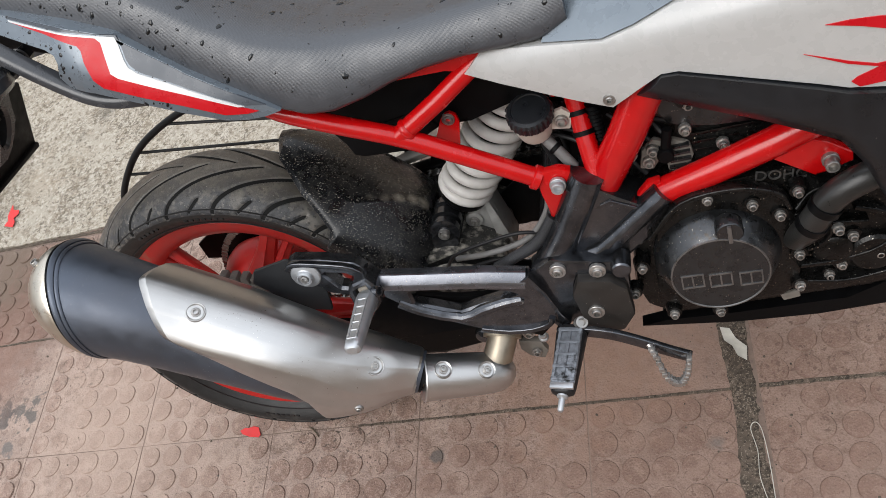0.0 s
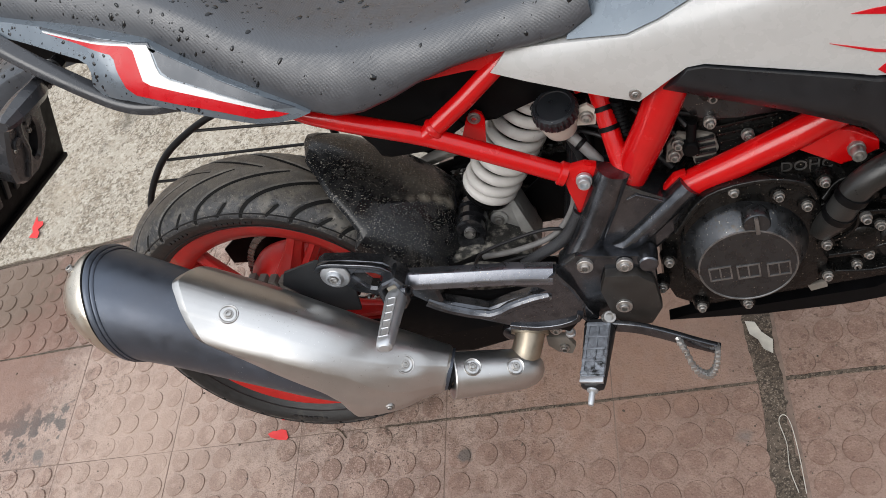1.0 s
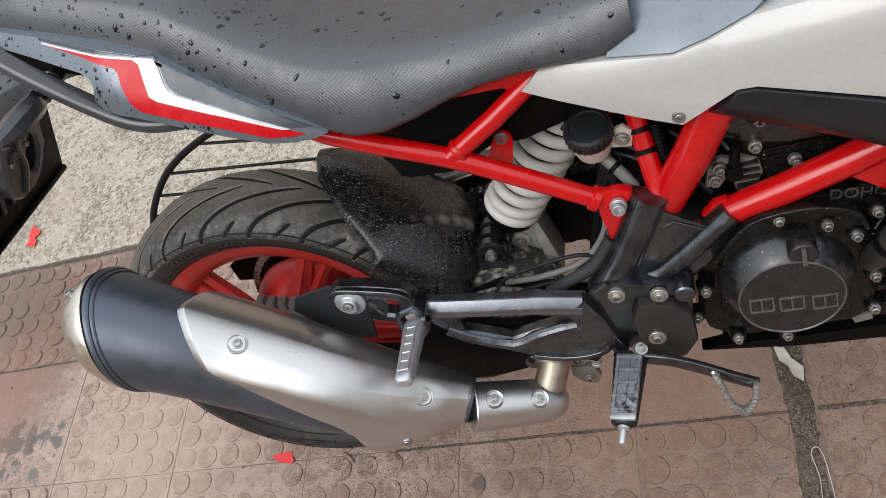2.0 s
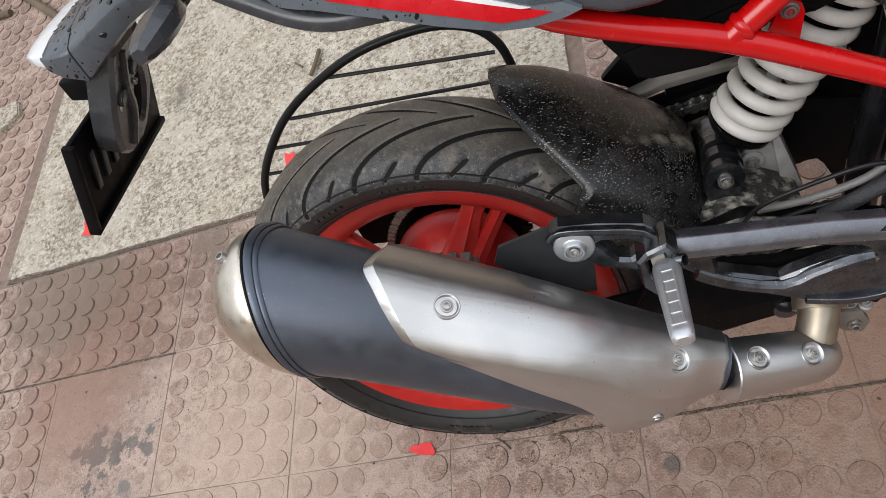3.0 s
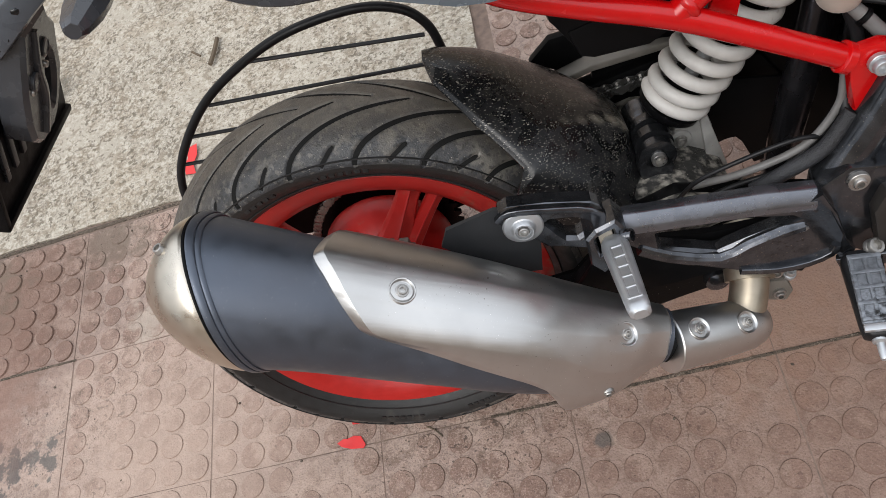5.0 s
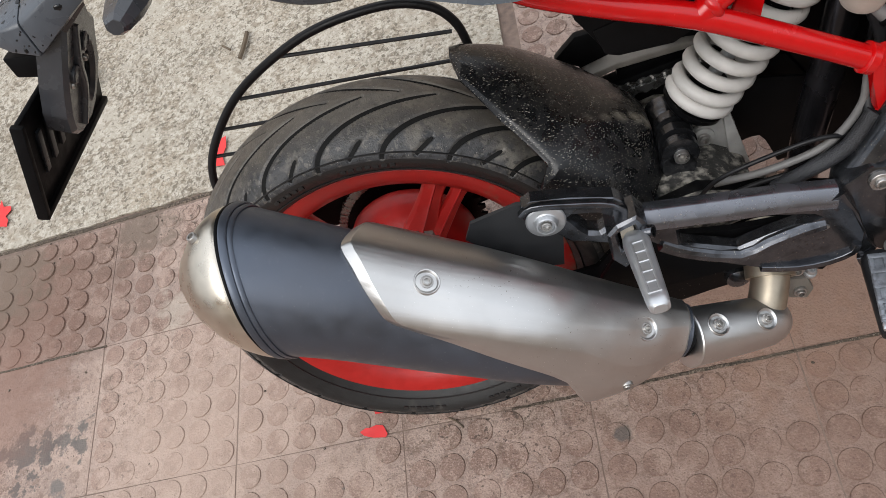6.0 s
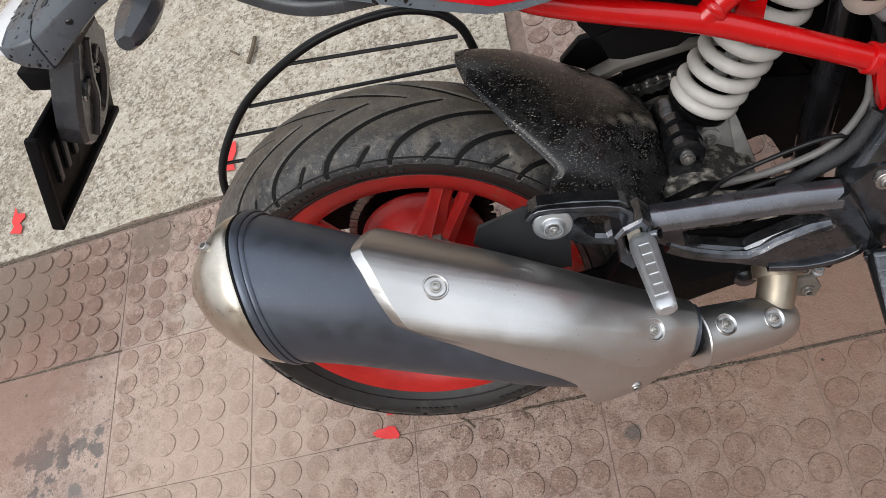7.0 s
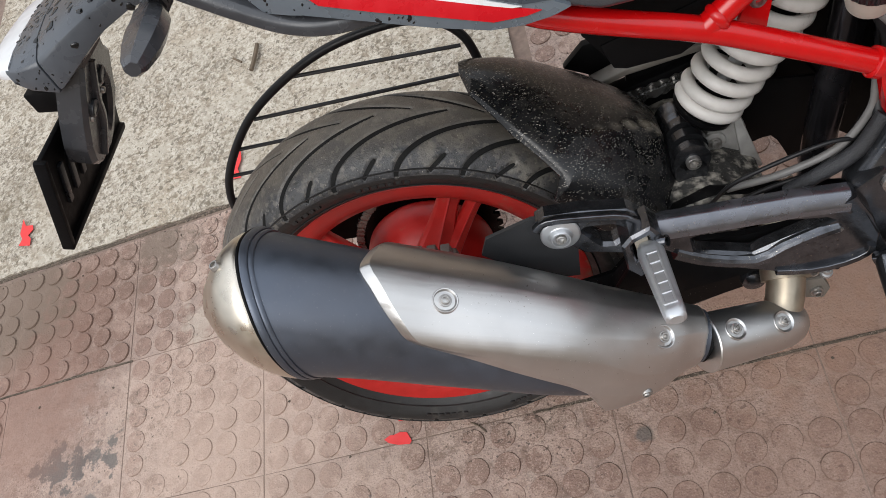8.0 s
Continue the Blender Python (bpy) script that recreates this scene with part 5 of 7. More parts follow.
part("worn_patch", drape([(0.468, 0.1085), (0.486, 0.1090), (0.505, 0.1105), (0.513, 0.1050), (0.508, 0.0985), (0.495, 0.0985), (0.482, 0.0990)], lambda x, z: -0.2045 + 0.004 * abs(z - 0.104) / 0.006, 0.003, cell=0.006), MARK, hanger, "coating worn through to bare metal")
# near-black plate behind the open truss, its shade put into the colour
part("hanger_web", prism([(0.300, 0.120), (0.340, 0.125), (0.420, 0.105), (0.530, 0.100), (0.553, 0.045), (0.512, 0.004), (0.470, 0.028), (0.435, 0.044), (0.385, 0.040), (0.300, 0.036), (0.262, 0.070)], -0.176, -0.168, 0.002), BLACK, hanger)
part("peg_block", box((0.302, -0.216, 0.168), (0.317, -0.196, 0.190), 0.002), BLOCK, hanger, "dusty bare metal block")
part("peg_clevis", framed_plate([(0.2885, 0.188), (0.300, 0.199), (0.3225, 0.206), (0.331, 0.190), (0.328, 0.160), (0.316, 0.146), (0.298, 0.134), (0.287, 0.150)], [(0.2992, 0.1870), (0.3181, 0.1945), (0.3187, 0.1745), (0.2990, 0.1620)], -0.221, -0.186, 0.003), BLACK_METAL, hanger, sharp=25)
bolt(hanger, (0.3300, -0.222, 0.1830), axis=(0.9, -0.4, 0.25), r=0.008, washer=0.009, height=0.006, material=BLACK_METAL)


def peg(base, tip, w, h, steps):
    base, tip = Vector(base), Vector(tip)
    d = tip - base
    bms = [sweep([base, base + d * 0.06, base + d * 0.12, base + d * 0.9, base + d * 0.97, tip], rounded_rect(h, w, min(w, h) * 0.8, 5), up=(0, 0, 1), scales=[0.8, 1.05, 1.12, 0.88, 0.80, 0.5])]
    d1 = d.normalized()
    side = d1.cross(Vector((0, 0, 1))).normalized()
    top = side.cross(d1).normalized()
    for k in range(steps):
        c = base + d * (0.20 + 0.66 * k / max(1, steps - 1)) + top * (h * (1.08 - 0.2 * k / max(1, steps - 1)) + 0.0002)
        bms.append(sweep([c - side * w * 0.52, c + side * w * 0.52], rounded_rect(0.0009, 0.0016, 0.0006), up=tuple(top)))
    for sg in (-1, 1):
        c = side * (w * 0.50 * sg)
        bms.append(sweep([base + d * 0.2 + c + top * (h * 1.08 + 0.0002), base + d * 0.86 + c * 0.9 + top * (h * 0.88 + 0.0002)], rounded_rect(0.0009, 0.0014, 0.0006), up=tuple(top)))
    return merged(*bms)


part("passenger_peg", peg((0.3150, -0.218, 0.1770), (0.3225, -0.331, 0.1905), 0.0128, 0.0100, 6), ALLOY, bike, "cast aluminium folding footpeg, folded out")

# lower frame casting, heel plate, rear brake cylinder
ARM_SECTION = [(0.012, 0.0165), (0.000, 0.0165), (-0.006, 0.0148), (-0.0105, 0.0110), (-0.0128, 0.0075), (-0.0150, -0.0010), (-0.0148, -0.0050), (-0.0110, -0.0110), (-0.0060, -0.0145), (0.000, -0.0165), (0.012, -0.0165)]
casting = part("frame_casting", merged(
    stepped_plate([(0.622, 0.262), (0.640, 0.240), (0.662, 0.222), (0.684, 0.206), (0.692, 0.200), (0.709, 0.210), (0.726, 0.192), (0.701, 0.156), (0.645, 0.112), (0.632, 0.102), (0.546, 0.115), (0.553, 0.146), (0.589, 0.199)], -0.156, -0.105, [(0.0002, 0.004), (0.004, 0.002)]),
    sweep(smooth_line([(0.6330, -0.158, 0.2620), (0.6100, -0.160, 0.2190), (0.5840, -0.161, 0.1735), (0.5560, -0.162, 0.1330)], 3), ARM_SECTION, up=(0, 1, 0), scales=[1.28] * 10),
    sweep(smooth_line([(0.7170, -0.158, 0.2140), (0.6884, -0.160, 0.1905), (0.6587, -0.160, 0.1655), (0.6274, -0.160, 0.1420), (0.6061, -0.160, 0.1380)], 3), ARM_SECTION, up=(0, 1, 0), scales=[0.9] * 9 + [0.85, 0.8, 0.72, 0.6]),
    sweep([(0.6402, -0.160, 0.2150), (0.6528, -0.161, 0.2200), (0.6720, -0.161, 0.2085), (0.6897, -0.160, 0.1965)], rounded_rect(0.004, 0.0022, 0.001), up=(0, 1, 0))),
    BLACK_METAL, bike, "black cast lower frame plate, scuffed glossy", sharp=24)
plate = part("heel_plate", prism([(0.530, 0.140), (0.560, 0.158), (0.640, 0.138), (0.655, 0.110), (0.650, 0.050), (0.628, 0.020), (0.585, 0.018), (0.556, 0.040), (0.540, 0.075), (0.525, 0.11)], -0.186, -0.150, 0.005), BLACK_METAL, bike)
part("brake_cylinder_cover", prism([(0.590, 0.128), (0.632, 0.120), (0.652, 0.100), (0.653, 0.052), (0.634, 0.024), (0.604, 0.022), (0.584, 0.048), (0.578, 0.10)], -0.203, -0.184, 0.006), CYLINDER_COVER, plate, "dusty dark cover with rounded corners")
for p in ((0.567, -0.190, 0.140), (0.618, -0.192, 0.132), (0.604, -0.205, 0.070)):
    bolt(plate, p, r=0.0075, washer=0.013, height=0.006)
part("spacer", lathe([(0.013, 0), (0.013, 0.028), (0.011, 0.03), (0.005, 0.03)], (0.648, -0.165, 0.128), OUT, 20), BLACK_METAL, plate)

# rider's footpeg and brake pedal
footpeg = part("rider_peg", peg((0.565, -0.200, 0.040), (0.548, -0.300, 0.022), 0.019, 0.011, 4), HOSE, bike, "black rubber-faced footpeg worn to bare metal")
PEG_TOP = surface("worn_peg_metal", (0.20, 0.214, 0.235), 0.42, metal=0.5, vary=0.5, scale=90, bump=0.3, dust=(0.02, 0.02, 0.02), dust_amount=0.50, dust_scale=110)
PEG_TURN = Matrix.Translation((0.558, -0.250, 0.0445)) @ Matrix.Rotation(radians(-9.6), 4, "Z") @ Matrix.Rotation(radians(9.6), 4, "X")
for name, lo, hi, m in [("peg_face", (-0.0165, -0.042, -0.004), (0.0165, 0.042, 0.0000), PEG_TOP), ("peg_end", (-0.0160, -0.051, -0.004), (0.0160, -0.0425, 0.0014), ALLOY)] \
        + [("peg_tread", (-0.0165, 0.0345 - 0.0185 * k, -0.001), (0.0165, 0.0395 - 0.0185 * k, 0.0022), PEG_TOP) for k in range(5)] \
        + [("peg_tread", (x - 0.0022, -0.040, -0.001), (x + 0.0022, 0.040, 0.0020), PEG_TOP) for x in (-0.0135, 0.0, 0.0135)]:
    part(name, box(lo, hi, 0.0012), m, footpeg).matrix_local = PEG_TURN
part("feeler_pin", lathe([(0.008, 0.0), (0.0075, 0.004), (0.0045, 0.006), (0.004, 0.022), (0.003, 0.024)], (0.548, -0.298, 0.020), (-0.16, -0.97, -0.17), 12), ALLOY, footpeg)
bolt(bike, (0.578, -0.203, 0.050), axis=(0.4, -0.5, 0.75), r=0.010, washer=0.011, height=0.008)
pedal = part("brake_pedal", merged(
    sweep(smooth_line([(0.545, -0.196, 0.030), (0.578, -0.208, 0.0390), (0.615, -0.215, 0.0340), (0.650, -0.219, 0.0175), (0.685, -0.223, -0.0030), (0.712, -0.226, -0.0170)], 4), rounded_rect(0.0040, 0.0095, 0.002), up=(0, 1, 0))), BLACK_METAL, bike, "black steel brake pedal")


loop_line = smooth_line([(0.662, -0.224, 0.014), (0.669, -0.236, 0.004), (0.676, -0.244, -0.025), (0.6854, -0.246, -0.041), (0.6961, -0.245, -0.045), (0.7054, -0.242, -0.031), (0.7105, -0.236, -0.012), (0.711, -0.228, -0.010)], 6)
loop = part("pedal_tip", tube(loop_line, 0.0036, 8), BOLT, pedal, "bright toothed steel loop")
for p in loop_line[2:-2:2]:
    part("tooth", box(p - Vector((0.0034, 0.0058, 0.0034)), p + Vector((0.0034, 0.0058, 0.0034)), 0.001), BOLT, pedal)

# red trellis frame ------------------------------------------------------
LOWER = [(0.255, -0.128, 0.450), (0.284, -0.141, 0.434), (0.345, -0.144, 0.402), (0.421, -0.146, 0.364), (0.50, -0.146, 0.312), (0.572, -0.145, 0.262)]
frame_ob = part("subframe_rail", tube(smooth_line(LOWER, 4), 0.0125, 18), RED, bike, "glossy red steel frame tube")
part("weld_ring", lathe([(0.0135, -0.006), (0.016, -0.004), (0.016, 0.004), (0.0135, 0.006)], (0.569, -0.145, 0.264), Vector((0.82, 0, -0.57)), 20), RED, frame_ob)
part("subframe_strut", tube([(0.421, -0.146, 0.366), (0.48, -0.136, 0.396), (0.545, -0.120, 0.432)], 0.0125, 18), RED, bike)
part("weld_ring", lathe([(0.0126, -0.004), (0.0150, -0.001), (0.0150, 0.002), (0.0126, 0.005)], (0.433, -0.1445, 0.372), (0.83, 0.13, 0.42), 20), RED, frame_ob)
part("subframe_gusset", drape([(0.428, 0.433), (0.470, 0.448), (0.516, 0.450), (0.552, 0.450), (0.560, 0.432), (0.520, 0.424), (0.500, 0.430)], lambda x, z: -0.130, 0.012), RED, bike)
part("subframe_gusset", prism([(0.568, 0.274), (0.600, 0.276), (0.632, 0.262), (0.612, 0.248), (0.594, 0.226), (0.578, 0.200), (0.573, 0.204), (0.574, 0.240)], -0.154, -0.140, 0.003), RED, bike)
part("main_tube", tube([(0.642, -0.132, 0.222), (0.690, -0.150, 0.308), (0.730, -0.160, 0.385), (0.745, -0.160, 0.41)], 0.0225, 24), RED, bike)
part("front_strut", tube([(0.644, -0.150, 0.238), (0.637, -0.120, 0.300), (0.633, -0.098, 0.345), (0.630, -0.08, 0.40)], 0.0125, 16), RED, bike)
for z in (0.300, 0.323):
    f = (z - 0.300) / 0.045
    part("cable_tie", lathe([(0.0127, -0.003), (0.0140, -0.003), (0.0140, 0.003), (0.0127, 0.003)], (0.637 - 0.004 * f, -0.120 + 0.022 * f, z), (-0.09, 0.44, 0.9), 18), BLACK, bike)
part("ribbed_boot", lathe([(0.0092 if k % 2 else 0.0058, 0.0028 * k) for k in range(20)], (0.654, -0.115, 0.282), (0, 0, 1), 16), BLACK, bike)
part("front_strut", tube([(0.600, -0.075, 0.40), (0.615, -0.09, 0.345)], 0.012, 16), RED, bike)
part("lower_tube", tube([(0.704, -0.143, 0.201), (0.78, -0.150, 0.231), (0.85, -0.152, 0.257), (0.92, -0.15, 0.285)], 0.0185, 22), RED, bike)
part("tube_tab", prism([(0.684, 0.209), (0.700, 0.226), (0.716, 0.229), (0.712, 0.214), (0.698, 0.206)], -0.150, -0.138, 0.002), RED, bike)
part("engine_bracket", prism([(0.857, 0.272), (0.907, 0.247), (0.930, 0.230), (0.930, 0.216), (0.906, 0.212), (0.889, 0.204), (0.832, 0.248)], -0.162, -0.148, 0.003), RED, bike)
bolt(bike, (0.905, -0.166, 0.226), r=0.009, washer=0.0115, height=0.014)
part("side_tab", drape([(0.447, 0.322), (0.4575, 0.339), (0.4635, 0.350), (0.468, 0.3575), (0.4745, 0.3625), (0.4815, 0.363), (0.4880, 0.3575), (0.4895, 0.3475), (0.4840, 0.329), (0.478, 0.306)], lambda x, z: -0.112, 0.005), RED, bike)
bolt(bike, (0.477, -0.112, 0.354), r=0.007, washer=0.010, height=0.005)
bolt(bike, (0.595, -0.160, 0.257), r=0.0092, washer=0.0122, height=0.010, material=ALLOY)
# far side of the frame
for name, pts, r in (("subframe_rail", [(0.255, 0.128, 0.45), (0.421, 0.146, 0.364), (0.60, 0.145, 0.245)], 0.0125), ("main_tube", [(0.652, 0.140, 0.240), (0.745, 0.160, 0.41)], 0.0225), ("lower_tube", [(0.712, 0.146, 0.204), (0.92, 0.15, 0.285)], 0.0185)):
    part(name, tube([Vector(p) for p in pts], r, 14), RED, bike)

# brake fluid reservoir and hoses
res = part("fluid_reservoir", lathe([(0.012, -0.034), (0.021, -0.029), (0.0255, -0.009), (0.0262, 0.0), (0.01, 0.0)], (0.579, -0.116, 0.334), (0.05, -0.35, 0.93), 28), RESERVOIR, bike, "cloudy white plastic fluid reservoir")


def knurled_cap():
    """A screw cap with a ribbed skirt and a dished top."""
    n = 96
    at, axis = Vector((0.579, -0.116, 0.334)), Vector((0.05, -0.35, 0.93)).normalized()
    u = axis.cross(AX).normalized()
    w = axis.cross(u)
    rings = []
    for r, h, rib in ((0.0275, 0.0, 0.0), (0.0285, 0.002, 0.0009), (0.0285, 0.013, 0.0009), (0.0268, 0.0165, 0.0002), (0.0225, 0.0175, 0.0), (0.0215, 0.0160, 0.0), (0.010, 0.0165, 0.0), (0.001, 0.0168, 0.0)):
        rings.append([at + axis * h + (u * math.cos(2 * math.pi * k / n) + w * math.sin(2 * math.pi * k / n)) * (r + (rib if k % 4 < 2 else -rib)) for k in range(n)])
    return loft(rings)


part("reservoir_cap", knurled_cap(), SHROUD, res, "black ribbed screw cap", sharp=25)
part("reservoir_tab", drape([(0.600, 0.312), (0.602, 0.335), (0.618, 0.338), (0.628, 0.328), (0.622, 0.308)], lambda x, z: -0.118, 0.006), RESERVOIR, res)
bolt(bike, (0.614, -0.120, 0.322), r=0.007, washer=0.010, height=0.006)


def hose(name, pts, r, material, label=""):
    return part(name, tube(smooth_line(pts, 6), r, 10), material, bike, label)


hose("brake_hose", [(0.585, -0.110, 0.292), (0.592, -0.115, 0.255), (0.575, -0.13, 0.215), (0.568, -0.150, 0.185), (0.548, -0.155, 0.160)], 0.0065, HOSE, "braided black hose")
hose("clutch_hose", [(0.548, -0.085, 0.335), (0.565, -0.10, 0.322), (0.575, -0.112, 0.300)], 0.007, HOSE)
hose("metal_line", [(0.415, -0.120, 0.128), (0.47, -0.135, 0.142), (0.53, -0.140, 0.162), (0.565, -0.138, 0.200), (0.575, -0.130, 0.235)], 0.0044, GREY_CABLE, "grey sleeved brake line")
hose("sensor_cable", [(0.395, -0.120, 0.112), (0.42, -0.135, 0.148), (0.47, -0.142, 0.168), (0.52, -0.145, 0.178), (0.55, -0.142, 0.170)], 0.0026, HOSE, "thin black sensor cable")
hose("braided_hose", [(0.475, -0.140, 0.118), (0.505, -0.150, 0.140), (0.545, -0.155, 0.165), (0.575, -0.15, 0.20)], 0.0085, BRAID, "braided dark hose")
hose("sensor_cable", [(0.36, -0.118, 0.09), (0.40, -0.124, 0.10), (0.45, -0.13, 0.12), (0.50, -0.135, 0.13)], 0.003, HOSE)
hose("reservoir_hose", [(0.582, -0.108, 0.300), (0.598, -0.118, 0.282), (0.612, -0.126, 0.262), (0.622, -0.130, 0.240)], 0.0075, GREY_CABLE, "grey rubber reservoir hose")
part("hose_clip", lathe([(0.0078, -0.003), (0.0095, -0.002), (0.0095, 0.002), (0.0078, 0.003)], (0.597, -0.1175, 0.283), (0.6, -0.4, -0.7), 16), BLACK, bike)
hose("wire", [(0.600, -0.095, 0.300), (0.625, -0.108, 0.296), (0.642, -0.114, 0.282), (0.650, -0.116, 0.262)], 0.0030, HOSE)
hose("wire", [(0.596, -0.098, 0.292), (0.622, -0.112, 0.286), (0.640, -0.118, 0.270), (0.646, -0.120, 0.250)], 0.0030, HOSE)
hose("wire", [(0.560, -0.130, 0.165), (0.530, -0.138, 0.152), (0.495, -0.140, 0.128), (0.46, -0.135, 0.105)], 0.0035, HOSE)
hose("wire", [(0.690, -0.105, 0.300), (0.705, -0.118, 0.278), (0.722, -0.128, 0.262), (0.738, -0.126, 0.246)], 0.0034, HOSE)
hose("wire", [(0.672, -0.095, 0.330), (0.690, -0.105, 0.318), (0.712, -0.112, 0.300), (0.735, -0.118, 0.292)], 0.0040, HOSE)
hose("wire", [(0.64, -0.1, 0.28), (0.63, -0.11, 0.25), (0.61, -0.11, 0.22), (0.60, -0.10, 0.17)], 0.004, HOSE)
hose("wire", [(0.57, -0.06, 0.30), (0.60, -0.07, 0.27), (0.60, -0.06, 0.2)], 0.004, HOSE)
part("dark_pipe", tube([(0.600, -0.02, 0.30), (0.575, -0.028, 0.20), (0.545, -0.035, 0.10), (0.53, -0.04, 0.03)], 0.020, 18), surface("burnt_pipe", (0.055, 0.053, 0.060), 0.24, metal=0.9, vary=0.4, scale=20, dust=(0.09, 0.06, 0.045), dust_amount=0.3, dust_scale=12), bike, "burnt dark exhaust pipe")

# bodywork -------------------------------------------------------------
SEAT_EDGE = [(-0.16, 0.085, 0.690, 0.715), (-0.08, 0.105, 0.665, 0.705), (-0.005, 0.122, 0.640, 0.692), (0.064, 0.132, 0.611, 0.672), (0.131, 0.142, 0.580, 0.648), (0.169, 0.151, 0.556, 0.630), (0.210, 0.161, 0.524, 0.603), (0.252, 0.170, 0.495, 0.572),
             (0.301, 0.179, 0.464, 0.543), (0.337, 0.181, 0.446, 0.528), (0.370, 0.180, 0.442, 0.518), (0.410, 0.171, 0.445, 0.510), (0.447, 0.166, 0.454, 0.506), (0.490, 0.160, 0.459, 0.504), (0.535, 0.152, 0.458, 0.503), (0.587, 0.150, 0.455, 0.505), (0.626, 0.152, 0.456, 0.512), (0.655, 0.150, 0.47, 0.525)]


def seat_mesh():
    rings = []
    xs = np.linspace(-0.16, 0.655, 90)
    cols = list(zip(*SEAT_EDGE))
    for x in xs:
        hw, zl, zt = (float(np.interp(x, cols[0], cols[k])) for k in (1, 2, 3))
        ring = []
        half = smooth_line([(hw, zl, 0), (hw * 0.992, zl + 0.22 * (zt - zl), 0), (hw * 0.955, zl + 0.52 * (zt - zl), 0), (hw * 0.885, zl + 0.80 * (zt - zl), 0), (hw * 0.80, zl + 0.93 * (zt - zl), 0), (hw * 0.60, zl + 0.985 * (zt - zl), 0), (hw * 0.3, zt, 0), (0, zt, 0)], 3)
        for p in half:
            ring.append(Vector((x, -p.x, p.y)))
        for p in half[-2::-1]:
            ring.append(Vector((x, p.x, p.y)))
        ring += [Vector((x, hw * 0.97, zl - 0.006)), Vector((x, hw * 0.85, zl - 0.008)), Vector((x, -hw * 0.85, zl - 0.008)), Vector((x, -hw * 0.97, zl - 0.006))]
        rings.append(ring)
    return loft(rings)


seat = part("seat", seat_mesh(), SEAT, bike, "grey-black ribbed vinyl seat beaded with rain", sharp=60)

tail_y = lerp_table([(-0.2, -0.09), (-0.12, -0.115), (-0.03, -0.14), (0.04, -0.165), (0.09, -0.182), (0.16, -0.187), (0.25, -0.19), (0.30, -0.19), (0.36, -0.175)])
tail_z = lerp_table([(-0.1, 0.66), (0, 0.61), (0.1, 0.555), (0.2, 0.50), (0.3, 0.465)])


def tail_depth(x, z):
    h = z - tail_z(x)
    return tail_y(x) + 0.55 * 0.5 * (h + math.sqrt(h * h + 0.0004)) + 0.1 * max(0, -h) - 0.004


TAIL = [(-0.16, 0.700), (-0.044, 0.657), (0.017, 0.639), (0.081, 0.616), (0.144, 0.588), (0.177, 0.560), (0.217, 0.527), (0.258, 0.499), (0.299, 0.471), (0.313, 0.459), (0.293, 0.458), (0.27, 0.459), (0.242, 0.465), (0.198, 0.485), (0.148, 0.511), (0.097, 0.536), (0.064, 0.546), (0.056, 0.561), (0.066, 0.578), (0.065, 0.588), (0.055, 0.596), (-0.004, 0.622), (-0.051, 0.641), (-0.16, 0.685)]
T_RED = [(0.018, 0.633), (0.064, 0.615), (0.125, 0.592), (0.13, 0.586), (0.13, 0.57), (0.13, 0.553), (0.137, 0.546), (0.191, 0.516), (0.266, 0.478), (0.289, 0.467), (0.275, 0.467), (0.247, 0.472), (0.204, 0.494), (0.154, 0.519), (0.114, 0.54), (0.106, 0.552), (0.103, 0.573), (0.104, 0.585), (0.101, 0.591), (0.063, 0.612)]
T_WHITE = [(0.017, 0.635), (0.066, 0.616), (0.124, 0.5945), (0.148, 0.586), (0.15, 0.577), (0.151, 0.561), (0.153, 0.553), (0.162, 0.544), (0.212, 0.512), (0.274, 0.476), (0.266, 0.478), (0.191, 0.516), (0.137, 0.546), (0.13, 0.553), (0.13, 0.57), (0.13, 0.586), (0.125, 0.592), (0.064, 0.615), (0.018, 0.633)]
tail = part("tail_panel", drape(TAIL, tail_depth, 0.03, rim=0.0), GREY, bike, "blue-grey tail panel beaded with rain")
part("tail_stripe", drape(T_RED, tail_depth, 0.002, lift=0.0012), DECAL_RED, tail, "red stripe")
part("tail_upper_panel", drape([(0.017, 0.6365), (0.066, 0.6175), (0.124, 0.596), (0.150, 0.5875), (0.1525, 0.577), (0.1535, 0.561), (0.156, 0.554), (0.164, 0.545), (0.213, 0.513), (0.276, 0.477), (0.300, 0.4715), (0.258, 0.4985), (0.217, 0.5265), (0.177, 0.5595), (0.144, 0.5875), (0.081, 0.6155), (0.017, 0.6388)], tail_depth, 0.002, lift=0.0010), TAIL_NAVY, tail, "dark navy strip along the seat")
part("tail_stripe", drape(T_WHITE, tail_depth, 0.002, lift=0.0014), DECAL_WHITE, tail, "white stripe")
# black grab rail under the panel, and the left panel
part("grab_rail", sweep(smooth_line([(-0.16, -0.110, 0.716), (-0.068, -0.140, 0.646), (-0.030, -0.152, 0.614), (0.010, -0.162, 0.581), (0.046, -0.168, 0.551), (0.075, -0.172, 0.530), (0.105, -0.174, 0.517), (0.140, -0.170, 0.509), (0.20, -0.150, 0.492)], 5), [(0.012, 0.010), (0.010, 0.0112), (-0.002, 0.0088), (-0.0065, 0.0055), (-0.0080, 0.0), (-0.0072, -0.0055), (-0.004, -0.0080), (0.006, -0.0070), (0.012, 0.002)], up=(0, 1, 0)), RAIL, bike, "black plastic grab rail")
part("tail_panel", prism(TAIL, 0.10, 0.15, 0.003), GREY, bike)
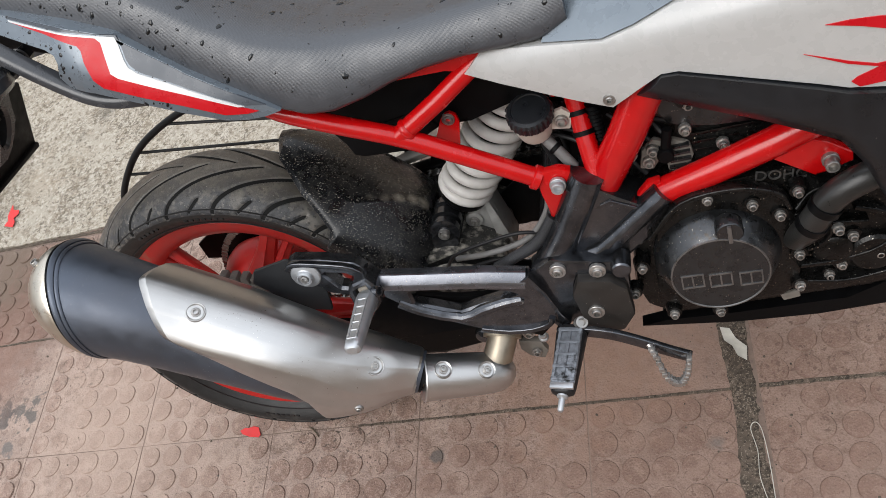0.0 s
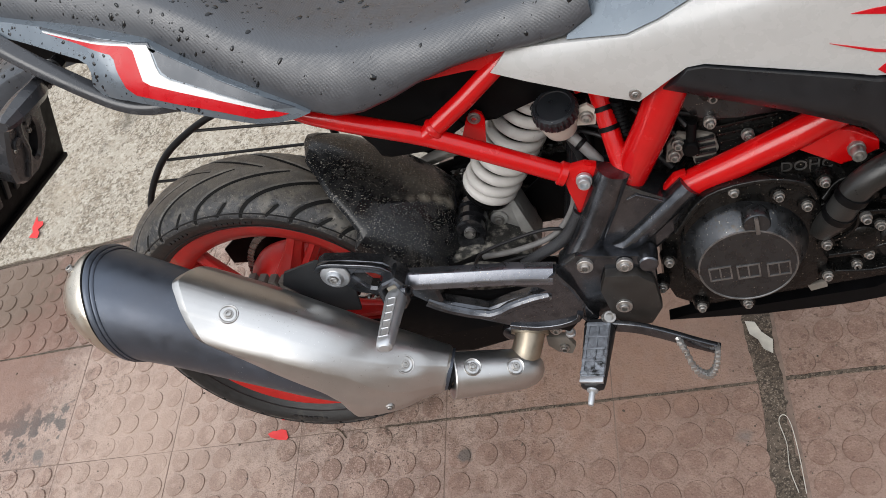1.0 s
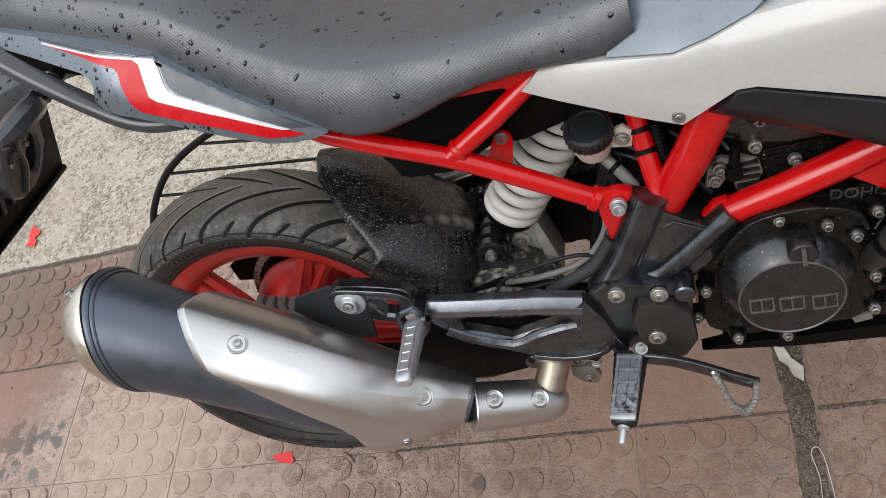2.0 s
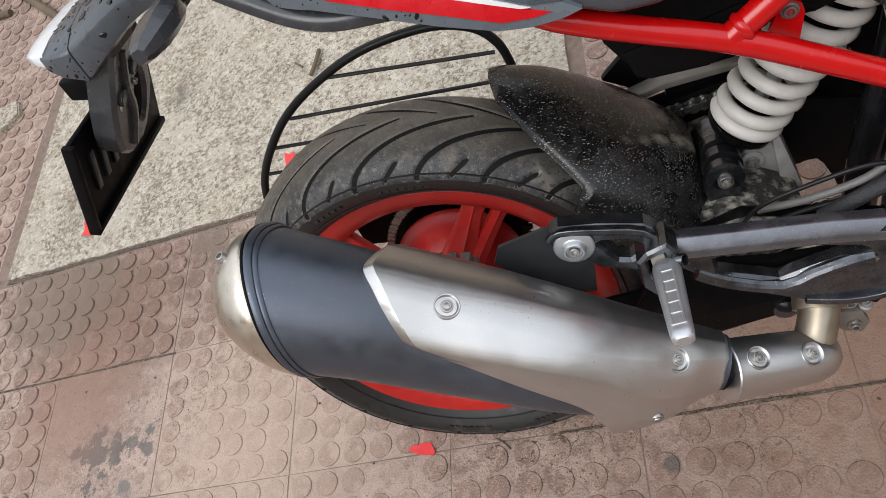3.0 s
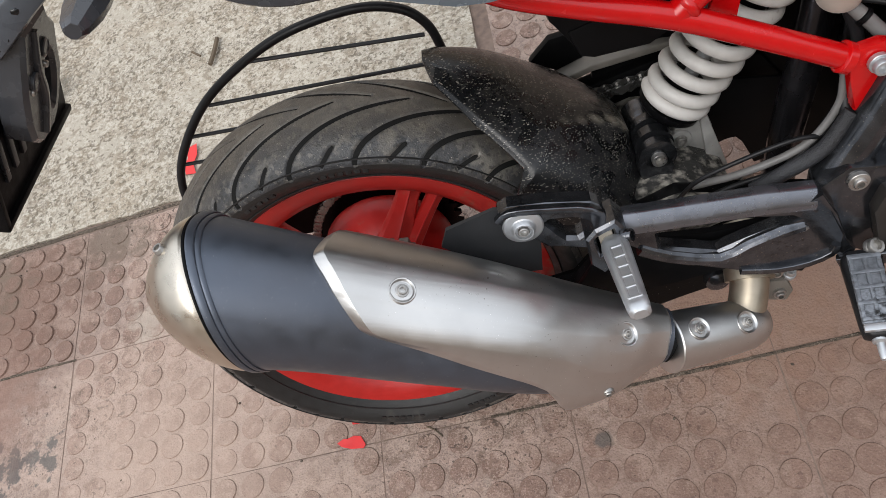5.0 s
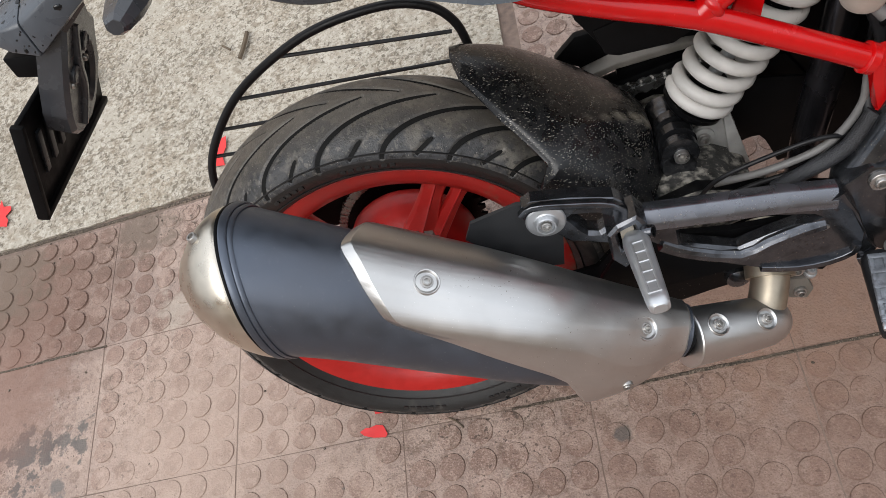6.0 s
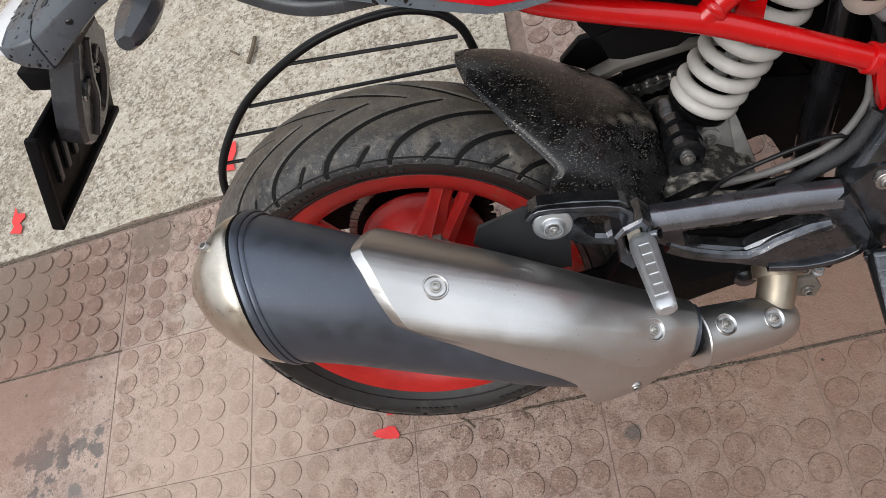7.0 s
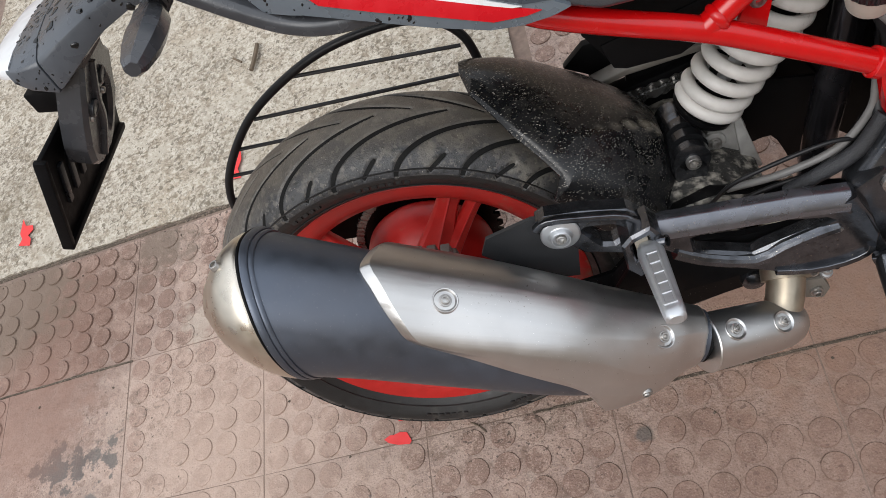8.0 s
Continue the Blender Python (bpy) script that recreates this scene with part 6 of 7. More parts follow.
part("undertail", prism([(-0.15, 0.66), (0.30, 0.455), (0.27, 0.43), (0.08, 0.515), (-0.12, 0.60)], -0.075, 0.075, 0.006), BLACK, bike, "black plastic undertray")

tank_z = lerp_table([(0.5, 0.432), (0.626, 0.438), (0.703, 0.445), (0.78, 0.458), (0.873, 0.475), (1.1, 0.515)])
fold_z = lerp_table([(0.5, 0.40), (0.60, 0.412), (0.68, 0.388), (0.75, 0.37), (1.1, 0.37)])


def tank_depth(x, z):
    return -0.135 - 0.27 * (min(max(x, 0.5), 1.0) - 0.524) + 0.5 * (z - tank_z(x) + math.sqrt((z - tank_z(x)) ** 2 + 0.00006)) + 0.16 * max(0.0, fold_z(x) - z) - 0.004


WHITE_TANK = [(0.524, 0.424), (0.551, 0.446), (0.62, 0.446), (0.688, 0.446), (0.722, 0.456), (0.765, 0.473), (0.841, 0.486), (1.05, 0.50), (1.05, 0.365), (0.941, 0.372), (0.91, 0.373), (0.886, 0.379), (0.759, 0.406), (0.741, 0.404), (0.712, 0.385), (0.684, 0.364), (0.657, 0.372), (0.609, 0.389), (0.554, 0.412)]
tank = part("tank_panel", drape(WHITE_TANK, tank_depth, 0.02), WHITE, bike, "glossy white fuel tank side panel")
part("tank_trim", drape([(0.622, 0.448), (0.688, 0.448), (0.722, 0.458), (0.765, 0.475), (0.80, 0.50), (0.665, 0.515), (0.645, 0.478), (0.629, 0.458)], tank_depth, 0.02, lift=-0.002), GREY, bike, "dark grey tank trim panel")
for poly in ([(0.892, 0.443), (0.912, 0.446), (0.932, 0.447), (0.99, 0.446), (0.99, 0.432), (0.94, 0.434), (0.919, 0.439)], [(0.873, 0.414), (0.91, 0.403), (0.933, 0.398), (0.99, 0.411), (0.99, 0.405), (0.935, 0.395), (0.91, 0.4)], [(0.912, 0.38), (0.917, 0.385), (0.937, 0.396), (0.99, 0.405), (0.99, 0.394), (0.937, 0.378), (0.919, 0.374)]):
    part("tank_decal", drape(poly, tank_depth, 0.002, lift=0.0012), DECAL_RED, tank, "red decal")
bolt(tank, (0.682, tank_depth(0.682, 0.376) - 0.001, 0.376), r=0.0048, washer=0.0080, height=0.003)
SHROUD_POLY = [(0.712, 0.374), (0.741, 0.403), (0.758, 0.4045), (0.886, 0.377), (0.91, 0.371), (0.941, 0.370), (1.05, 0.362), (1.05, 0.10), (0.985, 0.14), (0.942, 0.23), (0.923, 0.276), (0.903, 0.305), (0.833, 0.334), (0.752, 0.361)]
shroud_low = lerp_table([(0.712, 0.374), (0.752, 0.361), (0.833, 0.334), (0.903, 0.305), (0.923, 0.276), (0.942, 0.23), (0.985, 0.14), (1.05, 0.10)])


def shroud_depth(x, z):
    """Bulges outwards below the tank panel and rolls in towards its lower edge."""
    h = z - shroud_low(x)
    return tank_depth(x, max(z, 0.385)) + 0.002 - 0.012 * min(1.0, max(0.0, h) / 0.02) + 0.25 * max(0.0, 0.022 - h) ** 1.0 + 0.10 * max(0.0, z - 0.36)


part("side_shroud", drape(SHROUD_POLY, shroud_depth, 0.02, cell=0.007), SHROUD, bike, "textured black plastic side shroud")
part("tank_core", loft([[Vector((x, y, z)) for y, z in ((-w, 0.38), (-w, 0.46), (-w * 0.6, 0.46 + h), (w * 0.6, 0.46 + h), (w, 0.46), (w, 0.38))] for x, w, h in ((0.60, 0.10, 0.03), (0.70, 0.125, 0.07), (0.85, 0.15, 0.12), (1.06, 0.16, 0.13))]), GREY, bike, "grey fuel tank")

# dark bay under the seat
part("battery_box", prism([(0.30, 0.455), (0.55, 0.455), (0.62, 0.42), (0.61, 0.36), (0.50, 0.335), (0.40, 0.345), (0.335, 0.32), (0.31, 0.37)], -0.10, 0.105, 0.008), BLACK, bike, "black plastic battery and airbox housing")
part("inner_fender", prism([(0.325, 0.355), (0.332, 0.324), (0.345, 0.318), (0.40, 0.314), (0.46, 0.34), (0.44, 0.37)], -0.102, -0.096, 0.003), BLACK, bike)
# near-black sheet added as a backdrop, standing in for shade behind the spring
part("bay_shade_backing", prism([(0.345, 0.150), (0.42, 0.178), (0.46, 0.30), (0.50, 0.40), (0.66, 0.40), (0.72, 0.25), (0.69, -0.05), (0.625, -0.075), (0.585, -0.035), (0.570, 0.012), (0.519, 0.008), (0.494, -0.004), (0.433, 0.010), (0.33, 0.06)], 0.118, 0.130, 0.003), BLACK, bike)
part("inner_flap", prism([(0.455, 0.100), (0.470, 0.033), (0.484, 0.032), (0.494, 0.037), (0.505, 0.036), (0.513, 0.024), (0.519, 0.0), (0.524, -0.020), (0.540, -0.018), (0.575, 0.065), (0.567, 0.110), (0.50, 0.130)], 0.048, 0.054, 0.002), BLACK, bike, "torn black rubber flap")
part("far_hanger", sweep([(0.30, 0.150, 0.150), (0.36, 0.146, 0.156), (0.44, 0.14, 0.158)], rounded_rect(0.012, 0.010, 0.003), up=(0, 1, 0)), BLACK_METAL, bike)
part("far_footrest_fin", prism([(0.268, 0.182), (0.302, 0.208), (0.330, 0.208), (0.333, 0.176), (0.345, 0.142), (0.298, 0.160)], 0.135, 0.150, 0.004), BLACK, bike)
part("chain_guard", sweep([(0.10, 0.080, 0.125), (0.25, 0.080, 0.125), (0.36, 0.080, 0.120)], rounded_rect(0.03, 0.004, 0.002), up=(0, 1, 0)), BLACK_METAL, bike)
part("footrest_plate", prism([(0.53, 0.14), (0.65, 0.14), (0.66, 0.03), (0.56, 0.03)], 0.14, 0.17, 0.005), BLACK_METAL, bike)

# engine ---------------------------------------------------------------
engine = part("crankcase", prism([(0.655, 0.05), (0.668, 0.155), (0.73, 0.205), (0.86, 0.215), (0.93, 0.20), (1.02, 0.13), (1.03, 0.02), (0.98, -0.008), (0.70, -0.015), (0.665, 0.01)], -0.150, 0.15, 0.012), ENGINE, bike, "black cast engine, dusty")
part("side_cover", prism([(0.685, 0.06), (0.70, 0.165), (0.745, 0.208), (0.82, 0.205), (0.86, 0.180), (0.87, 0.09), (0.862, 0.03), (0.84, 0.012), (0.72, 0.012), (0.69, 0.03)], -0.166, -0.148, 0.006), ENGINE, engine)
CC = Vector((0.767, 0, 0.103))
cover_ob = part("clutch_cover", lathe([(0.079, 0.150), (0.078, 0.166), (0.0735, 0.1755), (0.0605, 0.2000), (0.0590, 0.2012), (0.0580, 0.2003), (0.047, 0.2004), (0.036, 0.2004), (0.025, 0.2004), (0.014, 0.2004), (0.005, 0.2004)], (CC.x, 0, CC.z), OUT, 72), COVER, engine, "round dark grey clutch cover", sharp=25)
part("face_rim", lathe([(0.0605, 0.2000), (0.0600, 0.2016), (0.0585, 0.2018), (0.0578, 0.2003)], (CC.x, 0, CC.z), OUT, 72), MARK, cover_ob)
part("filler_cap", lathe([(0.0165, 0.180), (0.0165, 0.199), (0.015, 0.201), (0.0135, 0.2005), (0.001, 0.2005)], (CC.x + 0.018, 0, CC.z + 0.066), OUT, 28), COVER, cover_ob)
part("filler_grip", box((CC.x + 0.0155, -0.2045, CC.z + 0.053), (CC.x + 0.0205, -0.199, CC.z + 0.079), 0.001), MARK, cover_ob)
# embossed brand mark, as plain bars
for dx in (-0.034, 0.0, 0.036):
    for x0, x1, z0, z1 in ((-0.014, 0.014, 0.0085, 0.0105), (-0.014, 0.014, -0.0125, -0.0105), (-0.014, -0.012, -0.0105, 0.0085), (0.012, 0.014, -0.0105, 0.0085), (-0.001, 0.001, -0.0105, 0.0085)):
        part("embossed_bar", box((CC.x + dx + x0, -0.2022, CC.z - 0.008 - 0.10 * dx + z0), (CC.x + dx + x1, -0.2000, CC.z - 0.008 - 0.10 * dx + z1), 0.0005), MARK, cover_ob)
for x, z in ((0.766, 0.203), (0.816, 0.183), (0.846, 0.160), (0.868, 0.192), (0.864, 0.090), (0.862, 0.034), (0.915, 0.046), (0.929, 0.093), (0.959, 0.058), (0.760, 0.004), (0.700, 0.010), (0.672, 0.105), (0.655, 0.06), (0.90, 0.03)):
    yb = -0.168 if x < 0.87 else -0.152
    part("cover_boss", lathe([(0.012, 0), (0.010, 0.014)], (x, yb + 0.012, z), OUT, 16), ENGINE, engine)
    bolt(engine, (x, yb - 0.004, z), r=0.0056, washer=0.0078, height=0.0065)
part("water_pump", lathe([(0.036, 0.0), (0.036, 0.010), (0.033, 0.014), (0.030, 0.014), (0.028, 0.011), (0.020, 0.013), (0.010, 0.016)], (0.872, -0.150, 0.118), OUT, 36), ENGINE, engine)
part("water_hose", tube(smooth_line([(0.862, -0.158, 0.108), (0.875, -0.176, 0.136), (0.888, -0.184, 0.166), (0.903, -0.187, 0.190), (0.926, -0.187, 0.206), (0.955, -0.182, 0.212), (1.00, -0.165, 0.205), (1.03, -0.15, 0.20)], 6), 0.0175, 20), WATER_HOSE, engine, "thick dusty dark grey coolant hose")
for at, ax in (((0.880, -0.179, 0.146), (0.4, -0.25, 0.9)), ((0.894, -0.186, 0.176), (0.45, -0.1, 0.9))):
    clamp = part("hose_clamp", lathe([(0.0178, -0.0055), (0.0195, -0.0050), (0.0195, 0.0050), (0.0178, 0.0055)], at, ax, 24), DEEP_METAL, engine)
bolt(engine, (0.905, -0.198, 0.148), r=0.0055, washer=0.008, height=0.008)
# cast webs and rims over the crankcase
for line in ([(0.690, 0.155), (0.735, 0.205), (0.80, 0.213), (0.845, 0.196), (0.858, 0.170)], [(0.862, 0.165), (0.885, 0.180), (0.93, 0.182)], [(0.862, 0.072), (0.90, 0.060), (0.95, 0.070), (0.985, 0.095)], [(0.930, 0.145), (0.962, 0.130), (0.985, 0.095)], [(0.87, 0.03), (0.92, 0.022), (0.97, 0.03)], [(0.905, 0.125), (0.945, 0.120)]):
    part("casting_web", sweep(smooth_line([(x, -0.156 if x > 0.865 else -0.168, z) for x, z in line], 4), rounded_rect(0.008, 0.0032, 0.002), up=(0, 1, 0)), ENGINE, engine)
part("casting_boss", lathe([(0.030, 0.0), (0.030, 0.008), (0.026, 0.012), (0.001, 0.012)], (0.952, -0.150, 0.062), OUT, 28), ENGINE, engine)
part("casting_boss", lathe([(0.024, 0.0), (0.024, 0.010), (0.020, 0.013), (0.001, 0.013)], (0.905, -0.150, 0.075), OUT, 28), ENGINE, engine)
part("sump_plate", prism([(0.838, 0.004), (0.862, 0.008), (0.864, -0.004), (0.842, -0.008)], -0.156, -0.150, 0.002), CASTING, engine)
part("cylinder", prism([(0.73, 0.20), (0.72, 0.30), (0.75, 0.37), (0.92, 0.36), (0.95, 0.22), (0.93, 0.19)], -0.118, 0.118, 0.01), ENGINE, engine)
for k in range(6):
    z = 0.218 + 0.012 * k
    part("cylinder_rib", box((0.76, -0.124, z), (0.93, -0.112, z + 0.004), 0.001), ENGINE, engine)
part("sensor_plate", prism([(0.694, 0.236), (0.700, 0.262), (0.716, 0.276), (0.728, 0.270), (0.722, 0.248), (0.710, 0.232)], -0.130, -0.122, 0.002), CASTING, engine)
part("fin_plate", prism([(0.737, 0.268), (0.757, 0.257), (0.760, 0.238), (0.748, 0.216), (0.727, 0.220), (0.726, 0.240)], -0.124, -0.112, 0.003), CASTING, engine)
for k in range(4):
    part("fin", box((0.729 + 0.002 * k, -0.130, 0.226 + 0.010 * k), (0.756, -0.122, 0.229 + 0.010 * k), 0.0008), COVER, engine)
part("sensor_plug", merged(lathe([(0.010, 0.0), (0.010, 0.012), (0.0085, 0.014), (0.001, 0.014)], (0.727, -0.130, 0.256), OUT, 20), lathe([(0.006, 0.0), (0.006, 0.03)], (0.728, -0.135, 0.262), (0.2, 0, 1), 14)), BLACK, engine)
part("head_bracket", prism([(0.728, 0.338), (0.724, 0.318), (0.735, 0.294), (0.756, 0.283), (0.785, 0.279), (0.84, 0.272), (0.87, 0.29), (0.84, 0.33)], -0.128, -0.118, 0.003), COVER, engine)
for p in ((0.713, -0.134, 0.263), (0.706, -0.134, 0.247), (0.687, -0.130, 0.259), (0.762, -0.132, 0.318), (0.754, -0.132, 0.283), (0.794, -0.130, 0.252)):
    bolt(engine, p, r=0.006, washer=0.009, height=0.008)
for pts in ([(0.665, -0.09, 0.30), (0.69, -0.10, 0.275), (0.70, -0.11, 0.25), (0.695, -0.115, 0.225)], [(0.70, -0.10, 0.31), (0.715, -0.112, 0.295), (0.727, -0.125, 0.28)], [(0.66, -0.10, 0.27), (0.685, -0.115, 0.24), (0.70, -0.12, 0.22)]):
    part("wire", tube(smooth_line(pts, 5), 0.0042, 8), HOSE, engine)
part("head_cover", prism([(0.74, 0.335), (0.77, 0.365), (0.86, 0.36), (0.86, 0.31), (0.80, 0.305), (0.75, 0.315)], -0.135, -0.10, 0.006), ENGINE, engine)


def raised_text(text, size, m, material, parent, name):
    cu = bpy.data.curves.new(name, "FONT")
    cu.body, cu.size, cu.extrude = text, size, 0.0008
    ob = bpy.data.objects.new(name, cu)
    scene.collection.objects.link(ob)
    me = bpy.data.meshes.new_from_object(ob.evaluated_get(bpy.context.evaluated_depsgraph_get()))
    bpy.data.objects.remove(ob)
    me.materials.clear()
    me.materials.append(material)
    o = new(name, me)
    o.parent = parent
    o.matrix_local = m
    return o


raised_text("DOHC", 0.020, pose(0.822, -0.1520, 0.204, 90, 7, 0), MARK, engine, "raised_lettering")
part("belly_pan", drape([(0.651, -0.030), (0.685, -0.024), (0.777, -0.026), (0.922, -0.024), (0.968, -0.003), (1.05, 0.03), (1.05, -0.036), (0.968, -0.043), (0.886, -0.049), (0.776, -0.045)], lambda x, z: -0.150, 0.02), BLACK, bike, "black plastic belly pan")
part("belly_floor", box((0.68, -0.14, -0.046), (1.05, 0.14, -0.038), 0.003), BLACK, bike)

# tail: lamp arm, number plate carrier, indicator ---------------------------
def tail_section(rows):
    return loft([[Vector((x, y * w, zb + (zt - zb) * v)) for y, v in ((-0.85, 0.0), (-0.99, 0.05), (-1, 0.10), (-0.995, 0.60), (-0.985, 0.66), (-0.955, 0.71), (-0.7, 0.90), (-0.35, 0.98), (0, 1.0), (0.35, 0.98), (0.7, 0.90), (0.955, 0.71), (0.985, 0.66), (0.995, 0.60), (1, 0.10), (0.99, 0.05), (0.85, 0.0))] for x, w, zb, zt in rows])


arm = part("tail_arm", tail_section([(0.06, 0.058, 0.558, 0.578), (-0.04, 0.064, 0.556, 0.582), (-0.10, 0.070, 0.555, 0.584), (-0.135, 0.082, 0.548, 0.584), (-0.152, 0.096, 0.541, 0.583), (-0.170, 0.101, 0.532, 0.581), (-0.192, 0.102, 0.521, 0.576), (-0.2030, 0.1015, 0.5157, 0.5735), (-0.2045, 0.1005, 0.5165, 0.5725), (-0.206, 0.098, 0.520, 0.569)]), DARK_GREY, bike, "dark grey plastic tail arm beaded with rain", sharp=32)
arm_end = part("tail_cap", tail_section([(-0.2060, 0.098, 0.520, 0.569), (-0.2068, 0.1005, 0.5155, 0.5720), (-0.2085, 0.1012, 0.5133, 0.5725), (-0.235, 0.098, 0.526, 0.566), (-0.248, 0.094, 0.537, 0.563)]), DARK_GREY, arm, sharp=32)
part("tail_lamp", tail_section([(-0.244, 0.093, 0.541, 0.5635), (-0.262, 0.086, 0.543, 0.5625), (-0.278, 0.074, 0.545, 0.560), (-0.286, 0.055, 0.547, 0.557)]), LENS, arm, "pale clear tail lamp lens")
CT, CN, CU = Vector((-0.178, 0, 0.527)), Vector((0.843, 0, -0.535)), Vector((0.535, 0, 0.843))
CARRIER = Matrix(((0, -CN.x, CU.x, CT.x), (1, 0, 0, 0), (0, -CN.z, CU.z, CT.z), (0, 0, 0, 1)))


def on_carrier(bm):
    """From the carrier's own axes (across, inwards, up its slant) to the motorcycle's."""
    bmesh.ops.transform(bm, matrix=CARRIER, verts=bm.verts)
    return bm


carrier = part("plate_carrier", on_carrier(merged(
    framed_plate([(-0.085, 0.0), (-0.091, -0.03), (-0.096, -0.07), (-0.095, -0.105), (-0.086, -0.132), (-0.066, -0.148), (-0.03, -0.150), (-0.012, -0.140), (0.002, -0.120), (0.014, -0.092), (0.010, -0.070), (0.006, -0.048), (0.004, -0.030), (-0.010, -0.020), (-0.022, 0.0)],
                 [(-0.024 + 0.015 * math.cos(2 * math.pi * k / 20), -0.088 + 0.036 * math.sin(2 * math.pi * k / 20)) for k in range(20)], -0.002, 0.028, 0.005),
    box((-0.06, 0.020, -0.135), (-0.004, 0.027, -0.035), 0.002),
    sweep(smooth_line([(-0.060, -0.001, -0.008), (-0.064, -0.003, -0.050), (-0.052, -0.003, -0.090), (-0.060, -0.002, -0.135)], 4), rounded_rect(0.005, 0.004, 0.002), up=(0, 1, 0)),
    *[lathe([(0.0105, 0.004), (0.0105, -0.005), (0.0085, -0.006), (0.0070, -0.005)], (x, 0, z), (0, 1, 0), 20) for x, z in ((-0.038, -0.040), (-0.074, -0.060))])), RAIL, bike, "black plastic number plate carrier", sharp=30)
part("reflector_flap", prism([(-0.272, 0.515), (-0.225, 0.505), (-0.235, 0.478), (-0.272, 0.490)], -0.07, 0.06, 0.003), BLACK, carrier)
pd = Vector((-0.055, 0, -0.112)).normalized()
pn = Vector((0.112, 0, -0.055)).normalized()
P0 = Vector((-0.262, 0, 0.468))


def plate_piece(a0, a1, y0, y1, t0, t1, bevel=0.002):
    bm = box((a0, y0, t0), (a1, y1, t1), bevel)
    m = Matrix((tuple((pd.x, 0, pn.x, P0.x)), tuple((pd.y, 1, pn.y, P0.y)), tuple((pd.z, 0, pn.z, P0.z)), (0, 0, 0, 1)))
    bmesh.ops.transform(bm, matrix=m, verts=bm.verts)
    return bm


numplate = part("plate_holder", plate_piece(0, 0.128, -0.136, 0.10, -0.006, 0.0), BLACK, bike, "black plastic plate holder seen from its ribbed side")
for k in range(4):
    part("plate_slot", plate_piece(0.03 + 0.0 * k, 0.085, -0.105 + 0.026 * k, -0.095 + 0.026 * k, 0.0, 0.004, 0.001), SHROUD, numplate)
part("plate_rim", plate_piece(0, 0.128, -0.138, -0.130, -0.008, 0.006), BLACK, numplate)
part("plate_rim", plate_piece(0.121, 0.130, -0.138, 0.10, -0.008, 0.006), BLACK, numplate)
for p in ((-0.213, -0.038, 0.477), (-0.219, -0.080, 0.470)):
    bolt(carrier, p, axis=CN, r=0.0045, washer=0.0068, height=0.008)


def indicator(y_sign):
    rows = ((-0.040, 0.085, 0.575, 0.010, 0.010), (-0.044, 0.138, 0.571, 0.011, 0.011), (-0.042, 0.146, 0.571, 0.016, 0.013), (-0.037, 0.162, 0.572, 0.0180, 0.0135), (-0.033, 0.190, 0.574, 0.0190, 0.0140), (-0.032, 0.212, 0.574, 0.0165, 0.0130), (-0.032, 0.236, 0.574, 0.0110, 0.0095), (-0.032, 0.243, 0.574, 0.0070, 0.0060))
    bms = [loft([[Vector((x, y_sign * y, z)) + Vector((1, 0, 0.25)) * (a * ra) + Vector((-0.25, 0, 1)) * (b * rb) for a, b in ((1.0, 0.25), (0.62, 0.95), (-0.62, 0.95), (-1.0, 0.25), (-0.85, -0.6), (-0.4, -1.0), (0.4, -1.0), (0.85, -0.6))] for x, y, z, ra, rb in rows])]
    for k in range(5):
        bms.append(lathe([(0.0110, -0.0018), (0.0135, 0), (0.0110, 0.0018)], (-0.0410 - 0.0006 * k, y_sign * (0.100 + 0.007 * k), 0.5738 - 0.0005 * k), (0, y_sign, 0), 16))
    return merged(*bms)


for sgn in (-1, 1):
    ind = part("turn_signal", indicator(sgn), RAIL, bike, "dark grey rubber-stalked turn signal", sharp=22)
part("side_stand", tube([(0.56, 0.15, 0.0), (0.58, 0.20, -0.17), (0.585, 0.235, -0.365)], 0.010, 12), BLACK_METAL, bike, "black side stand folded down")

# front wheel, standing on the same ground
part("front_tyre", lathe([(0.222, -0.045), (0.245, -0.055), (0.27, -0.05), (0.292, -0.03), (0.298, 0), (0.292, 0.03), (0.27, 0.05), (0.245, 0.055), (0.222, 0.045)], (1.374, 0, -0.004), AX, 64), RUBBER, bike)
part("front_fork", tube([(1.374, -0.10, 0.0), (1.22, -0.10, 0.42)], 0.024, 14), BLACK_METAL, bike)
part("front_fork", tube([(1.374, 0.10, 0.0), (1.22, 0.10, 0.42)], 0.024, 14), BLACK_METAL, bike)
part("radiator", box((1.05, -0.14, 0.05), (1.09, 0.14, 0.34), 0.006), BLACK, bike)

# rain drops on the seat, tail panel and tail arm
WATER = surface("rain_water", (0.006, 0.007, 0.008), 0.06, vary=0.1, bump=0.0, rough_vary=0.02)


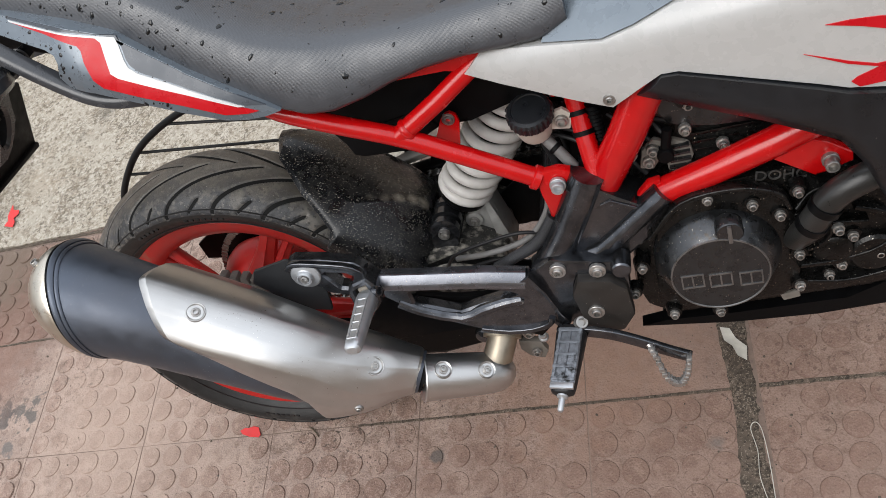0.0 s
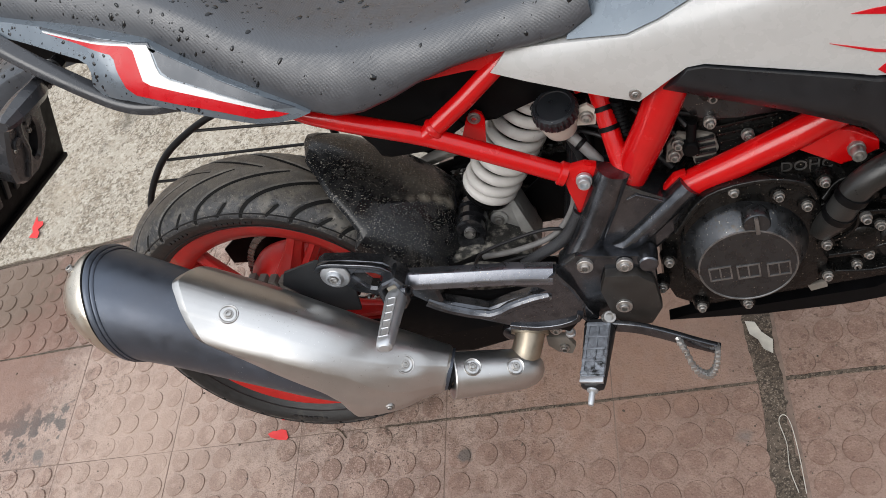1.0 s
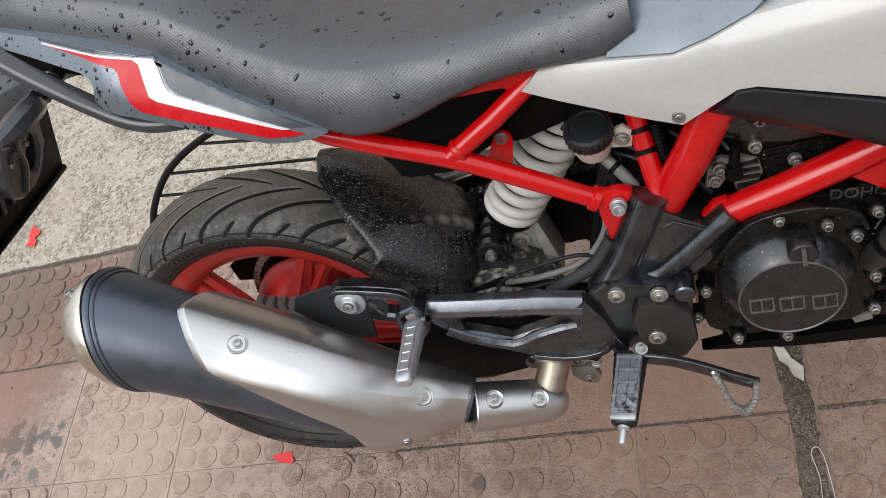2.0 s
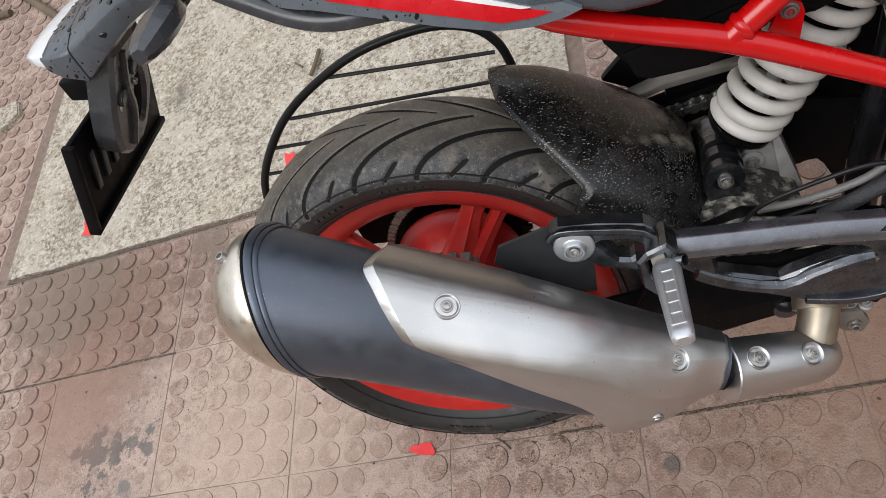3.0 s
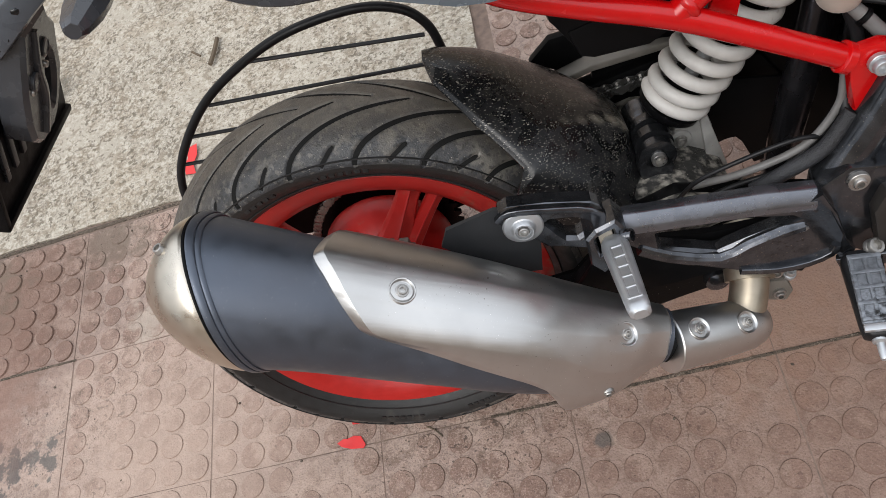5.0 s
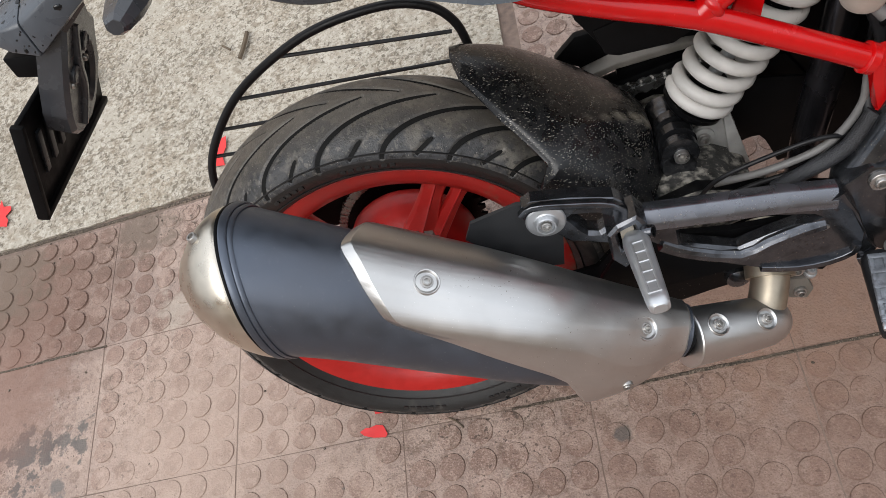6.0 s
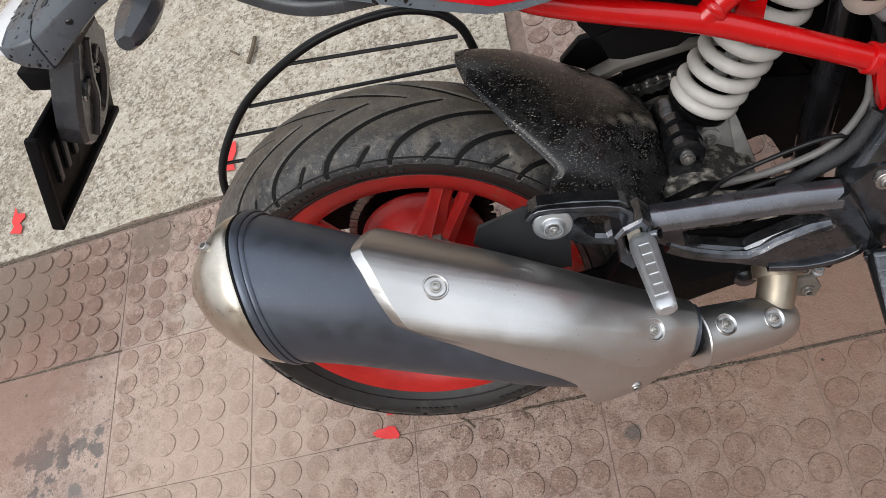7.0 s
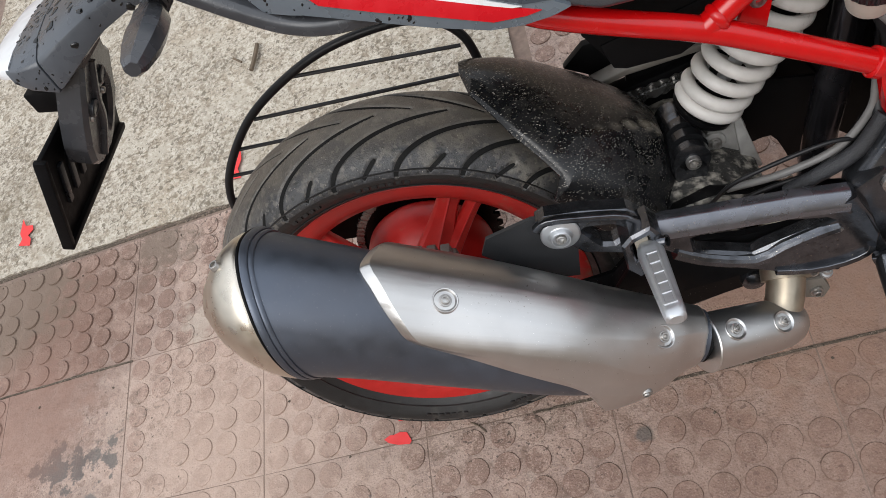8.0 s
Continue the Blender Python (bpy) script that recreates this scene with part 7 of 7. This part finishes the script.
def drops(target, count, sizes, keep, seed):
    rng = random.Random(seed)
    me = target.data
    me.calc_loop_triangles()
    tris = [t for t in me.loop_triangles if keep((sum((me.vertices[v].co for v in t.vertices), Vector()) / 3), t.normal)]
    areas = np.cumsum([t.area for t in tris])
    bm = bmesh.new()
    for _ in range(count):
        t = tris[int(np.searchsorted(areas, rng.random() * areas[-1]))]
        a, b, c = (me.vertices[v].co for v in t.vertices)
        u, v = sorted((rng.random(), rng.random()))
        p = a * u + b * (v - u) + c * (1 - v)
        n = t.normal.normalized()
        x = n.orthogonal().normalized()
        y = n.cross(x)
        r = sizes[0] + (sizes[1] - sizes[0]) * rng.random() ** 3
        turn, long = rng.uniform(0, 6.28), rng.uniform(0.8, 1.6)
        rings = []
        for k, h in ((1.0, -0.1), (0.92, 0.14), (0.6, 0.30)):
            ring = []
            for i in range(8):
                q = 2 * math.pi * i / 8
                w = k * (1 + 0.22 * math.sin(2 * q + turn) + 0.12 * math.sin(3 * q))
                ring.append(bm.verts.new(p + n * (h * r) + (x * math.cos(q + turn) * long + y * math.sin(q + turn)) * r * w))
            rings.append(ring)
        top = bm.verts.new(p + n * r * 0.36)
        for s, e in zip(rings, rings[1:]):
            for i in range(8):
                bm.faces.new((s[i], s[(i + 1) % 8], e[(i + 1) % 8], e[i]))
        for i in range(8):
            bm.faces.new((rings[-1][i], rings[-1][(i + 1) % 8], top))
    return tagged(part("water_beading", bm, WATER, target), "scattered rain drops", kind="stuff")


drops(seat, 380, (0.0007, 0.0034), lambda p, n: p.y < -0.02 and n.z > -0.1 and p.x < 0.27, 1)
drops(seat, 40, (0.0008, 0.0040), lambda p, n: p.y < -0.02 and n.z > -0.1 and 0.27 < p.x < 0.56, 2)
drops(seat, 45, (0.0008, 0.0036), lambda p, n: p.y < -0.08 and n.z > -0.1 and p.x > 0.56, 3)
drops(tail, 150, (0.0006, 0.0026), lambda p, n: n.y < -0.3 and p.x < 0.2, 4)
drops(arm, 260, (0.0010, 0.0046), lambda p, n: n.z > 0.0, 5)
drops(arm_end, 110, (0.0010, 0.0040), lambda p, n: n.z > 0.0, 6)

# ---- paving: coin-studded cement tiles ----
TX, TY, T0X, T0Y, GAP = 0.325, 0.310, -0.470, -0.136, 0.0017


def tile_mesh(seed, studs, wide=TX, columns=6, rise=1.0):
    """A cement tile with its grid of worn round studs."""
    rng = random.Random(seed)
    bm = bmesh.new()
    w, h = wide - GAP, TY - GAP
    b = box((-w / 2, -h / 2, -0.028), (w / 2, h / 2, 0.0), 0.0009)
    me = bpy.data.meshes.new("tmp")
    b.to_mesh(me)
    b.free()
    bm.from_mesh(me)
    bpy.data.meshes.remove(me)
    if studs:
        for i in range(columns):
            for j in range(6):
                wear = rng.random()
                if wear < 0.07 and rise < 1.5:
                    continue
                cx, cy = (i - (columns - 1) / 2) * w / (columns + 0.05), (j - 2.5) * h / 6.05
                r, top = 0.0216 + rng.uniform(-0.0010, 0.0010), (0.0008 + 0.0017 * min(1, wear * 1.3)) * rise
                cx, cy = cx + rng.uniform(-0.0008, 0.0008), cy + rng.uniform(-0.0008, 0.0008)
                n = 18
                low = [bm.verts.new((cx + (r + 0.0014) * math.cos(2 * math.pi * k / n), cy + (r + 0.0014) * math.sin(2 * math.pi * k / n), -0.0004)) for k in range(n)]
                up = [bm.verts.new((cx + r * math.cos(2 * math.pi * k / n), cy + r * math.sin(2 * math.pi * k / n), top)) for k in range(n)]
                for k in range(n):
                    bm.faces.new((low[k], low[(k + 1) % n], up[(k + 1) % n], up[k])).material_index = 2
                bm.faces.new(up).material_index = 1
    me = bpy.data.meshes.new("paving_tile")
    bm.to_mesh(me)
    bm.free()
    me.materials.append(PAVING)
    me.materials.append(STUD)
    me.materials.append(STUD_RIM)
    return me


def ragged_joint(start, end, width, seed, label):
    """A joint filled with packed earth, with ragged edges."""
    a, b = Vector((*start, 0)), Vector((*end, 0))
    along = (b - a).normalized()
    side = Vector((-along.y, along.x, 0))
    n = int((b - a).length / min(0.0125, width))
    bm = bmesh.new()
    rows = []
    for k in range(n + 1):
        p = a + (b - a) * (k / n)
        d = (b - a).length * k / n
        lo = -width / 2 + width * (0.2 * noise.noise((d * 9, seed, 2)) + 0.16 * noise.noise((d * 60, seed, 5)))
        hi = width / 2 + width * (0.2 * noise.noise((d * 8, seed + 4, 2)) + 0.16 * noise.noise((d * 57, seed + 3, 5)))
        row = []
        for i in range(9):
            f = i / 8
            edge = min(f, 1 - f)
            row.append(bm.verts.new(p + side * (lo + (hi - lo) * f) + UP * (-0.0012 + 0.0040 * min(1, edge * 5) + 0.0015 * noise.noise((f * 6, d * 60, seed)) * min(1, edge * 4))))
        rows.append(row)
    for p, q in zip(rows, rows[1:]):
        for i in range(8):
            bm.faces.new((p[i], p[i + 1], q[i + 1], q[i]))
    return tagged(finish("earth_joint", bm, EARTH), label, "joint", kind="structure")


ragged_joint((0.768, -1.6), (0.776, 1.4), 0.050, 1.0, "dark packed earth filling a wide paving joint")
ragged_joint((0.05, -0.137), (0.755, -0.135), 0.007, 2.0, "thin dark earth-filled paving joint")
ragged_joint((0.80, -0.134), (1.7, -0.136), 0.010, 3.0, "thin dark earth-filled paving joint")
# this strip paints the slab edge's shadow together with the crack
ragged_joint((-1.40, 0.494), (0.145, 0.494), 0.012, 6.0, "dark strip for the crack and edge shadow along the broken slab")
ragged_joint((-1.6, 0.173), (-0.79, 0.175), 0.007, 4.0, "thin dark earth-filled paving joint")
strip = smooth_line([(0.783, -0.328, 0.006), (0.777, -0.289, 0.007), (0.780, -0.248, 0.006), (0.775, -0.210, 0.006), (0.784, -0.200, 0.008), (0.792, -0.215, 0.007), (0.795, -0.268, 0.006), (0.794, -0.330, 0.006)], 6)
tagged(finish("plastic_strip", sweep(strip, rounded_rect(0.0016, 0.0006, 0.0004, 1), up=(0, 0, 1)), FOIL), "pale curled plastic strip lying on the earth joint", "litter")


def crumbs():
    """Grit and crumbs of earth scattered over the paving."""
    r = random.Random(31)
    bm = bmesh.new()
    for k in range(900):
        x, y = r.uniform(-1.9, 1.6), r.uniform(-0.75, 0.5)
        if k % 3 == 0:
            x, y = r.gauss(0.78, 0.06), r.uniform(-0.6, 0.3)
        elif k % 3 == 1:
            y = 0.49 + r.gauss(0, 0.02)
            x = r.uniform(-1.5, 0.1)
        if -0.12 < x < 0.12 and y > -0.09:
            continue
        size = 0.0006 + 0.0022 * r.random() ** 3
        m = Matrix.Translation((x, y, 0.0012 + size * 0.5)) @ Matrix.Rotation(r.uniform(0, 6), 4, "Z") @ Matrix.Diagonal((size * r.uniform(0.8, 1.6), size, size * 0.8, 1))
        bmesh.ops.create_icosphere(bm, subdivisions=1, radius=1, matrix=m)
    return tagged(finish("grit", bm, EARTH), "scattered grit and crumbs of earth", "grit", kind="stuff")


crumbs()
pavement = tagged(finish("pavement", box((-4.0, -3.0, -0.034), (4.0, 4.0, 0.0002), 0.0), MORTAR), "pink cement paving tiles with worn round studs", "pavement", kind="structure")
TILES = [tile_mesh(s, True) for s in range(5)]
FRESH = [tile_mesh(s, True, rise=1.6) for s in (41, 42, 43)]
SMOOTH = [tile_mesh(21, False), tile_mesh(22, False, 0.250)]
CUT_TILES = [tile_mesh(s, True, 0.250, 5) for s in (11, 12)]
rng = random.Random(4)
for i in range(-9, 10):
    for j in range(-8, 12):
        x = T0X + TX * (i + 0.5)
        y = T0Y + TY * (j + 0.5)
        if i == 3:                       # cut tile before the wide cement joint
            x = 0.630
        elif i > 3:
            x = 0.800 + TX * (i - 3.5)
        if y + TY / 2 > 0.52 and -1.42 < x < 0.26:
            continue
        me = rng.choice(CUT_TILES if i == 3 else FRESH if i < -1 else TILES)
        if j == 0 and i in (2, 3, -2):    # worn smooth
            me = SMOOTH[1 if i == 3 else 0]
        t = new("tile", me)
        t.parent = pavement
        t.matrix_local = pose(x, y, rng.uniform(0.0006, 0.0014), rng.uniform(-0.05, 0.05), rng.uniform(-0.05, 0.05), 180 * rng.randrange(2) + rng.uniform(-0.2, 0.2))
